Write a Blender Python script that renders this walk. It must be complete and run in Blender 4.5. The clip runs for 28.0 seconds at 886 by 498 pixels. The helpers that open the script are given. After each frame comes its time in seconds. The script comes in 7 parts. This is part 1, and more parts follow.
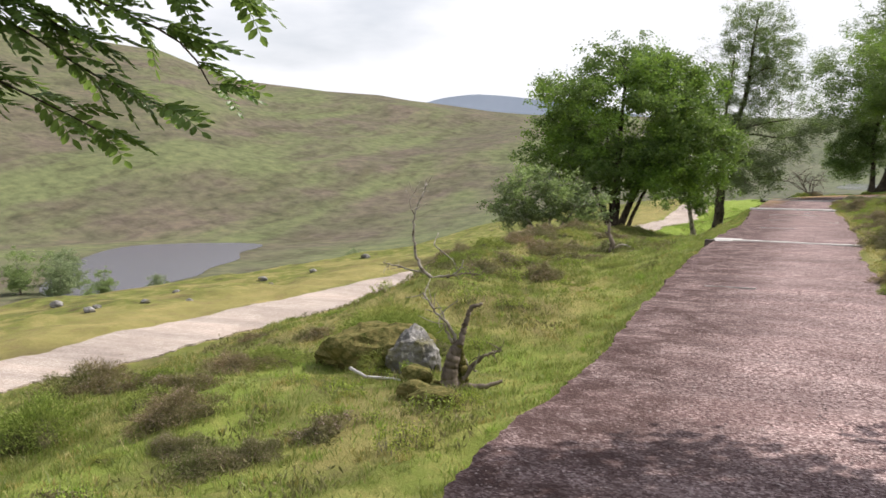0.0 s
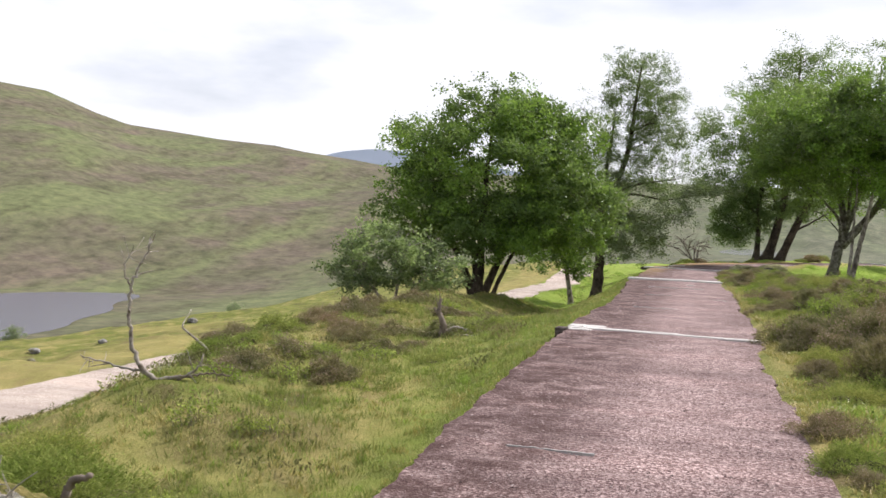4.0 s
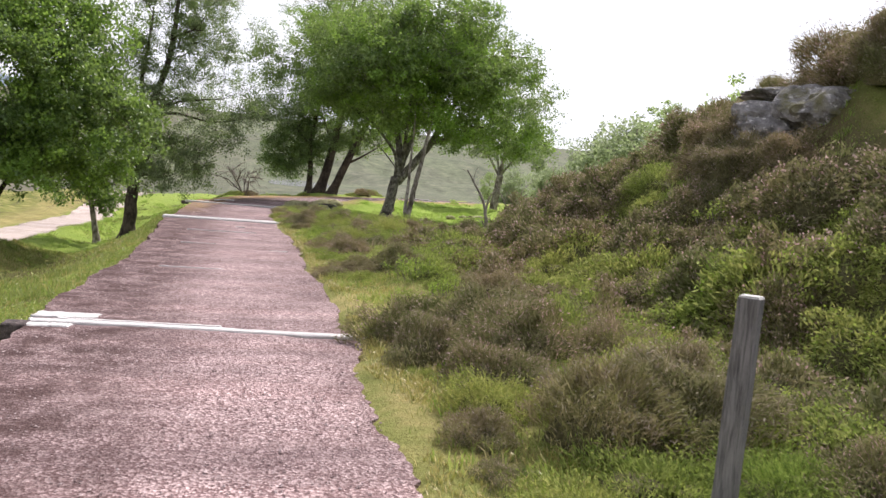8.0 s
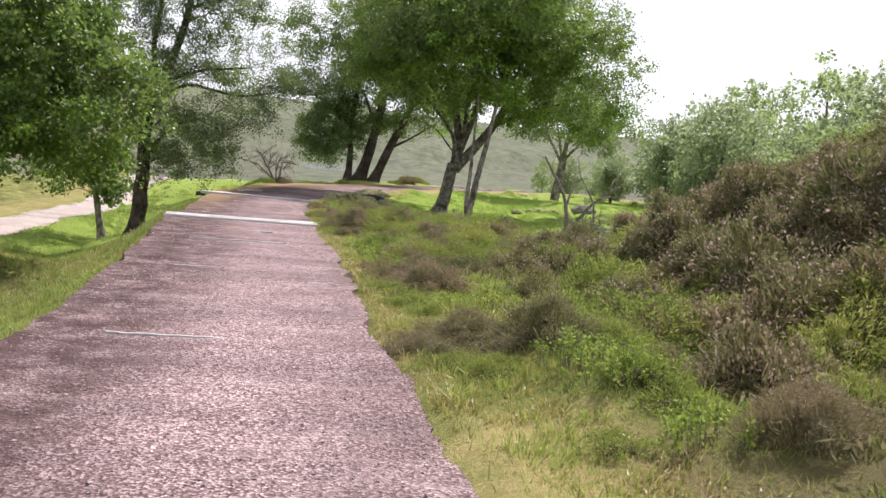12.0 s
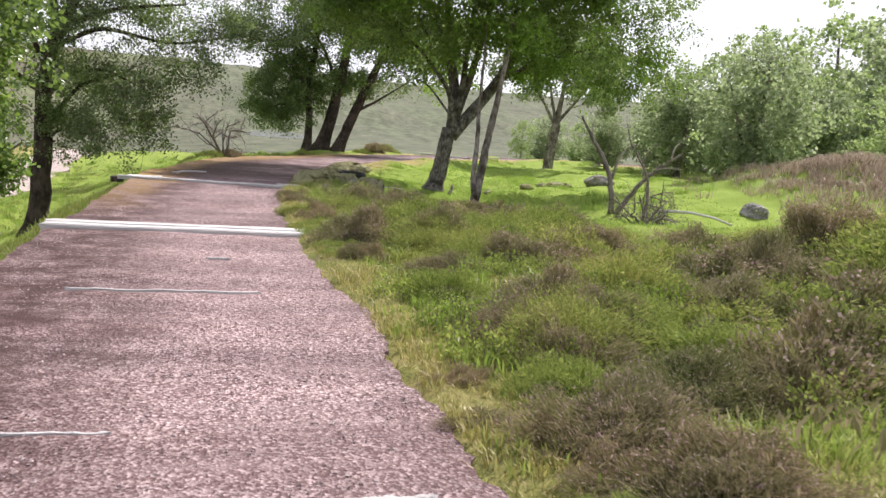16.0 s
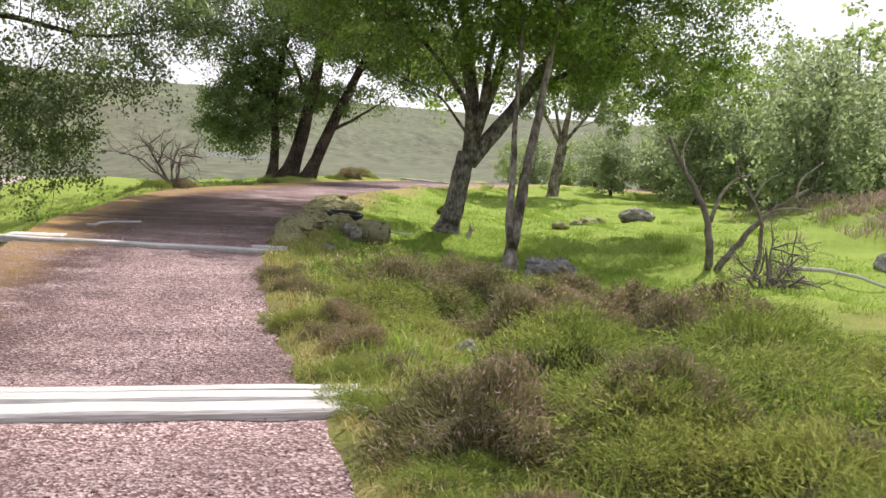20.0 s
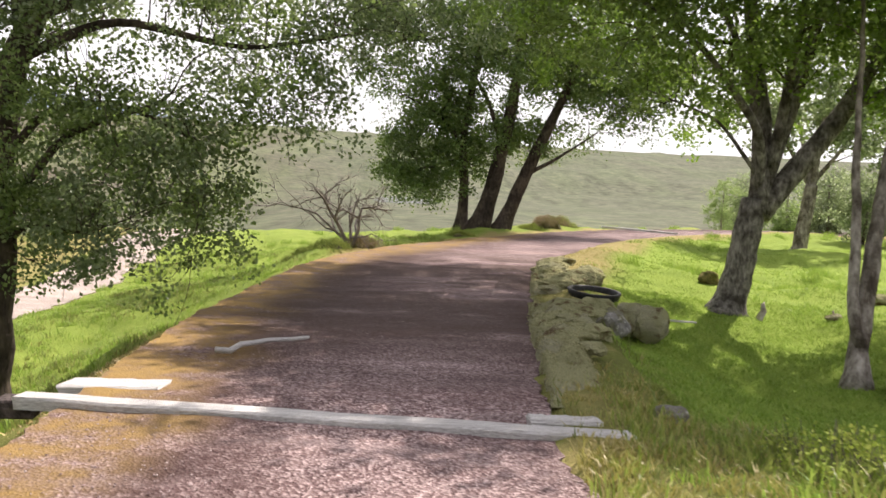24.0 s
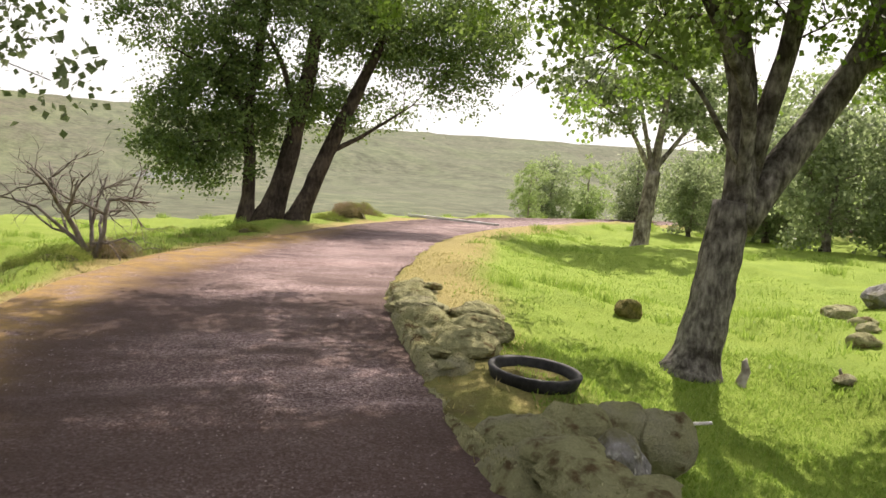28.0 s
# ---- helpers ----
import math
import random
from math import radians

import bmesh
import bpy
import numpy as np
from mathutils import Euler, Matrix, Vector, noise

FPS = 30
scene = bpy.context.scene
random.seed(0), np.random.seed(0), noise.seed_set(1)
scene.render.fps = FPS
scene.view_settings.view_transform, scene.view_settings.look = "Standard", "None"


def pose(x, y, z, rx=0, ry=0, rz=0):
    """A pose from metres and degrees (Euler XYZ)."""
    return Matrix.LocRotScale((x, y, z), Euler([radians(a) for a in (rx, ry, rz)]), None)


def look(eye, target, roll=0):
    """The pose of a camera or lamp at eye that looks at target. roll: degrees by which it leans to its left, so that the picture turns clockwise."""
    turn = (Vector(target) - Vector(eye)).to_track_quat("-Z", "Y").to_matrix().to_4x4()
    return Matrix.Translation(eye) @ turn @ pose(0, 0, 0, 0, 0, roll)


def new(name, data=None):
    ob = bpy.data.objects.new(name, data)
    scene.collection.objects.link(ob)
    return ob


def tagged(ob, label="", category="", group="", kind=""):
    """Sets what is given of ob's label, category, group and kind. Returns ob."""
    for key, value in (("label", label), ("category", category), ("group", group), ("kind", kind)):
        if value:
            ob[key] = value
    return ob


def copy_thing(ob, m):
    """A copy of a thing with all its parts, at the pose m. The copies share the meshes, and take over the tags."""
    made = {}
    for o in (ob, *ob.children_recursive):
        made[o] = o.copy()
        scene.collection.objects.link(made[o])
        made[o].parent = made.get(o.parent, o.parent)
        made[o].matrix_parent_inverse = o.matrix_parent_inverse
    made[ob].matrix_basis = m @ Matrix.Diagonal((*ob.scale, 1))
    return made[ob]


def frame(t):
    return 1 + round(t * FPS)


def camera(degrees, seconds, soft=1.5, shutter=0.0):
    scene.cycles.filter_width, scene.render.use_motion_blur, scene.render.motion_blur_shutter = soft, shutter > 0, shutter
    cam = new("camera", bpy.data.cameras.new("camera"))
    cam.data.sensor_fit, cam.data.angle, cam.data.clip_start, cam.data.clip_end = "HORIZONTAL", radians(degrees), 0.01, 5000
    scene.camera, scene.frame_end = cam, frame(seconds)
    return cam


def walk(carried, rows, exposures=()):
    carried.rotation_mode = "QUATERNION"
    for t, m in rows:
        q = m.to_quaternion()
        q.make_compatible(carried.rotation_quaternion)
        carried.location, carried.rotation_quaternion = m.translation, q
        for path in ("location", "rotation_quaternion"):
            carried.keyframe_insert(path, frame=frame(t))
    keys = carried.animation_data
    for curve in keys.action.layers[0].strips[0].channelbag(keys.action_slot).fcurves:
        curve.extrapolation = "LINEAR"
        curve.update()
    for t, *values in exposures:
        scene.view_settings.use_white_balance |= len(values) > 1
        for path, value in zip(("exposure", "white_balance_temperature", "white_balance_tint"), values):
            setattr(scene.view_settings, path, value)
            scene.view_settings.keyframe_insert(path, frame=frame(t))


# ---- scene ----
cam = camera(51.6, 28.0, 1.5, 0.2)
PATH = [
    (0, (1.834, -5.87, 1.418), (1.099, -4.018, 1.239), 0.6),
    (0.5, (1.838, -5.197, 1.396), (0.962, -3.407, 1.228), -0.3),
    (1, (1.864, -4.512, 1.406), (0.941, -2.745, 1.245), 2.4),
    (1.5, (1.961, -3.815, 1.415), (1.211, -1.963, 1.34), 0.2),
    (2, (1.886, -3.154, 1.441), (1.234, -1.266, 1.328), 2.5),
    (2.5, (1.797, -2.454, 1.423), (0.981, -0.628, 1.384), 1.8),
    (4.5, (1.88, 0.23, 1.474), (1.45, 2.181, 1.395), 2.6),
    (5, (1.887, 0.846, 1.468), (1.56, 2.816, 1.353), 2.7),
    (5.5, (1.972, 1.532, 1.442), (1.968, 3.53, 1.36), 3.0),
    (6, (1.905, 2.177, 1.444), (2.076, 4.161, 1.258), 3.6),
    (6.5, (1.914, 2.907, 1.442), (2.226, 4.87, 1.216), 3.6),
    (7, (1.865, 3.595, 1.455), (2.229, 5.547, 1.212), 3.3),
    (7.5, (1.853, 4.322, 1.461), (2.295, 6.263, 1.275), 3.1),
    (8, (1.804, 5.066, 1.469), (2.24, 7.012, 1.319), 4.6),
    (8.5, (1.83, 5.828, 1.475), (2.257, 7.777, 1.344), 6.1),
    (9, (1.762, 6.603, 1.438), (2.099, 8.57, 1.297), 6.1),
    (9.5, (1.832, 7.375, 1.408), (2.085, 9.351, 1.229), 5.3),
    (10, (1.842, 8.099, 1.415), (2.126, 10.067, 1.2), 6.5),
    (10.5, (1.898, 8.845, 1.417), (2.227, 10.807, 1.208), 5.9),
    (11, (1.933, 9.652, 1.453), (2.255, 11.618, 1.28), 4.4),
    (11.5, (1.98, 10.42, 1.438), (2.347, 12.379, 1.273), 4.4),
    (12, (1.933, 11.072, 1.446), (2.301, 13.029, 1.258), 5.1),
    (12.5, (1.944, 11.792, 1.447), (2.34, 13.74, 1.227), 7.0),
    (14.5, (1.741, 15.6, 1.313), (2.187, 17.533, 1.055), 4.6),
    (15, (1.743, 16.443, 1.331), (2.19, 18.377, 1.084), 4.0),
    (15.5, (1.8, 17.181, 1.338), (2.26, 19.111, 1.087), 4.1),
    (16, (1.809, 17.973, 1.357), (2.29, 19.897, 1.101), 4.0),
    (16.5, (1.86, 18.797, 1.369), (2.294, 20.734, 1.122), 4.3),
    (17, (1.871, 19.602, 1.401), (2.239, 21.556, 1.192), 3.8),
    (17.5, (1.892, 20.356, 1.427), (2.216, 22.321, 1.236), 4.2),
    (18, (1.835, 21.092, 1.423), (2.174, 23.057, 1.262), 3.6),
    (18.5, (1.906, 21.901, 1.385), (2.344, 23.85, 1.288), 4.3),
    (19, (1.913, 22.686, 1.391), (2.447, 24.611, 1.281), 4.2),
    (19.5, (1.938, 23.378, 1.388), (2.483, 25.298, 1.246), 4.5),
    (20, (1.955, 24.161, 1.381), (2.525, 26.067, 1.173), 3.8),
    (20.5, (1.973, 24.894, 1.354), (2.409, 26.828, 1.09), 3.6),
    (21, (1.988, 25.643, 1.367), (2.26, 27.6, 1.06), 3.1),
    (21.5, (1.983, 26.307, 1.38), (2.275, 28.263, 1.081), 4.2),
    (23.5, (1.862, 29.022, 1.376), (2.135, 30.991, 1.162), 3.6),
    (24, (1.822, 29.761, 1.421), (2.034, 31.745, 1.284), 2.6),
    (24.5, (1.765, 30.508, 1.427), (1.847, 32.502, 1.309), 2.0),
    (25, (1.775, 31.29, 1.415), (1.967, 33.275, 1.266), 1.5),
    (25.5, (1.752, 31.949, 1.431), (2.091, 33.911, 1.244), 2.7),
    (26, (1.785, 32.67, 1.448), (2.275, 34.598, 1.243), 3.2),
    (26.5, (1.823, 33.414, 1.422), (2.404, 35.317, 1.218), 4.8),
    (27, (1.895, 34.155, 1.464), (2.505, 36.049, 1.258), 3.6),
    (27.5, (1.94, 34.885, 1.482), (2.578, 36.77, 1.282), 3.8),
    (28, (2.065, 35.641, 1.527), (2.764, 37.508, 1.367), 3.6),
]
walk(cam, [(t, look(e, g, r)) for t, e, g, r in PATH], [(0, 0.18, 6400, 13), (2.5, 0.18, 6400, 13), (5, 0.32, 6200, 17), (8, 0.45, 6200, 19), (17, 0.47, 6200, 19), (19, 0.5, 6400, 17), (21, 0.37, 6400, 18), (23.5, 0.55, 6600, 18), (28, 0.6, 6900, 16)])

# ---- light ----
SUN_EL, SUN_AZ = radians(48), radians(43)          # azimuth from +y towards +x
sun = new("sun", bpy.data.lights.new("sun", "SUN"))
sun.data.energy, sun.data.angle, sun.data.color = 5.0, radians(0.55), (1.0, 0.94, 0.85)
toward = Vector((math.sin(SUN_AZ) * math.cos(SUN_EL), math.cos(SUN_AZ) * math.cos(SUN_EL), math.sin(SUN_EL)))
sun.matrix_world = look(toward * 60, (0, 0, 0))
world = bpy.data.worlds.new("sky")
scene.world = world
world.use_nodes = True
wn, wl = world.node_tree.nodes, world.node_tree.links
wn.clear()
sky = wn.new("ShaderNodeTexSky")
sky.sky_type, sky.sun_disc, sky.sun_elevation, sky.sun_rotation = "NISHITA", False, SUN_EL, SUN_AZ
sky.air_density, sky.dust_density = 1.0, 2.5
sky_bg, cloud_bg, sky_mix, sky_out = wn.new("ShaderNodeBackground"), wn.new("ShaderNodeBackground"), wn.new("ShaderNodeMixShader"), wn.new("ShaderNodeOutputWorld")
sky_bg.inputs[1].default_value = 0.09
cloud_bg.inputs[0].default_value, cloud_bg.inputs[1].default_value = (0.97, 0.985, 1.0, 1), 0.93
wt, wm, wnoise, wramp = wn.new("ShaderNodeTexCoord"), wn.new("ShaderNodeMapping"), wn.new("ShaderNodeTexNoise"), wn.new("ShaderNodeValToRGB")
wm.inputs["Scale"].default_value = (1.6, 1.6, 5.0)
wnoise.inputs["Scale"].default_value, wnoise.inputs["Detail"].default_value = 1.7, 7
wsep, wfall, wsum = wn.new("ShaderNodeSeparateXYZ"), wn.new("ShaderNodeMapRange"), wn.new("ShaderNodeMath")
wfall.inputs["From Min"].default_value, wfall.inputs["From Max"].default_value = 0.05, 0.75
wfall.inputs["To Min"].default_value, wfall.inputs["To Max"].default_value = 0.1, -0.16
wramp.color_ramp.elements[0].position, wramp.color_ramp.elements[1].position = 0.37, 0.57
wramp.color_ramp.elements[0].color = (0.42, 0.42, 0.42, 1)
wl.new(wt.outputs["Generated"], wm.inputs[0]); wl.new(wm.outputs[0], wnoise.inputs[0])
wl.new(wt.outputs["Generated"], wsep.inputs[0]); wl.new(wsep.outputs[2], wfall.inputs[0])
wl.new(wnoise.outputs[0], wsum.inputs[0]); wl.new(wfall.outputs[0], wsum.inputs[1]); wl.new(wsum.outputs[0], wramp.inputs[0])
wl.new(wramp.outputs[0], sky_mix.inputs[0]); wl.new(sky.outputs[0], sky_bg.inputs[0])
wl.new(sky_bg.outputs[0], sky_mix.inputs[1]); wl.new(cloud_bg.outputs[0], sky_mix.inputs[2]); wl.new(sky_mix.outputs[0], sky_out.inputs[0])

# ---- small tools ----
R = np.random.default_rng(7)


def npmesh(name, v, f3=None, f4=None, smooth=False):
    """A mesh from arrays of corners, triangles and quads."""
    me = bpy.data.meshes.new(name)
    v = np.asarray(v, np.float32).reshape(-1, 3)
    f3 = np.zeros((0, 3), np.int32) if f3 is None else np.asarray(f3, np.int32).reshape(-1, 3)
    f4 = np.zeros((0, 4), np.int32) if f4 is None else np.asarray(f4, np.int32).reshape(-1, 4)
    me.vertices.add(len(v))
    me.vertices.foreach_set("co", v.ravel())
    loops = np.concatenate([f3.ravel(), f4.ravel()])
    me.loops.add(len(loops))
    me.loops.foreach_set("vertex_index", loops)
    sizes = np.concatenate([np.full(len(f3), 3), np.full(len(f4), 4)])
    me.polygons.add(len(sizes))
    me.polygons.foreach_set("loop_start", np.concatenate([[0], np.cumsum(sizes)[:-1]]).astype(np.int32))
    me.polygons.foreach_set("use_smooth", np.full(len(sizes), smooth))
    me.update(calc_edges=True)
    return me


class Geo:
    """Gathers pieces of geometry for one mesh."""
    def __init__(self):
        self.v, self.f3, self.f4, self.n = [], [], [], 0

    def add(self, v, f3=None, f4=None):
        v = np.asarray(v, float).reshape(-1, 3)
        if f3 is not None and len(f3):
            self.f3.append(np.asarray(f3, int) + self.n)
        if f4 is not None and len(f4):
            self.f4.append(np.asarray(f4, int) + self.n)
        self.v.append(v)
        self.n += len(v)

    def mesh(self, name, smooth=False):
        return npmesh(name, np.concatenate(self.v), np.concatenate(self.f3) if self.f3 else None, np.concatenate(self.f4) if self.f4 else None, smooth)


def put(name, me, mat, parent=None, label=""):
    ob = new(name, me)
    if mat is not None and not me.materials:
        me.materials.append(mat)
    ob.parent = parent
    if label:
        ob["label"] = label
    return ob


def thing(name, place, label, category, group="", kind=""):
    ob = new(name)
    ob.empty_display_size = 0.2
    ob.location = place
    return tagged(ob, label, category, group, kind)


def tube(geo, pts, radii, sides=6, cap=True):
    """A round bar along points."""
    pts, radii = np.asarray(pts, float), np.asarray(radii, float)
    n = len(pts)
    way = np.gradient(pts, axis=0)
    way /= np.linalg.norm(way, axis=1, keepdims=True) + 1e-9
    ref = np.array([0.0, 0.0, 1.0]) if abs(way[:, 2]).mean() < 0.8 else np.array([1.0, 0.0, 0.0])
    a = np.cross(way, ref)
    a /= np.linalg.norm(a, axis=1, keepdims=True) + 1e-9
    b = np.cross(way, a)
    ang = np.arange(sides) * 2 * np.pi / sides
    ring = pts[:, None] + radii[:, None, None] * (np.cos(ang)[None, :, None] * a[:, None] + np.sin(ang)[None, :, None] * b[:, None])
    i, j = np.meshgrid(np.arange(n - 1), np.arange(sides), indexing="ij")
    k = (j + 1) % sides
    quads = np.stack([i * sides + j, i * sides + k, (i + 1) * sides + k, (i + 1) * sides + j], -1).reshape(-1, 4)
    tris = []
    if cap and sides == 4:
        quads = np.concatenate([quads, [[3, 2, 1, 0], [(n - 1) * sides + q for q in range(4)]]])
    elif cap:
        tris = [[0, q + 1, q] for q in range(1, sides - 1)] + [[(n - 1) * sides, (n - 1) * sides + q, (n - 1) * sides + q + 1] for q in range(1, sides - 1)]
    geo.add(ring.reshape(-1, 3), tris, quads)


def vnoise(x, y, scale, seed=0):
    """Smooth random relief between -1 and 1."""
    g = np.random.default_rng(seed).uniform(-1, 1, (64, 64))
    u, w = np.asarray(x, float) / scale + 1000.3, np.asarray(y, float) / scale + 1000.7
    i, j = np.floor(u).astype(int), np.floor(w).astype(int)
    fu, fw = u - i, w - j
    fu, fw = fu * fu * (3 - 2 * fu), fw * fw * (3 - 2 * fw)
    i, j, i1, j1 = i % 64, j % 64, (i + 1) % 64, (j + 1) % 64
    return (g[i, j] * (1 - fu) + g[i1, j] * fu) * (1 - fw) + (g[i, j1] * (1 - fu) + g[i1, j1] * fu) * fw


def smooth(a, b, x):
    t = np.clip((np.asarray(x, float) - a) / (b - a), 0, 1)
    return t * t * (3 - 2 * t)


# ---- materials ----
class Mat:
    def __init__(self, name):
        self.m = bpy.data.materials.new(name)
        self.m.use_nodes = True
        self.nt = self.m.node_tree
        self.bsdf = self.nt.nodes["Principled BSDF"]

    def n(self, kind, **kw):
        node = self.nt.nodes.new("ShaderNode" + kind)
        for k, val in kw.items():
            node.inputs[k.replace("_", " ")].default_value = val
        return node

    def link(self, a, b):
        self.nt.links.new(a, b)

    def pos(self):
        return self.n("NewGeometry").outputs["Position"]

    def noise(self, vec, scale, detail=4, rough=0.55):
        node = self.n("TexNoise", Scale=scale, Detail=detail, Roughness=rough)
        self.link(vec, node.inputs["Vector"])
        return node.outputs["Fac"]

    def ramp(self, fac, stops):
        node = self.n("ValToRGB")
        el = node.color_ramp.elements
        while len(el) < len(stops):
            el.new(0.5)
        for e, (p, c) in zip(el, stops):
            e.position, e.color = p, (*c, 1)
        self.link(fac, node.inputs[0])
        return node.outputs[0]

    def mix(self, fac, a, b, kind="MIX"):
        node = self.nt.nodes.new("ShaderNodeMix")
        node.data_type, node.blend_type = "RGBA", kind
        for val, s in ((fac, node.inputs[0]), (a, node.inputs[6]), (b, node.inputs[7])):
            if hasattr(val, "is_linked"):
                self.link(val, s)
            else:
                s.default_value = val if isinstance(val, (int, float)) else (*val, 1)
        return node.outputs[2]

    def bump(self, height, strength=0.5, dist=0.02):
        node = self.n("Bump", Strength=strength, Distance=dist)
        self.link(height, node.inputs["Height"])
        self.link(node.outputs[0], self.bsdf.inputs["Normal"])

    def finish(self, color, rough=0.9, spec=0.25):
        if hasattr(color, "is_linked"):
            self.link(color, self.bsdf.inputs["Base Color"])
        else:
            self.bsdf.inputs["Base Color"].default_value = (*color, 1)
        self.bsdf.inputs["Roughness"].default_value = rough
        self.bsdf.inputs["Specular IOR Level"].default_value = spec
        return self.m


def leaf_mat(name, dark, mid, light, glow=0.4, rough=0.5, sap=0.5):
    """Foliage that lets light through, each leaf a shade of its own."""
    k = Mat(name)
    isl = k.n("NewGeometry").outputs["Random Per Island"]
    col = k.ramp(isl, [(0.0, dark), (0.5, mid), (1.0, light)])
    m = k.finish(col, rough, 0.45)
    tr = k.n("BsdfTranslucent")
    k.link(k.mix(sap, col, (0.31, 0.44, 0.085), "MIX"), tr.inputs[0])
    mixs = k.nt.nodes.new("ShaderNodeMixShader")
    mixs.inputs[0].default_value = glow
    k.link(k.bsdf.outputs[0], mixs.inputs[1])
    k.link(tr.outputs[0], mixs.inputs[2])
    k.link(mixs.outputs[0], k.nt.nodes["Material Output"].inputs[0])
    return m


def bark_mat(name, dark, light, scale=14, pale=0.5, patch=2.2):
    k = Mat(name)
    p = k.pos()
    mp = k.n("Mapping")
    mp.inputs["Scale"].default_value = (1, 1, 0.35)
    k.link(p, mp.inputs[0])
    a, b = k.noise(mp.outputs[0], scale, 6), k.noise(p, patch, 5, 0.65)
    col = k.mix(k.ramp(b, [(pale - 0.1, (0, 0, 0)), (pale + 0.12, (1, 1, 1))]), k.ramp(a, [(0.3, dark), (0.7, light)]), k.ramp(a, [(0.35, tuple(0.45 * c for c in dark)), (0.6, dark)]))
    k.bump(a, 0.8, 0.03)
    return k.finish(col, 0.9, 0.15)


def ground_mat():
    k = Mat("hill_ground")
    p = k.pos()
    att = k.nt.nodes.new("ShaderNodeVertexColor")
    att.layer_name = "zone"
    sep = k.n("SeparateColor")
    k.link(att.outputs[0], sep.inputs[0])
    fine, mid, big, huge = k.noise(p, 38, 5, 0.7), k.noise(p, 3.2, 5, 0.6), k.noise(p, 0.42, 6, 0.6), k.noise(p, 0.035, 8, 0.62)
    green = k.mix(mid, (0.115, 0.14, 0.03), (0.2, 0.215, 0.058))
    lush = k.mix(k.noise(p, 1.1, 5, 0.6), (0.145, 0.232, 0.033), (0.325, 0.415, 0.078))
    straw = k.mix(fine, (0.25, 0.2, 0.07), (0.46, 0.38, 0.17))
    heath = k.mix(mid, (0.07, 0.055, 0.03), (0.15, 0.115, 0.06))
    far = k.n("Mapping")
    far.inputs["Scale"].default_value, far.inputs["Rotation"].default_value = (1.6, 0.5, 1.0), (0, 0, 0.6)
    k.link(p, far.inputs[0])
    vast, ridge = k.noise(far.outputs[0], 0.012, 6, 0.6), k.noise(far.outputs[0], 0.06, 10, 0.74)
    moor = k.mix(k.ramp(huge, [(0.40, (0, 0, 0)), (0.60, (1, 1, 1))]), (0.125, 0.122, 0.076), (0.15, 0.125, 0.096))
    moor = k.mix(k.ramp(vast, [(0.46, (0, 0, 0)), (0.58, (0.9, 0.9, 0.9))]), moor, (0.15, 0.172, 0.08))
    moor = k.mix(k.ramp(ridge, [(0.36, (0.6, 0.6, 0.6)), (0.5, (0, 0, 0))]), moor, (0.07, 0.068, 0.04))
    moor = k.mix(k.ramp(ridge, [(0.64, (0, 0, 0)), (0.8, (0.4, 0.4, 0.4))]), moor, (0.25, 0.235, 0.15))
    # Haze put into the moor colour: greyer green towards +x.
    pxyz, haze_east = k.n("SeparateXYZ"), k.n("MapRange")
    k.link(p, pxyz.inputs[0]); k.link(pxyz.outputs[0], haze_east.inputs[0])
    haze_east.inputs["From Min"].default_value, haze_east.inputs["From Max"].default_value, haze_east.inputs["To Max"].default_value = -140, 10, 0.7
    moor = k.mix(haze_east.outputs[0], moor, k.mix(k.ramp(ridge, [(0.36, (0, 0, 0)), (0.64, (1, 1, 1))]), (0.095, 0.115, 0.074), (0.165, 0.185, 0.122)))
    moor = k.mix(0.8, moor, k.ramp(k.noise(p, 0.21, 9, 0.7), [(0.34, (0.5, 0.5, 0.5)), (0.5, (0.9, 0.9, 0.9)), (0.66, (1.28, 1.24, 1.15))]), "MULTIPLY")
    tuss = k.noise(p, 1.5, 6, 0.62)
    col = k.mix(k.ramp(tuss, [(0.5, (0, 0, 0)), (0.66, (0.75, 0.75, 0.75))]), green, straw)
    col = k.mix(k.ramp(tuss, [(0.33, (0.85, 0.85, 0.85)), (0.47, (0, 0, 0))]), col, heath)
    col = k.mix(sep.outputs[2], col, lush)
    col = k.mix(sep.outputs[1], col, straw)
    col = k.mix(sep.outputs[0], col, heath)
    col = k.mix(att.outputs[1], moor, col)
    col = k.mix(0.55, col, k.ramp(fine, [(0.25, (0.5, 0.5, 0.5)), (0.7, (1.3, 1.3, 1.3))]), "MULTIPLY")
    add = k.n("Math")
    add.operation = "ADD"
    k.link(fine, add.inputs[0]); k.link(mid, add.inputs[1])
    k.bump(add.outputs[0], 0.7, 0.05)
    return k.finish(col, 0.95, 0.1)


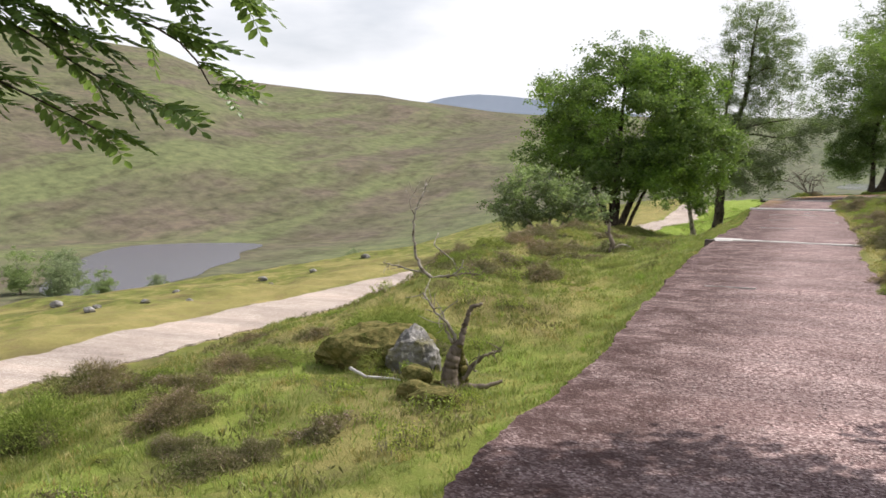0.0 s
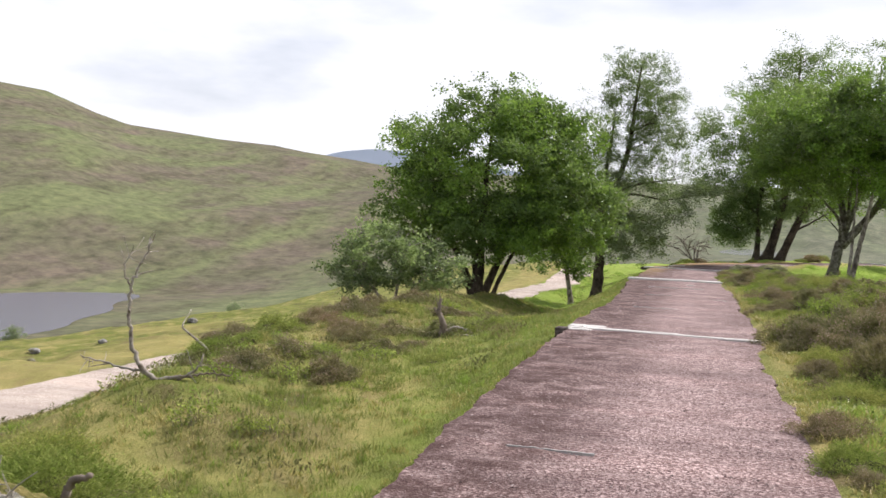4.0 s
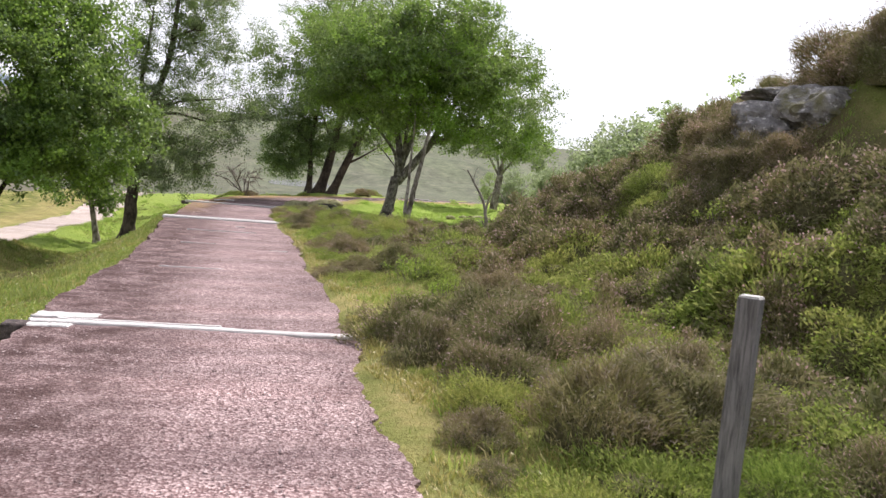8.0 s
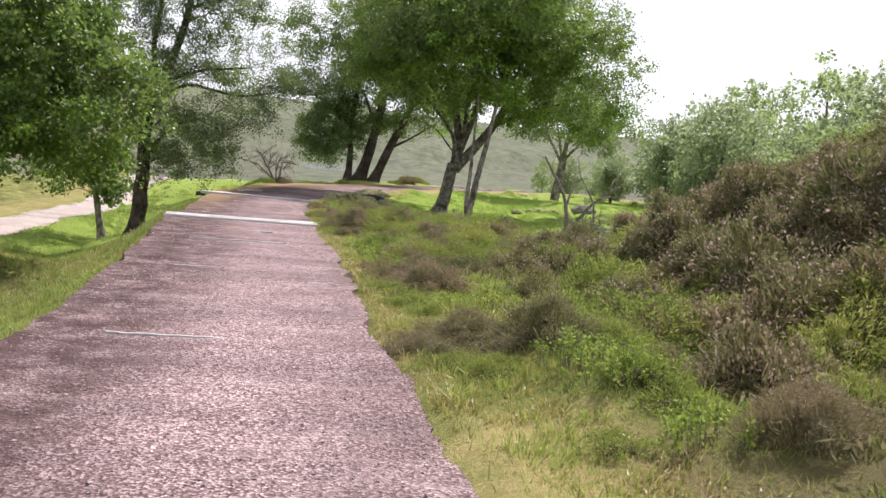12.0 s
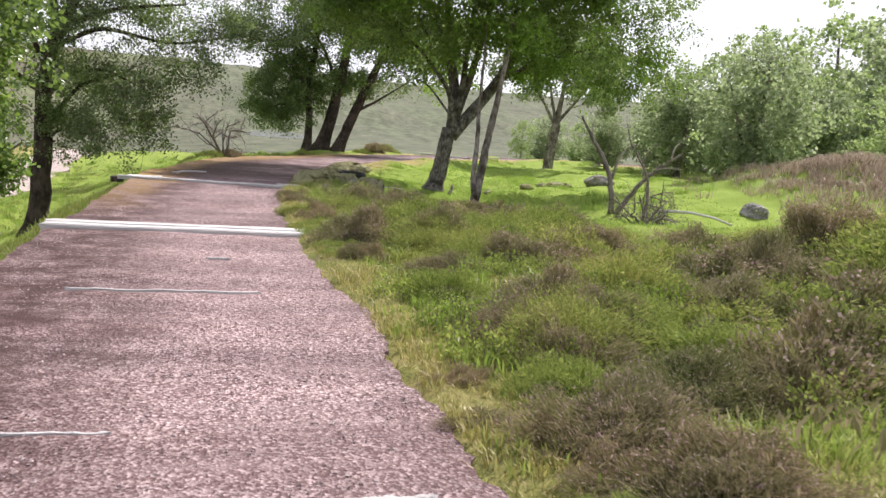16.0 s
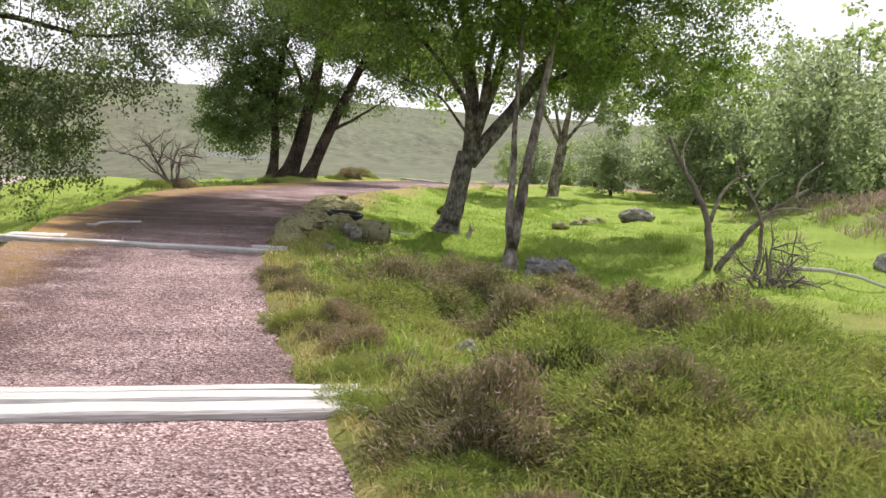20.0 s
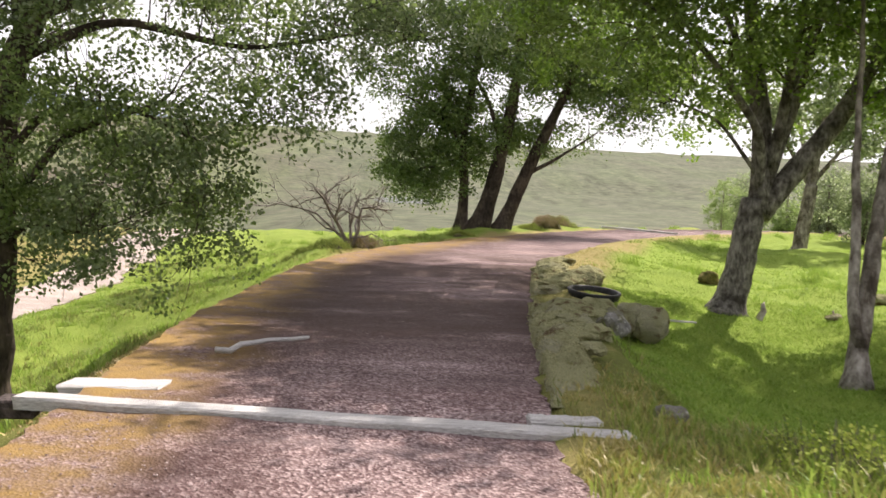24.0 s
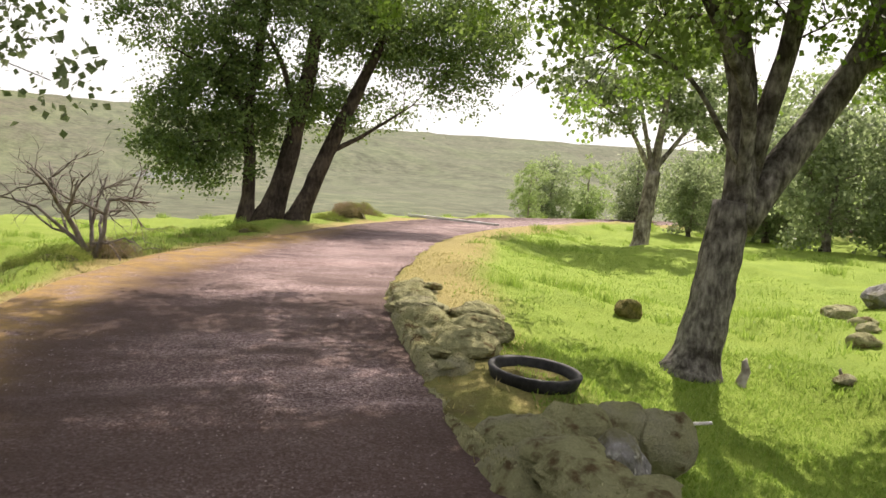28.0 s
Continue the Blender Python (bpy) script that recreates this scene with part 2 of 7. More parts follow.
def gravel_mat(name, dark, mid, light, moss=None):
    k = Mat(name)
    p = k.pos()
    vor = k.n("TexVoronoi", Scale=72.0)
    k.link(p, vor.inputs["Vector"])
    cell = k.n("SeparateColor")
    k.link(vor.outputs["Color"], cell.inputs[0])
    chips = k.ramp(cell.outputs[0], [(0.0, dark), (0.45, mid), (0.85, light), (1.0, tuple(min(1, 1.5 * c) for c in light))])
    fine, big = k.noise(p, 120, 3), k.noise(p, 0.9, 6, 0.65)
    mp = k.n("Mapping")
    mp.inputs["Scale"].default_value = (0.5, 3.2, 1)
    k.link(p, mp.inputs[0])
    streak = k.noise(mp.outputs[0], 1.3, 6, 0.65)
    col = k.mix(k.ramp(streak, [(0.52, (0, 0, 0)), (0.7, (0.4, 0.4, 0.4))]), chips, light)
    col = k.mix(k.ramp(big, [(0.42, (0, 0, 0)), (0.62, (0.5, 0.5, 0.5))]), col, dark)
    mb = k.n("Mapping")
    mb.inputs["Scale"].default_value = (0.05, 1.0, 1)
    k.link(p, mb.inputs[0])
    band = k.noise(mb.outputs[0], 0.85, 5, 0.75)
    col = k.mix(0.6, col, k.ramp(band, [(0.36, (0.62, 0.6, 0.62)), (0.5, (1.0, 1.0, 1.0)), (0.63, (1.28, 1.22, 1.2))]), "MULTIPLY")
    if moss:
        att = k.nt.nodes.new("ShaderNodeVertexColor")
        att.layer_name = "zone"
        sep = k.n("SeparateColor")
        k.link(att.outputs[0], sep.inputs[0])
        patch = k.ramp(k.noise(p, 2.6, 7, 0.7), [(0.32, (0, 0, 0)), (0.58, (0.95, 0.95, 0.95))])
        for out, c in ((sep.outputs[0], moss[0]), (sep.outputs[1], moss[1])):
            col = k.mix(k.mix(out, (0, 0, 0), patch), col, k.mix(fine, tuple(0.6 * q for q in c), c))
    # Third zone darkens the gravel: litter brown plus tree shade put into colour.
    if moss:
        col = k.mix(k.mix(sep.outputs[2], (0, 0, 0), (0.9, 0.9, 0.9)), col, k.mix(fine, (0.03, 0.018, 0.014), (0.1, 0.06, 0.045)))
    col = k.mix(0.5, col, k.ramp(fine, [(0.3, (0.72, 0.72, 0.72)), (0.7, (1.18, 1.18, 1.18))]), "MULTIPLY")
    k.bump(vor.outputs["Distance"], 0.7, 0.009)
    return k.finish(col, 0.92, 0.2)


def plain_mat(name, a, b, scale=8, rough=0.85, stretch=(1, 1, 1), bump=0.4, spec=0.2, dist=0.01):
    k = Mat(name)
    mp = k.n("Mapping")
    mp.inputs["Scale"].default_value = stretch
    k.link(k.pos(), mp.inputs[0])
    n1, n2 = k.noise(mp.outputs[0], scale, 6, 0.65), k.noise(k.pos(), scale * 0.17, 3)
    col = k.mix(k.ramp(n1, [(0.32, (0, 0, 0)), (0.68, (1, 1, 1))]), a, b)
    col = k.mix(0.45, col, k.ramp(n2, [(0.3, (0.65, 0.65, 0.65)), (0.7, (1.2, 1.2, 1.2))]), "MULTIPLY")
    k.bump(n1, bump, dist)
    return k.finish(col, rough, spec)


def heather_mat(name, stops, drift=0.6):
    """Fine shoots, much alike within a clump, whose tint drifts from clump to clump."""
    k = Mat(name)
    isl = k.n("NewGeometry").outputs["Random Per Island"]
    info = k.n("ObjectInfo").outputs["Random"]
    col = k.ramp(isl, stops)
    patch = k.noise(k.pos(), 0.9, 3, 0.6)
    col = k.mix(drift, col, k.ramp(patch, [(0.32, (0.55, 0.78, 0.4)), (0.5, (1, 1, 1)), (0.68, (1.22, 1.08, 1.08))]), "MULTIPLY")
    col = k.mix(0.5, col, k.ramp(info, [(0, (0.65, 0.8, 0.5)), (0.5, (1, 1, 1)), (1, (1.3, 1.12, 1.1))]), "MULTIPLY")
    m = k.finish(col, 0.85, 0.15)
    tr = k.n("BsdfTranslucent")
    k.link(col, tr.inputs[0])
    mixs = k.nt.nodes.new("ShaderNodeMixShader")
    mixs.inputs[0].default_value = 0.36
    k.link(k.bsdf.outputs[0], mixs.inputs[1])
    k.link(tr.outputs[0], mixs.inputs[2])
    k.link(mixs.outputs[0], k.nt.nodes["Material Output"].inputs[0])
    return m


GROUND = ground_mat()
GRAVEL = gravel_mat("pink_gravel", (0.085, 0.05, 0.048), (0.215, 0.142, 0.137), (0.43, 0.335, 0.32), ((0.062, 0.031, 0.027), (0.4, 0.26, 0.09)))
TRACK = gravel_mat("pale_gravel", (0.29, 0.235, 0.2), (0.4, 0.335, 0.29), (0.5, 0.44, 0.39))
EDGE = plain_mat("broken_edge", (0.035, 0.028, 0.026), (0.15, 0.12, 0.11), 20, 0.9, bump=1.0, dist=0.03)
TIMBER = plain_mat("bleached_timber", (0.36, 0.34, 0.32), (0.76, 0.74, 0.71), 8, 0.85, (0.5, 16, 16), 0.9)
POSTWOOD = plain_mat("grey_post_wood", (0.07, 0.065, 0.065), (0.25, 0.235, 0.23), 9, 0.85, (9, 9, 0.6), 0.6)
SNAGWOOD = plain_mat("dark_dead_wood", (0.05, 0.036, 0.026), (0.27, 0.22, 0.18), 9, 0.85, (1, 1, 0.5), 0.8)
DEADWOOD = plain_mat("dead_wood", (0.13, 0.1, 0.075), (0.5, 0.46, 0.41), 7, 0.85, (1, 1, 1), 0.6)
def rock_mat():
    k = Mat("lichened_rock")
    p = k.pos()
    a, b, c = k.noise(p, 6, 8, 0.7), k.noise(p, 2.3, 4, 0.6), k.noise(p, 13, 5, 0.6)
    col = k.ramp(a, [(0.3, (0.07, 0.065, 0.06)), (0.5, (0.22, 0.21, 0.2)), (0.72, (0.42, 0.4, 0.39))])
    col = k.mix(k.ramp(c, [(0.58, (0, 0, 0)), (0.66, (0.8, 0.8, 0.8))]), col, (0.62, 0.6, 0.56))
    col = k.mix(k.ramp(b, [(0.52, (0, 0, 0)), (0.64, (0.8, 0.8, 0.8))]), col, (0.16, 0.15, 0.06))
    k.bump(a, 1.0, 0.06)
    return k.finish(col, 0.9, 0.2)


ROCK = rock_mat()
def moss_mat():
    k = Mat("moss")
    p = k.pos()
    a, b, c = k.noise(p, 60, 5, 0.7), k.noise(p, 5.5, 5, 0.6), k.noise(p, 1.7, 4, 0.6)
    col = k.mix(b, (0.22, 0.235, 0.11), (0.46, 0.43, 0.25))
    col = k.mix(k.ramp(c, [(0.5, (0, 0, 0)), (0.64, (0.75, 0.75, 0.75))]), col, (0.36, 0.34, 0.24))
    col = k.mix(k.ramp(b, [(0.34, (0.9, 0.9, 0.9)), (0.45, (0, 0, 0))]), col, (0.13, 0.085, 0.045))
    col = k.mix(0.6, col, k.ramp(a, [(0.3, (0.55, 0.55, 0.5)), (0.7, (1.2, 1.2, 1.2))]), "MULTIPLY")
    k.bump(a, 1.0, 0.03)
    return k.finish(col, 0.95, 0.05)


MOSS = moss_mat()
MOSS_TIP = leaf_mat("moss_tip", (0.15, 0.13, 0.055), (0.33, 0.32, 0.16), (0.52, 0.49, 0.29), 0.25, 0.8, 0.1)
TURF = plain_mat("dry_turf", (0.06, 0.07, 0.018), (0.24, 0.2, 0.08), 11, 0.95, bump=1.0, spec=0.05, dist=0.05)
GREYTWIG = plain_mat("grey_twig", (0.1, 0.085, 0.07), (0.26, 0.225, 0.2), 9, 0.9)
RUBBER = plain_mat("black_rubber", (0.012, 0.012, 0.012), (0.04, 0.04, 0.04), 16, 0.6)
# Distance haze is put into this hill's pale blue base colour.
HAZE = plain_mat("far_hill_haze", (0.42, 0.48, 0.58), (0.5, 0.55, 0.64), 0.004, 1.0, bump=0.0, spec=0.0)
BARK_DARK = bark_mat("dark_bark", (0.045, 0.035, 0.028), (0.14, 0.11, 0.085))
BARK_LICHEN = bark_mat("lichened_bark", (0.07, 0.06, 0.05), (0.36, 0.335, 0.3), 21, 0.5, 4.0)
BARK_PALE = bark_mat("pale_bark", (0.1, 0.08, 0.06), (0.46, 0.42, 0.37), 13, 0.52)
LEAF_ROWAN = leaf_mat("rowan_leaf", (0.04, 0.078, 0.018), (0.085, 0.15, 0.034), (0.17, 0.26, 0.07), 0.42, 0.42)
LEAF_SPREAD = leaf_mat("spreading_leaf", (0.06, 0.1, 0.03), (0.12, 0.18, 0.052), (0.22, 0.31, 0.1), 0.45, 0.42)
LEAF_GREEN = leaf_mat("young_leaf", (0.09, 0.17, 0.02), (0.16, 0.29, 0.035), (0.26, 0.4, 0.07), 0.45)
LEAF_DARK = leaf_mat("dark_birch_leaf", (0.045, 0.085, 0.025), (0.085, 0.14, 0.04), (0.16, 0.22, 0.075), 0.4)
LEAF_BIRCH = leaf_mat("birch_leaf", (0.065, 0.11, 0.035), (0.14, 0.2, 0.068), (0.25, 0.32, 0.13), 0.6, 0.5, 0.3)
LEAF_GREY = leaf_mat("willow_leaf", (0.08, 0.12, 0.05), (0.16, 0.21, 0.1), (0.29, 0.34, 0.19), 0.5, 0.5, 0.2)
LEAF_PALE = leaf_mat("pale_birch_leaf", (0.16, 0.21, 0.1), (0.28, 0.34, 0.18), (0.42, 0.48, 0.29), 0.58, 0.5, 0.15)
LEAF_WOOD = leaf_mat("wood_birch_leaf", (0.17, 0.24, 0.09), (0.28, 0.36, 0.15), (0.42, 0.5, 0.24), 0.6, 0.5, 0.3)
BRACKEN = leaf_mat("dead_bracken", (0.24, 0.18, 0.12), (0.38, 0.3, 0.22), (0.52, 0.44, 0.34), 0.25, 0.7, 0.0)
GRASS = leaf_mat("grass_blade", (0.1, 0.13, 0.025), (0.18, 0.21, 0.05), (0.38, 0.32, 0.13), 0.35)
GRASS_VERGE = leaf_mat("verge_grass_blade", (0.15, 0.22, 0.033), (0.28, 0.34, 0.066), (0.46, 0.44, 0.155), 0.4)
GRASS_LUSH = leaf_mat("lush_grass_blade", (0.148, 0.255, 0.029), (0.245, 0.37, 0.05), (0.4, 0.485, 0.118), 0.45)
LITTER = leaf_mat("leaf_litter", (0.18, 0.09, 0.03), (0.42, 0.26, 0.1), (0.62, 0.47, 0.21), 0.15)
STRAW = leaf_mat("straw_blade", (0.22, 0.17, 0.05), (0.4, 0.31, 0.11), (0.58, 0.48, 0.22), 0.3)
HEATHER = heather_mat("heather_sprig", [(0.0, (0.13, 0.125, 0.055)), (0.5, (0.205, 0.19, 0.09)), (1.0, (0.31, 0.265, 0.165))])
HEATHER_TIP = heather_mat("faded_heather_flower", [(0.0, (0.27, 0.19, 0.165)), (0.5, (0.37, 0.28, 0.25)), (1.0, (0.5, 0.4, 0.37))])
HEATHER_GREEN = heather_mat("green_heath_sprig", [(0.0, (0.135, 0.175, 0.045)), (0.5, (0.245, 0.29, 0.075)), (1.0, (0.39, 0.42, 0.13))], 0.4)
BILBERRY_TIP = heather_mat("bilberry_leaf", [(0.0, (0.16, 0.23, 0.035)), (0.5, (0.28, 0.37, 0.065)), (1.0, (0.46, 0.52, 0.14))], 0.3)
WOOD_HEART = plain_mat("heather_wood", (0.05, 0.048, 0.022), (0.16, 0.145, 0.065), 34, 0.95, bump=1.0)

# ---- the lie of the land ----
LINE = np.array([(1.62, -60), (1.6, 2), (1.45, 8), (1.4, 12), (1.56, 15), (1.54, 18), (1.58, 22), (1.48, 25), (1.36, 28), (1.42, 31), (1.58, 33.5), (1.72, 35), (1.87, 37.2), (2.14, 40), (2.55, 42.6), (3.15, 45.9), (3.8, 48), (4.7, 50), (7.2, 55), (10.2, 60), (14.0, 64.5), (18.5, 68), (25, 71), (34, 73), (60, 75)], float)
TLINE = np.array([(-11, -60), (-10.8, -10), (-10.3, 8), (-9.5, 20), (-8.4, 30), (-7.3, 40), (-6.8, 52), (-6.0, 65), (-4, 80), (0, 105)], float)


def bend(line, step=0.5):
    """The line rounded off and cut in even steps."""
    seg = np.linalg.norm(np.diff(line, axis=0), axis=1)
    at = np.concatenate([[0], np.cumsum(seg)])
    s = np.arange(0, at[-1], step)
    p = np.stack([np.interp(s, at, line[:, i]) for i in (0, 1)], -1)
    for _ in range(24):
        p[1:-1] = 0.25 * p[:-2] + 0.5 * p[1:-1] + 0.25 * p[2:]
    return p


PTS, TPTS = bend(LINE), bend(TLINE)


def across(x, y, pts):
    """How far right of a line each place lies, and how far along it."""
    x, y = np.atleast_1d(np.asarray(x, float)), np.atleast_1d(np.asarray(y, float))
    out, along = np.zeros(len(x)), np.zeros(len(x))
    d = np.gradient(pts, axis=0)
    d /= np.linalg.norm(d, axis=1, keepdims=True)
    p32, sq = pts.astype(np.float32), (pts ** 2).sum(1).astype(np.float32)
    for a in range(0, len(x), 8000):
        q = np.stack([x[a:a + 8000], y[a:a + 8000]], -1)
        i = (sq - 2 * (q.astype(np.float32) @ p32.T)).argmin(1)
        off = q - pts[i]
        side = off[:, 0] * d[i, 1] - off[:, 1] * d[i, 0]
        ends = (i == 0) | (i == len(pts) - 1)
        out[a:a + 8000] = np.where(ends, np.sign(side) * np.hypot(off[:, 0], off[:, 1]), side)
        along[a:a + 8000] = pts[i, 1]
    return out, along


WIDTH_AT = np.array([2, 7, 12, 15, 18.5, 21, 24, 28, 30.5, 33.4, 35, 37.2, 40, 42.6, 45.9, 50, 56])
WIDTH = np.array([1.2, 1.29, 1.34, 1.43, 1.3, 1.33, 1.34, 1.38, 1.24, 1.25, 1.34, 1.5, 1.72, 1.88, 1.96, 1.95, 1.66])


def half_width(along):
    return np.interp(along, WIDTH_AT, WIDTH)


def rise(y):
    """The path swells a little before the bend."""
    y = np.asarray(y, float)
    return 0.17 * smooth(28, 34, y) * (1 - smooth(36.5, 41.5, y))


AZ = np.array([-180, -120, -70, -50, -44, -38, -34.4, -26, -20, -17, -5, 5, 12, 24, 40, 90, 180], float)
EL = np.array([3, 5, 8.6, 8.1, 7.2, 6.6, 5.0, 4.4, 3.6, 3.3, 3.1, 2.9, 2.6, 2.4, 2.2, 2.5, 3])


def knoll(x, y):
    """How far out on the heather mound a place lies: 0 at its top, 1 at its foot."""
    x, y = np.asarray(x, float), np.asarray(y, float)
    return np.hypot((x - 11.5 + 0.06 * (y - 15.3)) / 6.2, (y - 15.3) / np.where(y > 15.3, 14.3, 11.1))


def land(x, y):
    """Height of the ground, path bed included."""
    x, y = np.atleast_1d(np.asarray(x, float)), np.atleast_1d(np.asarray(y, float))
    s, along = across(x, y, PTS)
    ts, _ = across(x, y, TPTS)
    hw = half_width(along)
    dl, dr = -s - hw, s - hw
    # left bank, down to the track
    gap = np.maximum(dl - ts * 0, 0)
    u = np.clip(gap / np.maximum(gap + np.maximum(ts - 1.0, 0), 0.01), 0, 1)
    near = np.interp(u, [0, 0.02, 0.25, 0.55, 0.8, 1.0], [-0.1, -0.16, -0.58, -1.02, -1.6, -2.1])
    late = np.interp(u, [0, 0.02, 0.1, 0.37, 0.6, 1.0], [-0.06, -0.14, -0.5, -1.65, -2.1, -2.2])
    early = np.interp(dl, [0, 0.06, 0.5, 1.1, 2.3, 4.8, 7, 9], [-0.08, -0.3, -0.75, -1.1, -1.25, -1.35, -1.75, -2.1])
    near = near + (np.maximum(early, -2.1) - near) * (1 - smooth(8, 14, y)) * (dl > 0) * (ts > -1.0)
    w = np.maximum(smooth(28, 36, y) * smooth(7.5, 4.5, dl), smooth(15, 28, y) * smooth(5.2, 1.6, dl))
    near = near + 0.6 * np.exp(-((x + 4.5) / 1.9) ** 2) * smooth(6.5, 10, y) * (1 - smooth(21, 32, y))
    near = near + 0.45 * np.exp(-((x + 5.3) ** 2 + (y - 30.2) ** 2) / 5.0) + 0.45 * np.exp(-((x + 6.4) ** 2 + (y - 25.2) ** 2) / 5.0)
    left = near * (1 - w) + late * w
    crest = np.interp(u, [0, 0.02, 0.16, 0.3, 0.6, 1.0], [-0.05, -0.08, -0.12, -0.6, -1.6, -2.15])
    left = left + (crest - left) * smooth(45, 51, y) * (ts > -1.0)
    left = left * (1 - 0.55 * smooth(57, 70, y))
    beyond = np.maximum(-ts - 1.0, 0)
    left = np.where(ts < -1.0, left - np.interp(beyond, [0, 4, 12, 60, 150], [0, 0.25, 1.2, 9, 19.5]), left)
    # right side: verge, mound, dip by the trees
    e = knoll(x, y)
    body = np.clip(1 - e, 0, 1)
    mound = 4.1 * (0.65 * body * body * (3 - 2 * body) + 0.35 * body)
    mound = mound + smooth(1.0, 0.7, e) * (0.22 * vnoise(x, y, 1.5, 14) + 0.16 * vnoise(x, y, 0.7, 15) + 0.2 * vnoise(x, y, 3.3, 16))
    mound = mound + 1.45 * np.exp(-((x - 20.5) / 3.4) ** 2 - ((y - 42.0) / 4.6) ** 2)
    right = 0.03 + mound - 0.2 * smooth(0.6, 3.5, dr) * smooth(26, 33, y) - 0.68 * np.exp(-((x - 7.7) ** 2 / 5.0 + (y - 39.6) ** 2 / 8.0))
    right = right - 0.3 * np.exp(-((x - 5.15) ** 2 + (y - 40.6) ** 2) / 0.4)
    right = right - 0.28 * smooth(0.6, 1.05, dr) * smooth(4.0, 2.2, dr) * smooth(34.2, 35.8, y) * (1 - smooth(39.6, 40.8, y))
    right = right - 0.16 * np.exp(-((x - 4.1) ** 2 + (y - 8.6) ** 2) / 1.4)
    right = right + 1.2 * np.exp(-((x - 11.5) ** 2 / 5.0 + (y - 69.0) ** 2 / 3.0))
    right = right + 0.04 * smooth(0, 0.5, dr) * (1 - smooth(0.8, 1.8, dr)) * smooth(36, 39, y)
    bed = np.full_like(x, -0.05)
    z = np.where(s < -hw, left, np.where(s > hw, right, bed))
    z = z + rise(along) * (1 - smooth(0.5, 3.0, np.maximum(dl, dr)))
    rough = smooth(0.15, 1.2, np.maximum(dl, dr)) * np.where(np.abs(ts) < 1.3, 0.2, 1.0)
    z = z + rough * (0.1 * vnoise(x, y, 1.1, 3) + 0.13 * vnoise(x, y, 2.7, 4) + 0.06 * vnoise(x, y, 0.5, 5))
    z = z - 3.0 * smooth(66, 110, y) * np.where(s < 0, 1, 0.6)
    # far country
    dx, dy = x - 2, y + 6
    r, az = np.hypot(dx, dy), np.degrees(np.arctan2(dx, dy))
    top = np.interp(az, AZ, EL)
    rs = np.interp(az, [-60, -20, 0, 20, 180], [620, 680, 1000, 1300, 1300])
    crest = 1.4 + rs * np.tan(np.radians(top))
    deep = np.interp(az, [-180, -75, -50, -28, -15, 0, 40, 180], [-3, -6, -22.5, -22.5, -14, -5, -5, -3])
    start = np.interp(az, [-180, -75, -50, -28, -15, 0, 40, 180], [150, 150, 165, 165, 150, 170, 160, 150])
    flat = np.interp(az, [-180, -75, -50, -28, -15, 0, 40, 180], [170, 170, 292, 292, 300, 480, 420, 170])
    fz = np.where(r < start, np.interp(r, [0, 14], [-2.4, -2.5]) + (deep + 2.5) * np.clip((r - 14) / (start - 14), 0, 1) ** 0.95, deep)
    k = np.clip((r - flat) / (rs - flat), 0, 1)
    up = deep + (crest - deep) * (0.75 * k + 0.25 * k * k * (3 - 2 * k))
    fz = np.where(r > flat, up, fz)
    fz = np.where(r > rs, crest - (r - rs) * 0.05, fz)
    fz = fz + smooth(60, 400, r) * (1 - smooth(rs - 120, rs, r)) * (7 * vnoise(x, y, 90, 8) + 3 * vnoise(x, y, 35, 9)) * np.where(r > flat, smooth(0, 120, r - flat), 0.12) + smooth(50, 120, r) * 0.5 * vnoise(x, y, 9, 10)
    basin = smooth(13, 10, np.abs(az + 38.5)) * smooth(150, 166, r) * smooth(302, 290, r)
    fz = fz * (1 - basin) - 22.06 * basin
    lake = smooth(0.2, 1.0, az) * smooth(7.0, 6.0, az) * smooth(305, 330, r) * smooth(560, 530, r)
    fz = fz * (1 - lake) - 4.96 * lake
    db = np.maximum(np.maximum(np.maximum(-16 - x, x - 30), np.maximum(-20 - y, y - 75)), 0)
    wf = smooth(0, 45, db)
    return z * (1 - wf) + fz * wf


def gz(x, y):
    return float(land([x], [y])[0])


def axis(lo, hi, fine, far_lo, far_hi):
    mid = np.arange(lo, hi + 1e-6, fine)
    def out(start, end):
        step, p, res = fine, start, []
        while abs(p) < abs(end):
            step = min(step * 1.09, 32)
            p = p + math.copysign(step, end)
            res.append(p)
        return res
    return np.array(out(lo, far_lo)[::-1] + list(mid) + out(hi, far_hi))


GX, GY = axis(-13, 17, 0.2, -1500, 1500), axis(-8, 64, 0.27, -600, 1900)
gx, gy = [a.ravel() for a in np.meshgrid(GX, GY, indexing="xy")]
gh = land(gx, gy)
nx, ny = len(GX), len(GY)
gi, gj = np.meshgrid(np.arange(nx - 1), np.arange(ny - 1), indexing="xy")
gq = (gj * nx + gi).ravel()
ground_me = npmesh("ground", np.stack([gx, gy, gh], -1), None, np.stack([gq, gq + 1, gq + 1 + nx, gq + nx], -1), True)


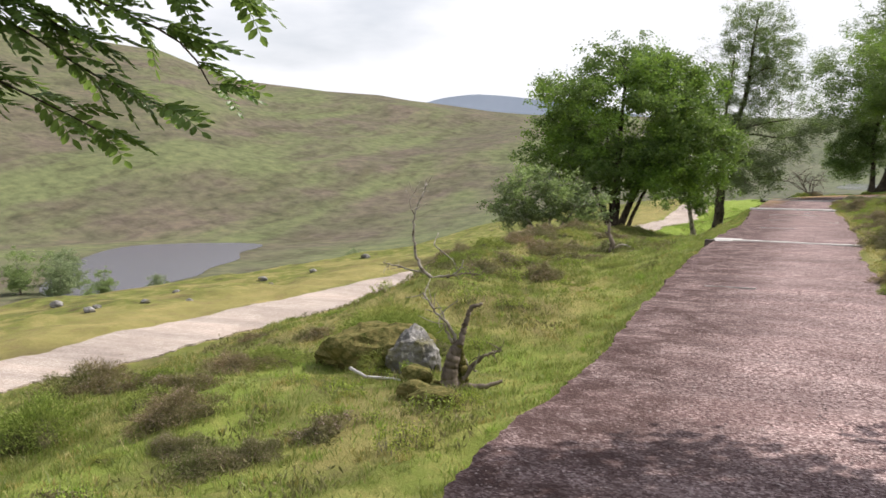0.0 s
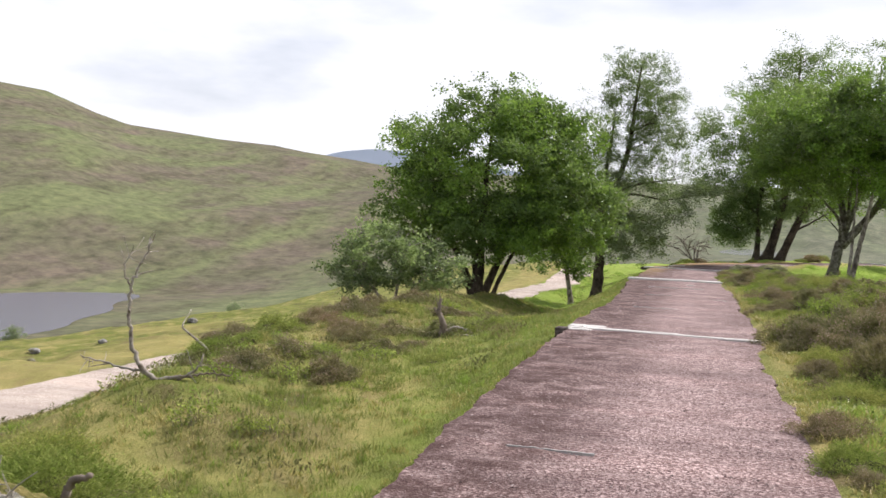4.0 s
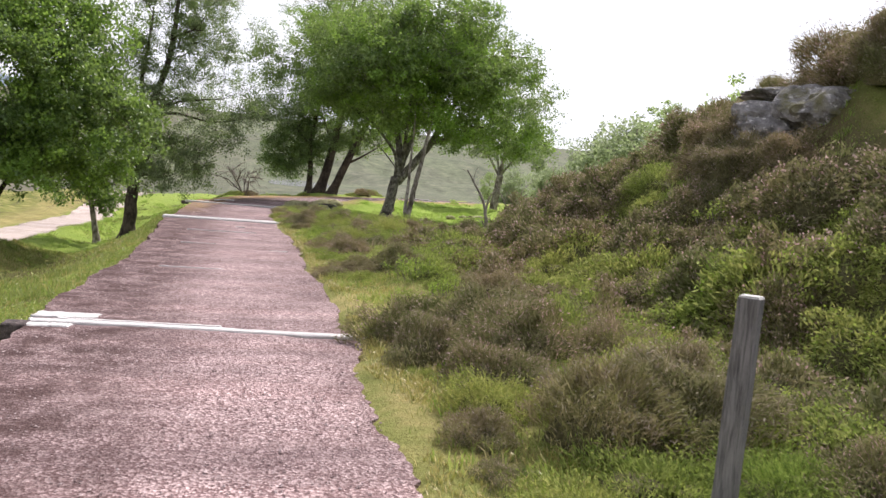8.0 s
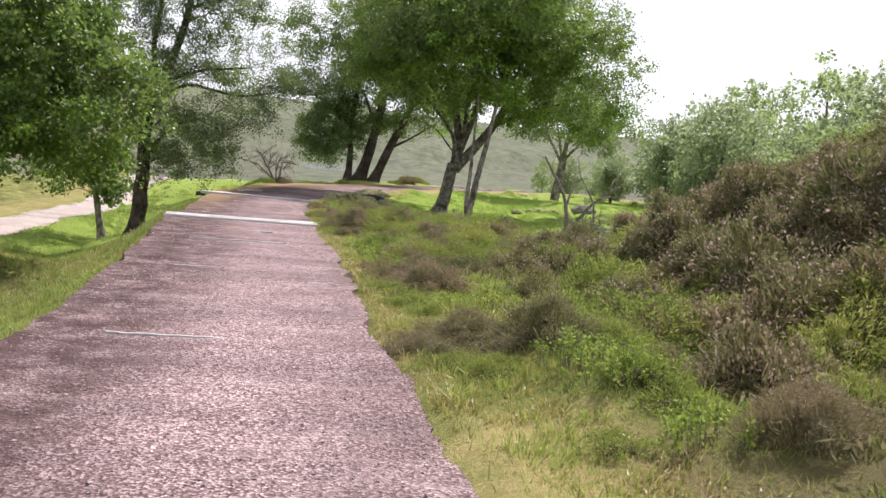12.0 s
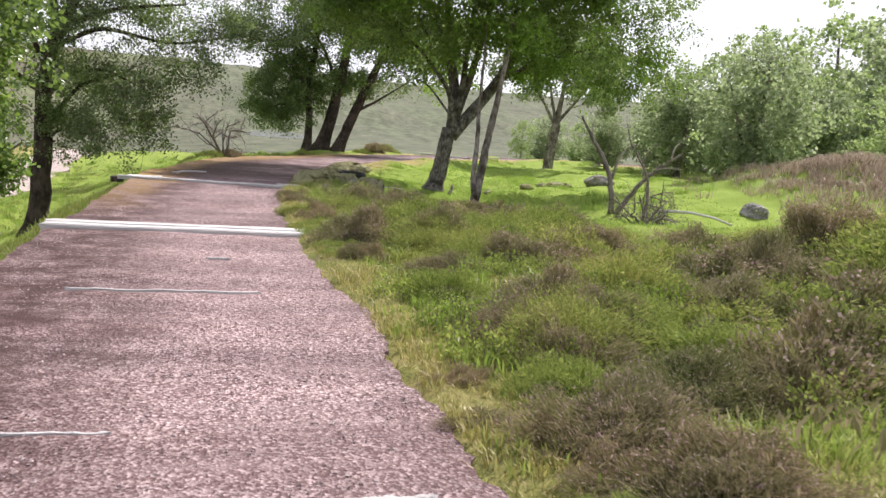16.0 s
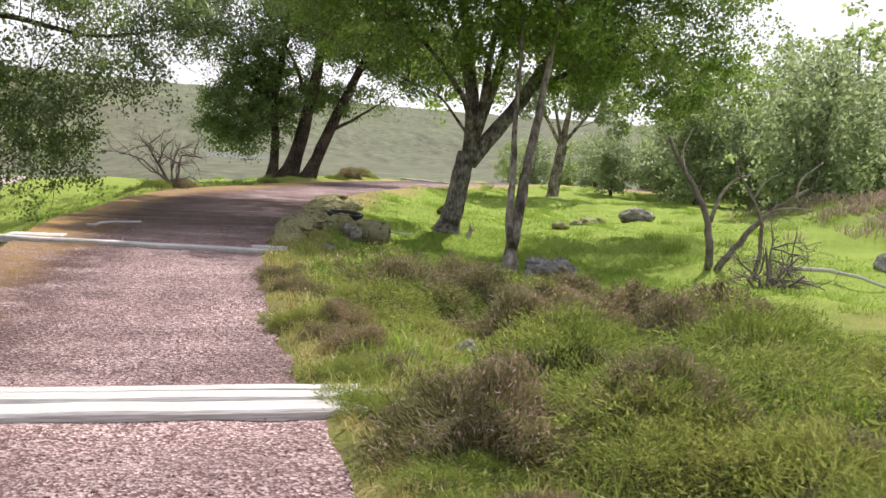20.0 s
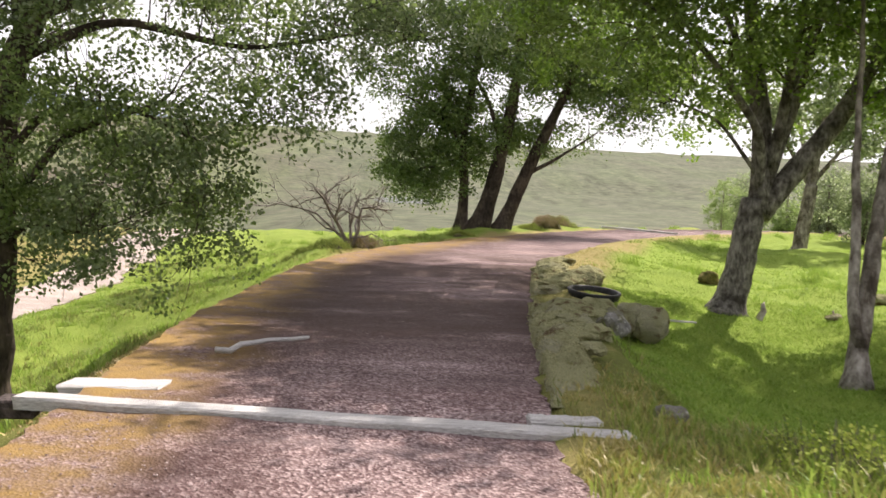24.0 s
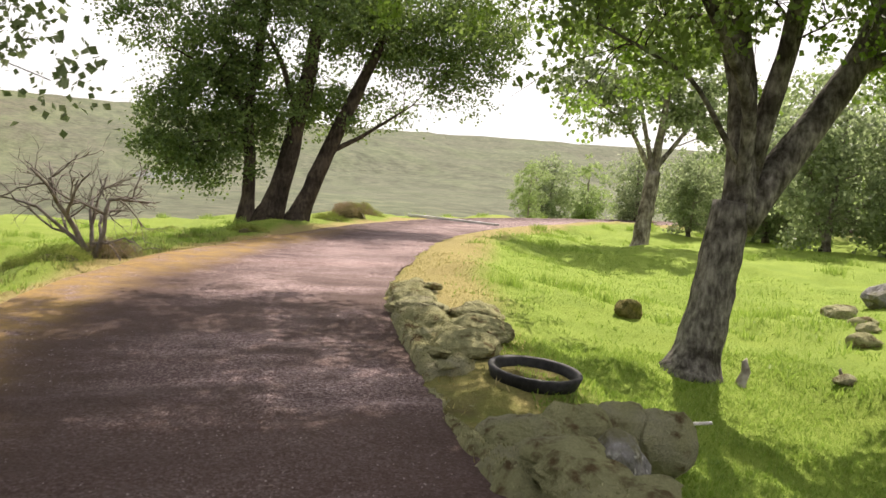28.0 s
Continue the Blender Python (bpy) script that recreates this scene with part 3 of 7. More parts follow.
def zones(x, y):
    """Shares of heath, straw and lush grass, and how near the ground is."""
    s, along = across(x, y, PTS)
    ts, _ = across(x, y, TPTS)
    hw = half_width(along)
    dl, dr = -s - hw, s - hw
    e = knoll(x, y)
    n1, n2 = vnoise(x, y, 2.2, 21), vnoise(x, y, 0.9, 22)
    heath = smooth(1.05, 0.7, e) * 0.9 * smooth(-0.7, 0.1, n1) + 0.0
    heath = np.maximum(heath, smooth(0.4, 1.2, dr) * (1 - smooth(5, 7, dr)) * (1 - smooth(30, 33, y)) * smooth(-0.1, 0.4, n1) * 0.7)
    heath = np.maximum(heath, smooth(1.2, 2.5, dl) * smooth(0.35, 0.65, n1 + 0.3 * n2) * 0.45 * (1 - smooth(22, 30, y)))
    straw = smooth(0.0, 0.1, dr) * (1 - smooth(0.15, 0.6, dr + 0.4 * n2)) * 0.4
    straw = np.maximum(straw, 0.8 * smooth(1.0, 0.6, np.hypot((x - 3.9) / 1.7, (y - 6.3) / 1.5) + 0.3 * n2))
    straw = np.maximum(straw, 0.8 * smooth(1.0, 0.6, np.hypot((x - 3.5) / 0.8, (y - 15.2) / 1.6) + 0.3 * n2))
    straw = np.maximum(straw, smooth(34, 38, y) * smooth(0.0, 0.1, dl) * (1 - smooth(0.6, 1.1, dl + 0.25 * n2)))
    straw = np.maximum(straw, smooth(40, 44, y) * smooth(-0.1, 0.1, dr) * (1 - smooth(0.9, 1.5, dr + 0.2 * n2)) * 0.85)
    straw = np.maximum(straw, smooth(1.0, 2.2, dl) * smooth(0.1, 0.5, vnoise(x, y, 1.6, 23) + 0.4 * n2) * 0.5 * (1 - smooth(28, 34, y)))
    straw = np.maximum(straw, smooth(1.0, 1.6, -ts) * (1 - smooth(2.5, 5, -ts)) * 0.55)
    lush = smooth(0.6, 1.6, dr) * smooth(31, 36, y) * smooth(1.0, 1.15, e) * (1 - smooth(60, 80, y))
    lush = np.maximum(lush, smooth(34, 38, y) * smooth(0.2, 0.6, dl) * (1 - smooth(0.6, 1.5, -ts)) * 0.8)
    lush = np.maximum(lush, smooth(0.0, 0.5, dl) * (1 - smooth(1.2, 2.8, dl)) * 0.28 * smooth(-0.4, 0.2, n1))
    lush = np.maximum(lush, smooth(0.5, 1.2, dr) * (1 - smooth(5, 8, dr)) * 0.45 * smooth(0.4, -0.3, n1))
    lush = np.maximum(lush, (1 - smooth(6, 11, y)) * smooth(0.1, 0.5, dl) * (1 - smooth(5, 7, dl)) * 0.5 * smooth(-0.6, 0.3, n2))
    db = np.maximum(np.maximum(np.maximum(-24 - x, x - 34), np.maximum(-30 - y, y - 84)), 0)
    return heath, straw, lush, 1 - smooth(0, 30, db)


def paint(me, cols):
    lay = me.color_attributes.new("zone", "FLOAT_COLOR", "POINT")
    lay.data.foreach_set("color", np.asarray(cols, np.float32).ravel())


paint(ground_me, np.stack(zones(gx, gy), -1))
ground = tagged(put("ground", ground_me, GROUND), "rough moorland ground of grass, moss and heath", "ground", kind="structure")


def ribbon(name, pts, wide, lift, cols, jag=0.0, seed=1, lo=-1e9, hi=1e9, thick=0.1, taper=None, follow=False):
    """A long sheet laid along a line with uneven edges and a thickness."""
    rng = np.random.default_rng(seed)
    keep = (pts[:, 1] >= lo) & (pts[:, 1] <= hi)
    s = np.arange(0, keep.sum() - 1, 0.13)
    p = np.stack([np.interp(s, np.arange(keep.sum()), pts[keep][:, i]) for i in (0, 1)], -1)
    d = np.gradient(p, axis=0)
    d /= np.linalg.norm(d, axis=1, keepdims=True)
    nrm = np.stack([d[:, 1], -d[:, 0]], -1)
    w = wide(p[:, 1]) if callable(wide) else np.full(len(p), wide)
    us = np.linspace(-1, 1, cols)
    edge_l, edge_r = rng.uniform(-jag, jag, len(p)) * 0.3, rng.uniform(-jag, jag, len(p)) * 0.45
    edge_l = edge_l + jag * vnoise(p[:, 1], p[:, 1] * 0, 0.8, seed) + 0.5 * jag * vnoise(p[:, 1], p[:, 1] * 0 + 4, 0.27, seed)
    edge_r = edge_r + 2.2 * jag * vnoise(p[:, 1], p[:, 1] * 0 + 9, 1.3, seed + 1) + 1.1 * jag * vnoise(p[:, 1], p[:, 1] * 0 + 5, 0.37, seed)
    off = us[None] * w[:, None] + np.where(us < -0.99, edge_l[:, None], 0) + np.where(us > 0.99, edge_r[:, None], 0)
    xy = p[:, None] + off[..., None] * nrm[:, None]
    x, y = xy[..., 0].ravel(), xy[..., 1].ravel()
    z = lift + 0.012 * vnoise(x, y, 0.7, seed + 3) + 0.008 * vnoise(x, y, 0.25, seed + 4)
    z = z + (land(x, y) if follow else rise(y))
    n, m = len(p), cols
    top = np.stack([x, y, z], -1)
    lower = top - [0, 0, thick]
    ii, jj = np.meshgrid(np.arange(n - 1), np.arange(m - 1), indexing="ij")
    q = (ii * m + jj).ravel()
    quads = [np.stack([q, q + 1, q + 1 + m, q + m], -1)]
    k = np.arange(n - 1) * m
    N = n * m
    quads.append(np.stack([k, k + m, k + m + N, k + N], -1))
    k2 = k + m - 1
    quads.append(np.stack([k2 + m, k2, k2 + N, k2 + m + N], -1))
    me = npmesh(name, np.concatenate([top, lower]), None, np.concatenate(quads), False)
    return me, np.concatenate([x, x]), np.concatenate([y, y])


path_me, px, py = ribbon("path", PTS, half_width, 0.0, 23, 0.05, 5, -40, 90)
ps, pal = across(px, py, PTS)
phw = half_width(pal)
maroon = np.clip(smooth(0.2, -0.6, ps / phw + 0.15 * vnoise(px, py, 2.1, 28)) * 0.95 + 0.25 * smooth(0.7, 1, ps / phw), 0, 1)
gold = smooth(29, 35, pal) * smooth(-0.3, -0.72, ps / phw + 0.12 * vnoise(px, py, 0.6, 32)) * (1 - smooth(54, 60, pal))
# Brown litter at the left, and shade under the trees painted across.
soil_shade = smooth(37, 42, pal) * (1 - smooth(46, 50, pal)) * smooth(0.15, -0.35, ps / phw + 0.2 * vnoise(px, py, 0.8, 26)) * smooth(-0.74, -0.5, ps / phw + 0.08 * vnoise(px, py, 0.4, 27)) * 0.85
soil_shade = np.maximum(soil_shade, 0.85 * smooth(35, 38, pal) * (1 - smooth(47, 50, pal)) * smooth(-0.85, -0.5, ps / phw + 0.1 * vnoise(px, py, 0.5, 30)) * smooth(-0.75, 0.25, vnoise(px * 0.5, py, 0.7, 29) + 0.5 * vnoise(px, py, 0.25, 31) + 0.25))
paint(path_me, np.stack([maroon, np.clip(gold, 0, 1), soil_shade, 0 * gold + 1], -1))
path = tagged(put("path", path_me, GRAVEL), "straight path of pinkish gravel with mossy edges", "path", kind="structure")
track_me, _, _ = ribbon("track", TPTS, 1.05, 0.03, 7, 0.1, 9, -40, 100, 0.3, follow=True)
track = tagged(put("track", track_me, TRACK), "pale dusty gravel track below the bank", "track", kind="structure")


# ---- the pond and the far hill ----
def pond(label, height, shore, rough=0.22, gloss=0.22):
    c = Vector((1.8, -5.9))
    geo, ring = Geo(), []
    for az, r in shore:
        ring.append((c.x + r * math.sin(radians(az)), c.y + r * math.cos(radians(az)), height))
    ring = np.array(ring)
    for _ in range(2):
        ring = np.stack([0.75 * ring + 0.25 * np.roll(ring, -1, 0), 0.25 * ring + 0.75 * np.roll(ring, -1, 0)], 1).reshape(-1, 3)
    n = len(ring)
    geo.add(np.concatenate([[ring.mean(0)], ring]), [[0, 1 + i, 1 + (i + 1) % n] for i in range(n)])
    k = Mat("pond_water")
    k.bump(k.noise(k.pos(), 0.9, 4), 0.08, 0.2)
    mat = k.finish((0.12, 0.12, 0.16), rough, gloss)
    return tagged(put("water", geo.mesh("water"), mat), label, "pond", kind="structure")


pond("small grey-blue pond in the valley", -22.0, ((-46.0, 172), (-45.0, 205), (-43.2, 245), (-41, 276), (-37, 283), (-33.2, 281), (-32.6, 268), (-34.4, 250), (-34.0, 232), (-36.2, 212), (-36.4, 200), (-38.8, 186), (-42, 174)))
pond("bright sliver of water across the moor", -4.9, ((1.4, 350), (1.6, 440), (2.4, 500), (3.6, 505), (5.3, 430), (5.2, 350), (3.2, 335)), 0.12, 0.6)


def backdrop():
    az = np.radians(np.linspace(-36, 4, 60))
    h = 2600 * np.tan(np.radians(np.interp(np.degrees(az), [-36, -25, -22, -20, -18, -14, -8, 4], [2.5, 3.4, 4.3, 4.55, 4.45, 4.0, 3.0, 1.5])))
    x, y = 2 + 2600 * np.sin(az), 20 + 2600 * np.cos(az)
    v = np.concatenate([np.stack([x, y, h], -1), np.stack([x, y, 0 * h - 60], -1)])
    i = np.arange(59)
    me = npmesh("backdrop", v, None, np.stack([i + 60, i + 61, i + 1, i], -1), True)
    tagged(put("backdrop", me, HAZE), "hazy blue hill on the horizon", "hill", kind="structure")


backdrop()


# ---- trees ----
def bez(a, b, sag, n=6):
    t = np.linspace(0, 1, n)[:, None]
    a, b = np.asarray(a, float), np.asarray(b, float)
    mid = (a + b) / 2 + np.asarray(sag, float)
    return (1 - t) ** 2 * a + 2 * t * (1 - t) * mid + t * t * b


def leaf_cards(geo, centers, size, rng, droop=0.3, slim=0.45):
    """Folded leaves, each an island of its own."""
    n = len(centers)
    d = rng.normal(size=(n, 3))
    d[:, 2] -= droop
    d /= np.linalg.norm(d, axis=1, keepdims=True)
    side = np.cross(d, rng.normal(size=(n, 3)))
    side /= np.linalg.norm(side, axis=1, keepdims=True) + 1e-9
    up = np.cross(side, d)
    ln = size * rng.uniform(0.6, 1.35, (n, 1))
    a = centers
    b = centers + d * ln * 0.5 + side * ln * slim + up * ln * 0.12
    c = centers + d * ln
    e = centers + d * ln * 0.5 - side * ln * slim + up * ln * 0.12
    v = np.stack([a, b, c, e], 1).reshape(-1, 3)
    geo.add(v, None, np.arange(n * 4).reshape(-1, 4))


def spine(points, n):
    """A smooth line through points."""
    p = np.asarray(points, float)
    at = np.concatenate([[0], np.cumsum(np.linalg.norm(np.diff(p, axis=0), axis=1))])
    q = np.stack([np.interp(np.linspace(0, at[-1], n), at, p[:, i]) for i in range(3)], -1)
    for _ in range(3):
        q[1:-1] = 0.25 * q[:-2] + 0.5 * q[1:-1] + 0.25 * q[2:]
    return q


def tree(name, label, base, stems, blobs, leaf, bark, leaves=16000, size=0.07, clumps=90, seed=1, spread=0.42, droop=0.3, group="", category="tree", leaf2=None, sub=7, limb_bark=None, share=0.3):
    """A tree of stems (points, lower and upper radius) and a crown gathered round ellipsoids (x, y, z, rx, ry, rz, weight)."""
    rng = np.random.default_rng(seed)
    base = np.array([base[0], base[1], gz(base[0], base[1]) - 0.08])
    root = thing(name, base, label, category, group)
    nodes, rads = [], []
    for points, r0, r1 in stems:
        n = 5 + 4 * len(points)
        p = spine(points, n)
        wob = rng.normal(size=(n, 3)) * 0.012 * (p[-1, 2] - p[0, 2]) / 3
        wob[0] = 0
        p = p + np.cumsum(wob, 0) * 0.5
        f = np.linspace(0, 1, n)
        rr = r0 + (r1 - r0) * f ** 0.8
        if p[0, 2] < 0.1:
            rr[0] *= 1.6
            rr[1] *= 1.2
        rr = rr * (1 + rng.normal(size=n) * 0.035)
        geo = Geo()
        tube(geo, p, rr, 12)
        put("trunk" if p[0, 2] < 0.1 else "limb", geo.mesh("trunk", True), bark, root)
        q = np.linspace(0.25 if p[0, 2] < 0.1 else 0.1, 1, 20)
        nodes.append(np.stack([np.interp(q, f, p[:, i]) for i in range(3)], -1))
        rads.append(np.interp(q, f, rr))
    nodes, rads = np.concatenate(nodes), np.concatenate(rads)
    wts = np.array([b[6] for b in blobs], float)
    centers = []
    for i in rng.choice(len(blobs), clumps, p=wts / wts.sum()):
        d = rng.normal(size=3)
        d /= np.linalg.norm(d)
        centers.append(np.array(blobs[i][:3]) + d * np.array(blobs[i][3:6]) * rng.uniform(0.3, 1.0) ** 0.5)
    centers = np.array(centers)
    order = rng.permutation(len(centers))
    n_limb = max(5, len(centers) // 8)
    twigs = Geo()
    for k, i in enumerate(order):
        c = centers[i]
        cost = np.linalg.norm(nodes - c, axis=1) + 1.2 * np.maximum(nodes[:, 2] - c[2] + 0.3, 0) - 4.0 * np.minimum(rads, 0.05)
        j = cost.argmin()
        ln = np.linalg.norm(c - nodes[j])
        sag = np.array([0, 0, 0.16 * ln]) + rng.normal(size=3) * 0.06 * ln
        p = bez(nodes[j], c, sag, 7)
        p[1:-1] += rng.normal(size=(5, 3)) * 0.025 * ln
        r0 = min(rads[j] * 0.7, 0.014 + 0.016 * ln) if k < n_limb else min(rads[j] * 0.6, 0.007 + 0.008 * ln)
        rr = np.linspace(r0, max(0.005, r0 * 0.3), 7)
        if k < n_limb:
            geo = Geo()
            tube(geo, p, rr, 6)
            put("limb", geo.mesh("limb", True), limb_bark or bark, root)
        else:
            tube(twigs, p, rr, 4, False)
        nodes, rads = np.concatenate([nodes, p[2:]]), np.concatenate([rads, rr[2:]])
        for _ in range(4):
            e = c + rng.normal(size=3) * spread * 0.9
            tube(twigs, bez(p[-3], e, rng.normal(size=3) * 0.08, 4), np.linspace(rr[-1], 0.003, 4), 3, False)
    tagged(put("twig", twigs.mesh("twig"), limb_bark or bark, root), kind="stuff")
    if leaves:
        per = np.maximum(1, rng.gamma(3.5, leaves / len(centers) / 3.5, len(centers))).astype(int)
        pts = np.repeat(centers, per, 0)
        subs = rng.normal(size=(len(centers) * sub, 3)) * spread * 0.95
        pick = np.repeat(np.arange(len(centers)) * sub, per) + rng.integers(0, sub, len(pts))
        pts = pts + subs[pick] * np.array([1, 1, 0.65]) + rng.normal(size=pts.shape) * spread * 0.34 * np.array([1, 1, 0.7])
        pts[:, 2] = np.maximum(pts[:, 2], 0.12)
        parts = [(pts, leaf)]
        if leaf2:
            low = np.repeat(rng.random(len(centers)) < share, per)
            parts = [(pts[~low], leaf), (pts[low], leaf2)]
        for q, mat in parts:
            geo = Geo()
            leaf_cards(geo, q, size, rng, droop)
            put("crown", geo.mesh("crown"), mat, root)
    return root


tree("rowan_tree", "dense round-crowned green tree with forked trunk on the bank", (-5.4, 30.6),
     [([(0, 0, 0), (-0.2, 0, 0.6), (-0.6, 0.1, 1.6), (-1.5, 0.2, 3.4), (-2.0, 0.3, 5.0)], 0.17, 0.04), ([(0.1, 0, 0), (0.15, -0.05, 0.8), (0.25, -0.2, 2.5), (0.4, -0.4, 4.2), (0.5, -0.4, 6.4)], 0.2, 0.04),
      ([(0.25, 0, 0), (0.48, 0, 0.8), (0.9, 0, 1.8), (1.8, 0.2, 3.4), (2.6, 0.3, 5.0)], 0.16, 0.04), ([(0.5, 0.1, 0), (0.85, 0.1, 1.0), (1.3, 0.5, 2.2), (1.7, 0.8, 4.5)], 0.09, 0.03), ([(0.0, 0.1, 0), (-0.1, 0.3, 1.2), (-0.3, 0.5, 2.4), (-0.5, 0.8, 4.8)], 0.12, 0.03)],
     [(0.4, 0, 4.6, 3.6, 3.2, 2.6, 9), (3.0, -0.2, 3.3, 1.9, 2.0, 1.6, 3.0), (-2.1, 0, 3.2, 1.6, 1.8, 1.4, 2.2), (0.6, 0, 6.6, 1.9, 1.9, 0.8, 1.6), (2.8, 0, 5.6, 1.3, 1.6, 0.9, 1), (-1.9, 0, 5.4, 1.2, 1.5, 0.8, 0.9), (0.6, -1.6, 2.6, 2.4, 1.0, 0.9, 1.6)],
     LEAF_ROWAN, BARK_DARK, 130000, 0.084, 340, 11, 0.4, leaf2=LEAF_GREEN, share=0.42)
tree("birch_tree", "tall airy dark-trunked tree with low hanging boughs beside the path", (-2.25, 40.6),
     [([(0, 0, 0), (0.12, 0, 1.4), (0.12, 0, 3.6), (0.35, 0, 4.6), (1.0, 0, 6.4), (1.5, 0, 10.6)], 0.27, 0.04), ([(0.13, 0, 3.4), (-0.7, 0.1, 3.9), (-1.6, 0.1, 4.2), (-2.4, 0, 5.2)], 0.09, 0.03),
      ([(0.4, 0, 4.7), (0.2, 0.2, 6.2), (0.5, 0.2, 8.6)], 0.11, 0.03), ([(0.5, 0, 4.9), (1.7, -0.2, 5.4), (3.2, -0.3, 5.6)], 0.08, 0.02), ([(0.15, 0, 2.6), (0.9, -0.2, 3.6), (2.0, -0.4, 4.0)], 0.07, 0.02), ([(0.13, 0, 3.2), (0.7, -0.1, 3.9), (1.5, -0.2, 4.0), (2.4, -0.2, 3.6)], 0.06, 0.015), ([(0.2, 0, 4.0), (-0.3, -0.3, 5.0), (-0.9, -0.5, 6.4)], 0.08, 0.02), ([(0.12, 0, 2.2), (0.5, -0.1, 2.6), (1.2, -0.1, 2.5)], 0.045, 0.012), ([(0.3, 0, 4.4), (1.3, 0.2, 5.0), (2.8, 0.2, 4.7), (4.2, 0.2, 5.0)], 0.07, 0.015)],
     [(1.6, 0, 10.0, 1.5, 1.3, 1.2, 2.6), (2.5, 0, 8.5, 1.8, 1.5, 1.3, 3.0), (0.5, 0, 8.3, 1.6, 1.4, 1.1, 2.4), (2.9, 0, 6.0, 1.9, 1.8, 0.8, 2.0), (0.9, 0.2, 6.1, 1.3, 1.4, 0.7, 0.9), (3.1, 0, 4.3, 1.3, 1.3, 0.9, 1.8), (1.55, -0.2, 3.1, 1.25, 1.1, 1.3, 5.0), (-2.0, 0, 5.2, 1.2, 1.2, 0.9, 1.1), (4.2, 0.2, 5.2, 0.8, 1.2, 0.5, 0.8), (0.6, 0, 5.2, 1.9, 1.5, 0.8, 2.4), (-0.5, 0, 6.9, 1.5, 1.4, 0.9, 1.8), (2.2, 0, 7.3, 1.6, 1.5, 0.8, 1.6), (-1.2, 0, 4.2, 1.2, 1.1, 0.6, 1.0), (1.4, 0, 3.9, 1.8, 1.2, 0.6, 1.6)],
     LEAF_BIRCH, BARK_DARK, 120000, 0.05, 260, 12, 0.36, 0.5, leaf2=LEAF_GREY, share=0.5)
tree("small_tree", "small leaning tree with pale lit trunk and drooping leaves", (-3.5, 42.4),
     [([(0, 0, 0), (-0.15, 0, 0.8), (-0.35, 0, 1.7), (-0.7, 0.1, 2.8)], 0.16, 0.05), ([(-0.3, 0, 1.5), (0.2, 0, 2.2), (0.6, 0, 2.5)], 0.06, 0.02)],
     [(-1.2, 0, 2.5, 1.2, 1.1, 0.9, 3), (-0.2, 0, 3.1, 1.0, 1.0, 0.7, 1.2), (0.2, 0, 2.0, 0.8, 0.8, 0.4, 0.8)], LEAF_ROWAN, BARK_PALE, 9000, 0.09, 44, 13, 0.3, leaf2=LEAF_GREEN)
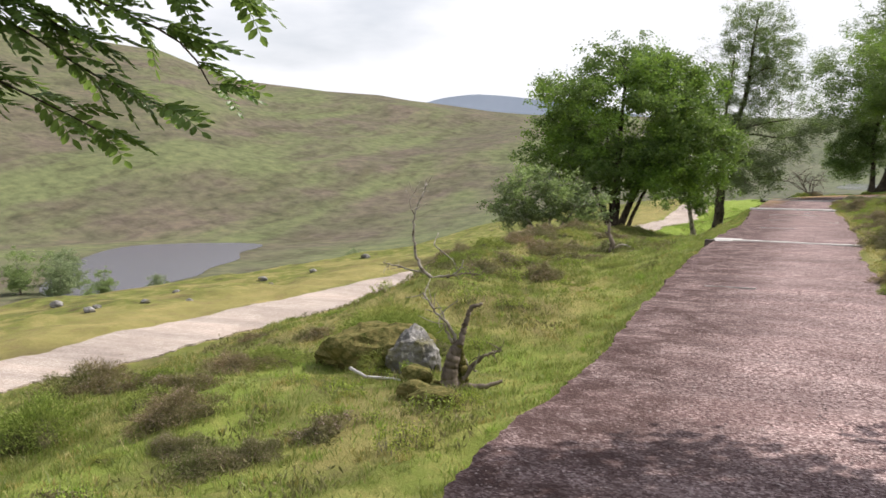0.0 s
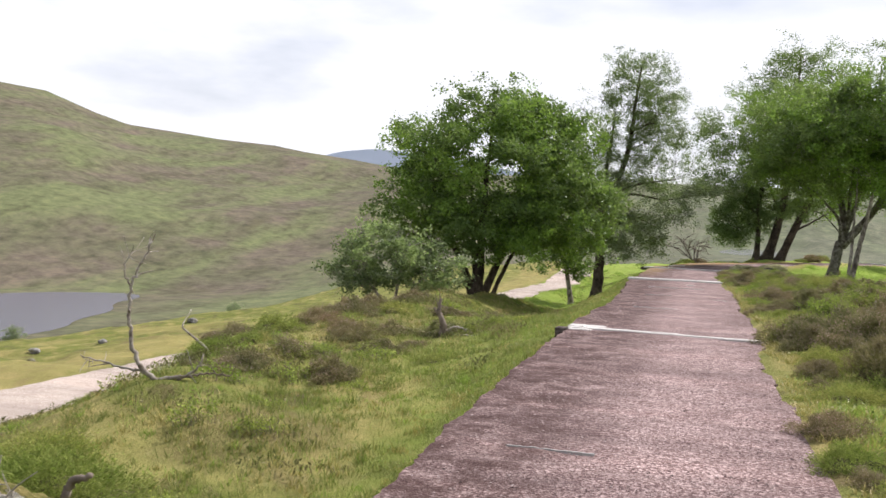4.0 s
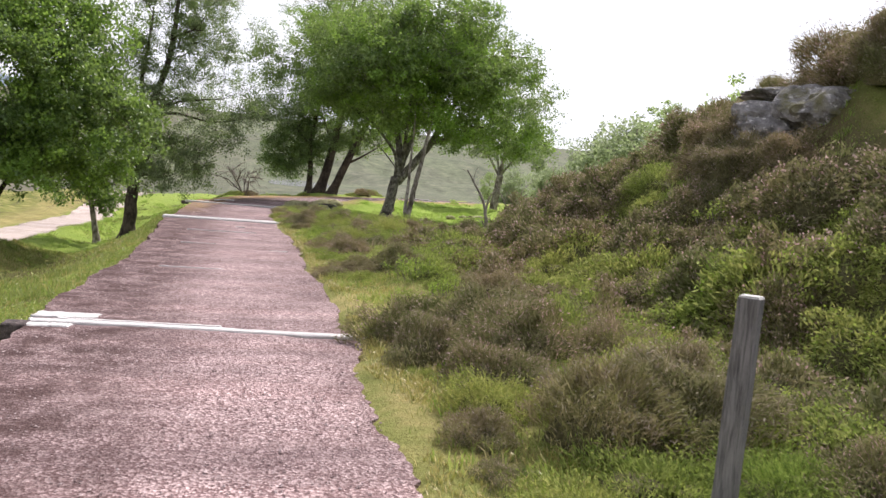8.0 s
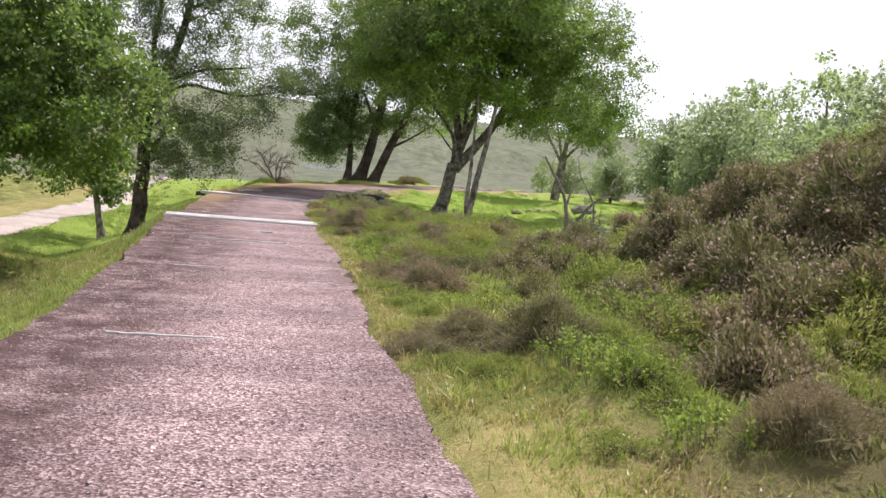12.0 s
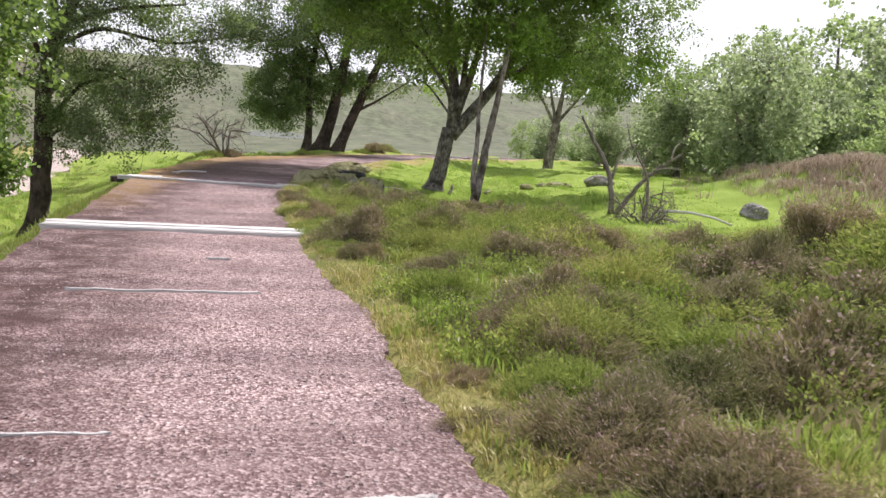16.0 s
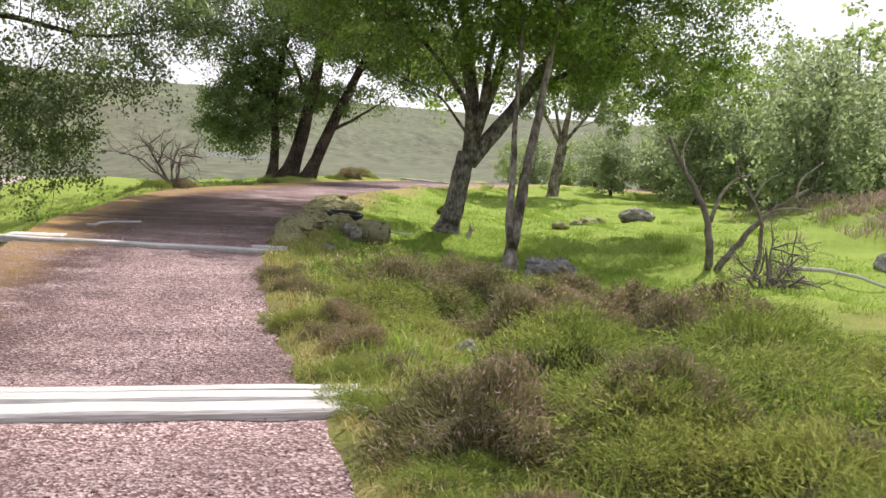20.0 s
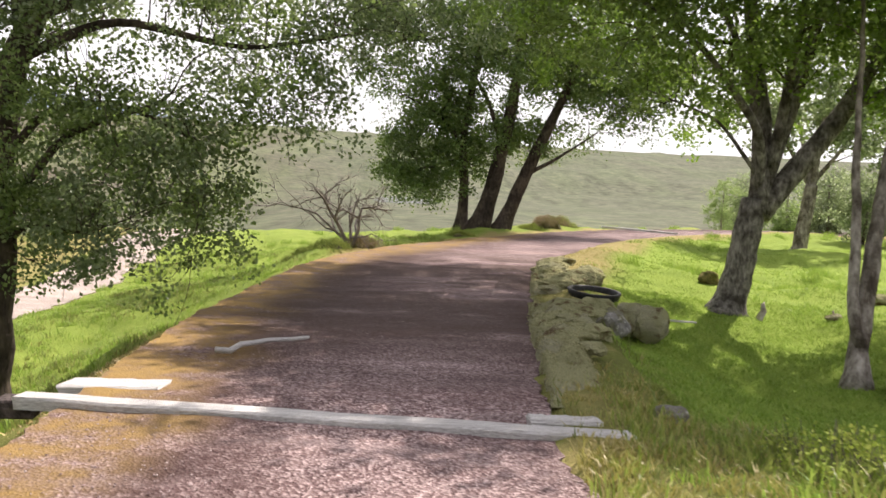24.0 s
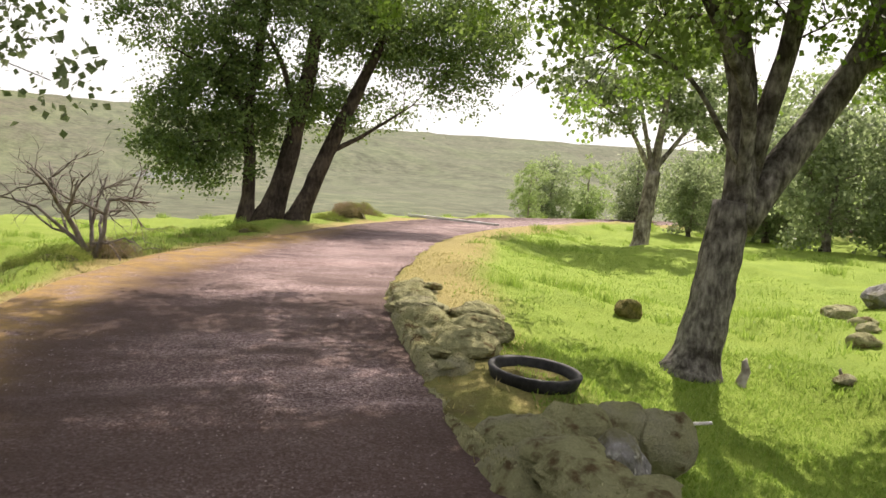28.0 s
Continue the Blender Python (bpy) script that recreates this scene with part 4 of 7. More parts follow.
tree("spreading_tree", "broad many-stemmed tree with pale lichened trunk", (7.75, 43.4),
     [([(0, 0, 0), (0.2, 0, 0.7), (0.36, 0, 1.8)], 0.26, 0.2), ([(0.42, 0, 1.7), (0.5, 0.1, 3), (0.25, 0.3, 5), (-0.1, 0.4, 8.5)], 0.18, 0.04), ([(0.42, 0, 1.6), (1.0, 0, 2.4), (1.7, -0.1, 3.3), (2.9, 0, 5.6), (3.7, 0.2, 8)], 0.2, 0.04),
      ([(0.45, 0, 1.9), (0.85, 0.1, 3.2), (1.3, 0, 5.2), (1.5, -0.2, 9.5)], 0.13, 0.03), ([(0.4, 0, 1.9), (0.25, -0.3, 2.8), (-0.8, -0.6, 3.9), (-2.2, -1.0, 4.6)], 0.09, 0.02), ([(0.5, 0, 2.4), (0.2, 0.5, 4.0), (-0.6, 1.0, 6.2)], 0.09, 0.03),
      ([(1.6, 0, 3.2), (2.6, -0.4, 3.8), (4.4, -0.6, 4.4)], 0.08, 0.02), ([(0.55, 0, 2.2), (0.6, -0.4, 4.0), (0.7, -1.0, 7.0)], 0.1, 0.03), ([(0.42, -0.05, 2.1), (-0.4, -0.2, 3.0), (-1.6, -0.4, 3.35)], 0.04, 0.01)],
     [(2.2, 0, 6.8, 3.7, 2.6, 2.6, 6), (5.2, 0, 5.2, 1.9, 1.9, 1.7, 3), (-0.6, -0.6, 6.8, 1.7, 3.2, 1.9, 5.0), (1.4, 0.2, 9.6, 2.4, 2.2, 1.4, 2.6), (-2.1, -1.0, 4.5, 1.3, 1.8, 0.8, 1.4), (5.6, 0, 3.8, 1.3, 1.4, 0.9, 2.2), (2.6, -1.7, 4.8, 2.2, 1.4, 1.2, 2.4), (3.0, -1.3, 7.4, 2.6, 1.8, 1.3, 4.0), (1.5, -0.8, 4.0, 1.9, 1.4, 0.8, 1.6), (-2.2, 0.6, 7.2, 1.8, 1.6, 0.9, 5.0), (-1.8, -0.6, 6.0, 1.6, 1.4, 0.8, 4.0), (3.5, -0.4, 4.1, 1.6, 1.4, 0.8, 2.6), (-0.5, -1.2, 4.3, 1.5, 1.2, 0.7, 0.6), (0.7, 0.3, 5.2, 1.6, 1.3, 0.8, 1.2), (-1.8, 3.4, 5.4, 1.8, 2.6, 1.2, 4.5), (-0.8, 5.6, 7.0, 2.0, 1.8, 1.5, 2.4), (-1.7, 5.0, 8.4, 2.2, 2.6, 1.1, 6.0), (-1.4, -2.3, 6.6, 1.8, 1.6, 1.3, 3.0), (-0.6, 1.6, 7.4, 2.0, 2.4, 1.6, 4.0), (-2.4, -1.2, 5.6, 1.3, 1.4, 0.8, 2.0), (0.6, 2.6, 3.6, 1.6, 1.4, 0.6, 1.0), (-1.3, -0.4, 3.4, 0.9, 0.8, 0.35, 0.7)],
     LEAF_SPREAD, BARK_LICHEN, 165000, 0.074, 520, 14, 0.42, 0.4, leaf2=LEAF_GREEN, limb_bark=BARK_DARK, share=0.36)
tree("slender_tree", "two slender pale leaning stems beside the spreading tree", (8.05, 40.15),
     [([(0, 0, 0), (0.1, 0.15, 0.6), (0.28, 0.35, 1.6), (0.62, 0.7, 3.2), (1.1, 1.2, 6.2)], 0.14, 0.03), ([(0.06, 0.1, 0.55), (0.0, 0.25, 1.1), (0.12, 0.5, 2.2), (0.16, 0.8, 3.6), (0.3, 1.0, 5.4)], 0.085, 0.02)],
     [(0.6, 0.2, 6.6, 2.2, 2.0, 1.2, 3), (-0.8, -0.6, 6.6, 1.6, 1.8, 0.9, 3), (-1.6, -0.6, 6.2, 1.8, 1.4, 0.8, 4), (2.2, 0.4, 6.6, 1.9, 1.4, 0.9, 4.5), (-0.6, -0.4, 7.6, 2.1, 1.5, 1.0, 4), (1.3, 0.2, 8.4, 2.3, 1.6, 1.0, 4), (0.3, 0.4, 5.0, 1.2, 1.2, 0.7, 1)], LEAF_SPREAD, BARK_PALE, 62000, 0.088, 240, 15, 0.42, 0.4, leaf2=LEAF_GREEN, share=0.35)
tree("trio_tree", "dark tree with three trunks leaning apart on the crest", (6.1, 60.6),
     [([(-0.45, 0, 0), (-0.35, 0, 1.5), (-0.45, 0, 3.2), (-0.1, 0, 6.5), (-0.6, 0.2, 9.5)], 0.2, 0.05), ([(0.1, 0, 0), (0.65, 0, 1.4), (0.9, 0, 3.2), (1.4, 0, 6.2), (1.6, 0, 13)], 0.32, 0.05), ([(0.9, 0.1, 0), (1.5, 0, 1.6), (2.3, 0, 3.6), (2.9, 0, 5.2), (4.2, 0.2, 8.5)], 0.3, 0.06),
      ([(1.7, 0, 2.1), (2.6, -0.1, 2.6), (4.0, -0.2, 3.6)], 0.09, 0.02), ([(-0.45, 0, 3.0), (-1.3, 0, 4.0), (-2.6, 0, 4.6)], 0.08, 0.02), ([(0.9, 0, 3.0), (0.3, 0, 4.6), (-1.0, 0, 6.6)], 0.1, 0.03)],
     [(-1.9, 0, 2.4, 1.3, 1.0, 1.5, 2.6), (0.4, 0.4, 3.6, 1.4, 1.0, 1.0, 1.2), (-2.0, 0, 6.0, 2.0, 2.0, 2.0, 2.8), (-2.9, 0, 8.0, 1.8, 1.8, 1.3, 2.0), (1.0, 0, 10.4, 3.0, 2.8, 2.6, 4.5), (3.9, 0, 7.2, 2.6, 2.4, 2.2, 3.4), (4.3, 0, 4.3, 1.6, 1.5, 0.8, 1.5), (1.0, -1.0, 5.6, 2.4, 1.2, 0.9, 1.6), (2, 0, 13, 1.6, 1.4, 0.9, 0.9), (0.6, 0.6, 7.6, 2.4, 1.8, 1.9, 4.0), (-1.2, 0.4, 4.2, 1.5, 1.2, 1.1, 2.4), (2.9, 0.4, 5.6, 1.7, 1.4, 1.0, 2.2), (2.6, 0.9, 3.1, 1.5, 1.0, 0.8, 1.2), (5.6, 0, 5.6, 1.6, 1.4, 0.9, 1.8), (-0.6, 0.8, 2.2, 1.2, 0.8, 0.9, 0.9)],
     LEAF_DARK, BARK_DARK, 130000, 0.085, 420, 16, 0.5, 0.4)
tree("thin_tree", "thin-trunked birch standing in the green field", (16.6, 58.4),
     [([(0, 0, 0), (0.15, 0, 1.2), (0.3, 0, 2.4)], 0.26, 0.2), ([(0.3, 0, 2.3), (0.5, 0, 4), (0.7, 0, 7)], 0.15, 0.03), ([(0.3, 0, 2.2), (-0.6, 0, 3.6), (-1.6, 0, 4.8)], 0.09, 0.03), ([(0.3, 0, 2.4), (1.3, 0, 3.6), (2.2, 0, 5.0)], 0.09, 0.03), ([(0.3, 0, 2.3), (0, 0.3, 4), (-0.5, 0.3, 6)], 0.09, 0.03)],
     [(0.3, 0, 6.2, 2.7, 2.4, 1.8, 3.4), (-1.8, 0, 4.4, 1.4, 1.4, 1.0, 1.2), (2.2, 0, 4.2, 1.5, 1.4, 1.0, 1.2)], LEAF_PALE, BARK_PALE, 15000, 0.12, 80, 17, 0.4)
tree("willow_bush", "rounded grey-green bush with bare stems below", (-6.9, 25.6),
     [([(0, 0, 0), (-0.6, 0, 0.8), (-1.2, 0, 1.7)], 0.06, 0.02), ([(0.2, 0, 0), (0.3, 0.1, 1), (0.6, 0.2, 2.0)], 0.06, 0.02), ([(0.3, 0, 0), (0.9, 0, 0.8), (1.6, 0, 1.5)], 0.05, 0.02)],
     [(0.1, 0, 1.7, 1.7, 1.3, 0.9, 3), (1.4, 0, 1.2, 0.9, 0.9, 0.7, 1), (-1.1, 0, 1.1, 0.8, 0.9, 0.6, 1)], LEAF_WOOD, DEADWOOD, 20000, 0.07, 110, 18, 0.24, category="bush", leaf2=LEAF_GREY, share=0.4)
# trees that shade the start of the walk
near_rowan = tree("rowan_tree", "rowan whose branches hang beside the start of the path", (-2.6, -3.4),
     [([(0, 0, 0), (0.1, 0, 1.6), (0.3, -0.1, 3.0), (0.5, -0.4, 4.6)], 0.14, 0.03), ([(0.1, 0, 1.5), (-0.4, 0.3, 2.6), (-0.9, 0.6, 4.0)], 0.08, 0.02)],
     [(0.2, 0, 4.6, 1.5, 1.5, 0.8, 2), (-0.8, -0.4, 3.6, 1.1, 1.2, 0.8, 1.5)], LEAF_ROWAN, BARK_DARK, 6000, 0.085, 46, 19, 0.3)
tree("rowan_tree", "rowan shading the start of the path", (4.5, -0.15),
     [([(0, 0, 0), (0.1, 0, 1.8), (0.2, 0.1, 4.6)], 0.15, 0.03)], [(0, 0, 4.1, 1.8, 1.5, 1.0, 2)], LEAF_ROWAN, BARK_DARK, 20000, 0.1, 90, 20, 0.36)


# the bough of the rowan that hangs into view, leaf by leaf
def pinnate(seed):
    rng = np.random.default_rng(seed)
    geo = Geo()
    ln = 0.15
    spine_pts = np.array([(0, 0, 0), (ln * 0.35, 0, 0.008), (ln * 0.7, 0, 0.002), (ln, 0, -0.018)])
    tube(geo, spine_pts, [0.0016, 0.0014, 0.0011, 0.0008], 3, False)
    for i in range(7):
        f = 0.22 + 0.78 * i / 6
        at = np.array([np.interp(f * ln, spine_pts[:, 0], spine_pts[:, k]) for k in range(3)])
        for side in ((-1, 1) if i < 6 else (0,)):
            size = 0.046 * (1.0 - 0.35 * abs(f - 0.55)) * rng.uniform(0.88, 1.12)
            d = np.array([0.5, side * 0.86, -0.16 + rng.normal() * 0.1]) if side else np.array([1.0, 0, -0.25])
            d /= np.linalg.norm(d)
            s = np.cross(d, (0, 0, 1))
            s /= np.linalg.norm(s)
            w = size * 0.25
            geo.add([at, at + d * size * 0.35 + s * w, at + d * size * 0.75 + s * w * 0.8, at + d * size, at + d * size * 0.75 - s * w * 0.8, at + d * size * 0.35 - s * w, at + d * size * 0.5 + np.array([0, 0, -0.004])],
                    [[0, 6, 1], [1, 6, 2], [2, 6, 3], [3, 6, 4], [4, 6, 5], [5, 6, 0]])
    return geo.mesh("leaf")


def rowan_bough():
    rng = np.random.default_rng(23)
    kinds = [pinnate(200 + i) for i in range(5)]
    o = np.array(near_rowan.location)
    limb_pts = [(-2.4, -3.5, 1.9), (-1.7, -4.1, 2.25), (-1.0, -4.25, 2.35), (-0.6, -4.1, 2.3)]
    g0 = Geo()
    tube(g0, spine(limb_pts, 14) - o, np.linspace(0.035, 0.012, 14), 6)
    limb = put("limb", g0.mesh("limb", True), BARK_DARK, near_rowan)
    lines = [[(-1.3, -4.2, 2.3), (-0.75, -4.15, 1.9), (-0.47, -3.99, 1.73), (-0.3, -3.8, 1.62), (-0.16, -3.68, 1.52)],
             [(-1.0, -4.25, 2.34), (-0.6, -4.1, 1.98), (-0.32, -3.86, 1.84), (-0.16, -3.69, 1.67), (-0.02, -3.58, 1.6)],
             [(-0.7, -4.15, 2.32), (-0.3, -3.85, 2.0), (-0.05, -3.63, 1.84), (0.09, -3.52, 1.8), (0.12, -3.5, 1.66)],
             [(-0.6, -4.1, 2.3), (-0.15, -3.75, 2.02), (0.05, -3.6, 1.96), (0.2, -3.48, 1.95)],
             [(-0.8, -4.2, 2.32), (-0.6, -4.1, 1.85), (-0.5, -4.0, 1.78), (-0.42, -3.96, 1.6)],
             [(-0.7, -4.15, 2.3), (-0.45, -3.98, 1.92), (-0.3, -3.85, 1.9), (-0.18, -3.72, 1.78)],
             [(-2.5, -3.5, 0.9), (-1.2, -4.2, 0.85), (-0.6, -4.12, 0.75), (-0.42, -4.04, 0.66)],
             [(-1.2, -4.2, 0.85), (-0.7, -4.15, 0.62), (-0.46, -4.07, 0.6)]]
    for pts in lines:
        p = spine(pts, 16)
        gg = Geo()
        tube(gg, p - o, np.linspace(0.008, 0.0025, 16), 5)
        twig = put("twig", gg.mesh("twig", True), BARK_DARK, near_rowan)
        for i in range(3, 16):
            for _ in range(3):
                ob = put("leaf", kinds[rng.integers(0, 5)], LEAF_ROWAN, twig)
                way = p[min(i + 1, 15)] - p[i - 1]
                yaw = math.atan2(way[1], way[0]) + rng.uniform(-1.1, 1.1)
                ob.matrix_basis = Matrix.Translation(p[i] - o) @ Euler((rng.uniform(-0.6, 0.6), rng.uniform(-0.1, 0.8), yaw)).to_matrix().to_4x4() @ Matrix.Scale(rng.uniform(0.8, 1.25), 4)


rowan_bough()

# far woodland to the right
WOOD = [(20, 47, 6.5), (24, 52, 7.5), (23, 58, 7.0), (29, 60, 9.0), (33, 55, 9.5), (36, 64, 11.0), (27, 66, 7.5), (20.5, 74, 5.0), (23.5, 78, 6.0), (27, 80, 6.5), (31, 76, 7.5), (35, 80, 8.0), (41, 72, 9.0), (24, 44, 6.0), (31, 48, 8.0), (38, 50, 9.5),
        (26, 57, 7.0), (30.5, 68, 8.0), (33, 71, 8.5), (37, 74, 9.0), (25, 72, 6.0), (29.5, 72, 6.5), (27, 53, 6.5), (26.5, 48, 6.0), (44, 62, 10.0), (40, 56, 10.0), (21.5, 63, 4.0), (34.5, 59, 8.0), (24.5, 62.5, 5.5), (46, 82, 9.0)]
WOOD = [(x, y, h * (0.58 if y >= 70 and x < 40 else 0.74 if x < 28 else 0.9)) for x, y, h in WOOD]
for i, (wx, wy, wh) in enumerate(WOOD[:4]):
    tree("woodland_tree", "leafy birch in the thin wood across the field", (wx, wy), [([(0, 0, 0), (0.2, 0, wh * 0.4), (0.4, 0, wh * 0.9)], 0.14, 0.03), ([(0.1, 0, 0), (-0.4, 0.2, wh * 0.35), (-0.8, 0.4, wh * 0.7)], 0.09, 0.02)],
         [(0, 0, wh * 0.72, wh * 0.27, wh * 0.27, wh * 0.24, 3), (wh * 0.14, 0, wh * 0.4, wh * 0.25, wh * 0.25, wh * 0.18, 2.4), (-wh * 0.17, 0, wh * 0.42, wh * 0.22, wh * 0.22, wh * 0.18, 2), (0, 0, wh * 0.18, wh * 0.28, wh * 0.28, wh * 0.1, 1.3)],
         (LEAF_PALE, LEAF_WOOD)[i % 2], BARK_PALE, 8500, 0.14, 64, 30 + i, 0.5, group="trees of the wood")
wood_kinds = [o for o in bpy.data.objects if o.name.startswith("woodland_tree")]
for i, (wx, wy, wh) in enumerate(WOOD[4:]):
    src = wood_kinds[i % 4]
    k = wh / WOOD[i % 4][2]
    o = copy_thing(src, pose(wx, wy, gz(wx, wy) - 0.1, 0, 0, 80 * i + 35))
    o.scale = (k, k, k)
for i, (wx, wy, wh) in enumerate([(-118, 116, 7.0), (-113, 121, 5.0), (-122, 122, 8.0), (-109, 113, 4.5), (-105, 126, 4.0), (-128, 117, 8.0), (-92, 176, 5.0), (-132, 128, 7.0)]):
    src = wood_kinds[i % 4]
    k = wh / WOOD[i % 4][2]
    o = copy_thing(src, pose(wx, wy, gz(wx, wy) - 0.1, 0, 0, 50 * i))
    o.scale = (k, k, k)
    tagged(o, "distant tree at the edge of the pond", group="trees by the pond")


# ---- bare branches ----
def branchy(geos, level, p, d, length, r, depth, rng, spread=0.55, lift=0.1, split=3):
    if level == 1:
        geos[1].append(Geo())
    geo = geos[level][-1]
    n = 5
    d = d / np.linalg.norm(d)
    pts = [p]
    way = d.copy()
    for _ in range(n - 1):
        way = way + rng.normal(size=3) * 0.2 + [0, 0, lift]
        way /= np.linalg.norm(way)
        pts.append(pts[-1] + way * length / (n - 1))
    pts = np.array(pts)
    tube(geo, pts, np.linspace(r, r * 0.5, n), 6 if r > 0.02 else 4, True)
    if depth:
        for _ in range(split):
            k = rng.integers(1, n)
            nd = way + rng.normal(size=3) * spread
            branchy(geos, min(level + 1, 2), pts[k], nd, length * rng.uniform(0.55, 0.8), r * 0.52, depth - 1, rng, spread, lift, split)


def bare_shrub(name, label, place, stems, mat, seed, depth=4, category="shrub", lift=0.1, spread=0.6, split=3):
    rng = np.random.default_rng(seed)
    root = thing(name, (place[0], place[1], gz(*place) - 0.03), label, category)
    for d, length, r in stems:
        geos = [[Geo()], [], [Geo()]]
        branchy(geos, 0, np.zeros(3), np.array(d, float), length, r, depth, rng, spread, lift, split)
        stem = put("stem", geos[0][0].mesh("stem", True), mat, root)
        for geo in geos[1]:
            put("branch", geo.mesh("branch", True), mat, stem)
        if geos[2][0].v:
            tagged(put("twig", geos[2][0].mesh("twig", True), mat, stem), kind="stuff")
    return root


bare_shrub("bare_shrub", "grey bare shrub with fine spreading twigs", (1.96, 50.6), [((-0.5, 0, 1.1), 1.1, 0.06), ((0.15, 0.1, 1), 1.0, 0.05), ((-0.2, 0.35, 1), 1.05, 0.045), ((0.6, 0, 0.9), 0.95, 0.04), ((-0.95, 0.1, 0.9), 1.15, 0.045)], GREYTWIG, 41, 4, spread=0.62, lift=0.03, split=3)
bare_shrub("brushwood", "heap of fine dead twigs and broken stubs in the grass", (10.75, 36.1), [((0.5, 0, 0.7), 0.8, 0.03), ((-0.6, 0, 0.8), 0.75, 0.03), ((0.1, 0.4, 0.9), 0.8, 0.03), ((0.8, -0.3, 0.4), 0.9, 0.03), ((-0.1, -0.3, 0.9), 0.8, 0.03), ((-0.8, -0.4, 0.3), 0.8, 0.03), ((0.9, 0.5, 0.3), 0.9, 0.03), ((0.1, -0.9, 0.35), 0.7, 0.03)], GREYTWIG, 43, 4, spread=0.95, lift=-0.03)


def dead_bush():
    """Crooked bare stems set out in the plane that they lean in, from one root."""
    root = thing("dead_bush", (10.6, 37.5, gz(10.6, 37.5) - 0.05), "dead grey bush of crooked leaning stems in grass", "dead bush")
    rng = np.random.default_rng(42)
    ax, back = np.array([0.838, -0.545, 0]), np.array([0.545, 0.838, 0])
    stems = [([(0, 0), (-0.05, 0.82), (-0.26, 1.28), (-0.69, 1.89), (-0.84, 2.25)], 0.075), ([(0.1, 0.0), (0.43, 0.56), (0.84, 1.07), (1.42, 1.5)], 0.07), ([(0.75, 0.0), (0.79, 0.5), (0.77, 0.97), (0.54, 1.38), (0.31, 1.78)], 0.045)]
    offs = [([(-0.05, 0.86), (0.08, 1.38), (0.33, 1.66), (0.52, 1.68)], 0.04, 0), ([(1.25, 1.36), (1.26, 1.65), (1.6, 1.95)], 0.025, 1), ([(-0.5, 1.62), (-0.62, 2.0), (-0.45, 2.4)], 0.022, 0), ([(0.9, 1.12), (1.2, 1.2), (1.5, 1.18)], 0.02, 1), ([(0.6, 1.28), (0.75, 1.6), (1.0, 1.75)], 0.02, 2)]
    made = []
    for line, r in stems:
        p = spine([ax * a + back * rng.uniform(-0.12, 0.12) + np.array([0, 0, b]) for a, b in line], 16)
        p = p + rng.normal(size=p.shape) * 0.012
        geo = Geo()
        tube(geo, p, np.linspace(r, r * 0.35, 16), 7)
        made.append(put("stem", geo.mesh("stem", True), GREYTWIG, root))
        geo = Geo()
        for _ in range(7):
            q = p[rng.integers(8, 16)]
            tube(geo, bez(q, q + rng.normal(size=3) * 0.22 + [0, 0, 0.12], rng.normal(size=3) * 0.05, 5), np.linspace(0.01, 0.004, 5), 4, False)
        tagged(put("twig", geo.mesh("twig"), GREYTWIG, made[-1]), kind="stuff")
    for line, r, i in offs:
        p = spine([ax * a + back * rng.uniform(-0.1, 0.1) + np.array([0, 0, b]) for a, b in line], 10)
        geo = Geo()
        tube(geo, p, np.linspace(r, r * 0.4, 10), 6)
        put("branch", geo.mesh("branch", True), DEADWOOD, made[i])


dead_bush()
def crooked(name, label, place, axis_x, category, stems, mat_of, seed, jitter=0.006):
    """Dead wood with crooked limbs set out across and up: points, radius, material, bark fork."""
    rng = np.random.default_rng(seed)
    ax = np.array([axis_x[0], axis_x[1], 0])
    back = np.array([-axis_x[1], axis_x[0], 0])
    root = thing(name, (place[0], place[1], gz(*place) - 0.04), label, category)
    for kind, line, r0, r1, mat, shoots in stems:
        p = spine([ax * a + back * rng.uniform(-0.05, 0.05) + np.array([0, 0, b]) for a, b in line], 6 * len(line))
        p = p + rng.normal(size=p.shape) * jitter
        rr = np.linspace(r0, r1, len(p)) * (1 + 0.04 * rng.normal(size=len(p)))
        if kind == "trunk":
            rr[:3] *= np.array([1.9, 1.4, 1.15])
        geo = Geo()
        tube(geo, p, rr, 9)
        ob = put(kind, geo.mesh(kind, True), mat_of[mat], root)
        if shoots:
            geo = Geo()
            for _ in range(shoots):
                q = p[rng.integers(len(p) // 2, len(p))]
                tube(geo, bez(q, q + rng.normal(size=3) * 0.13 + [0, 0, 0.06], rng.normal(size=3) * 0.03, 5), np.linspace(min(r1, 0.012), 0.003, 5), 4, False)
            tagged(put("twig", geo.mesh("twig"), mat_of[mat], ob), kind="stuff")
    return root


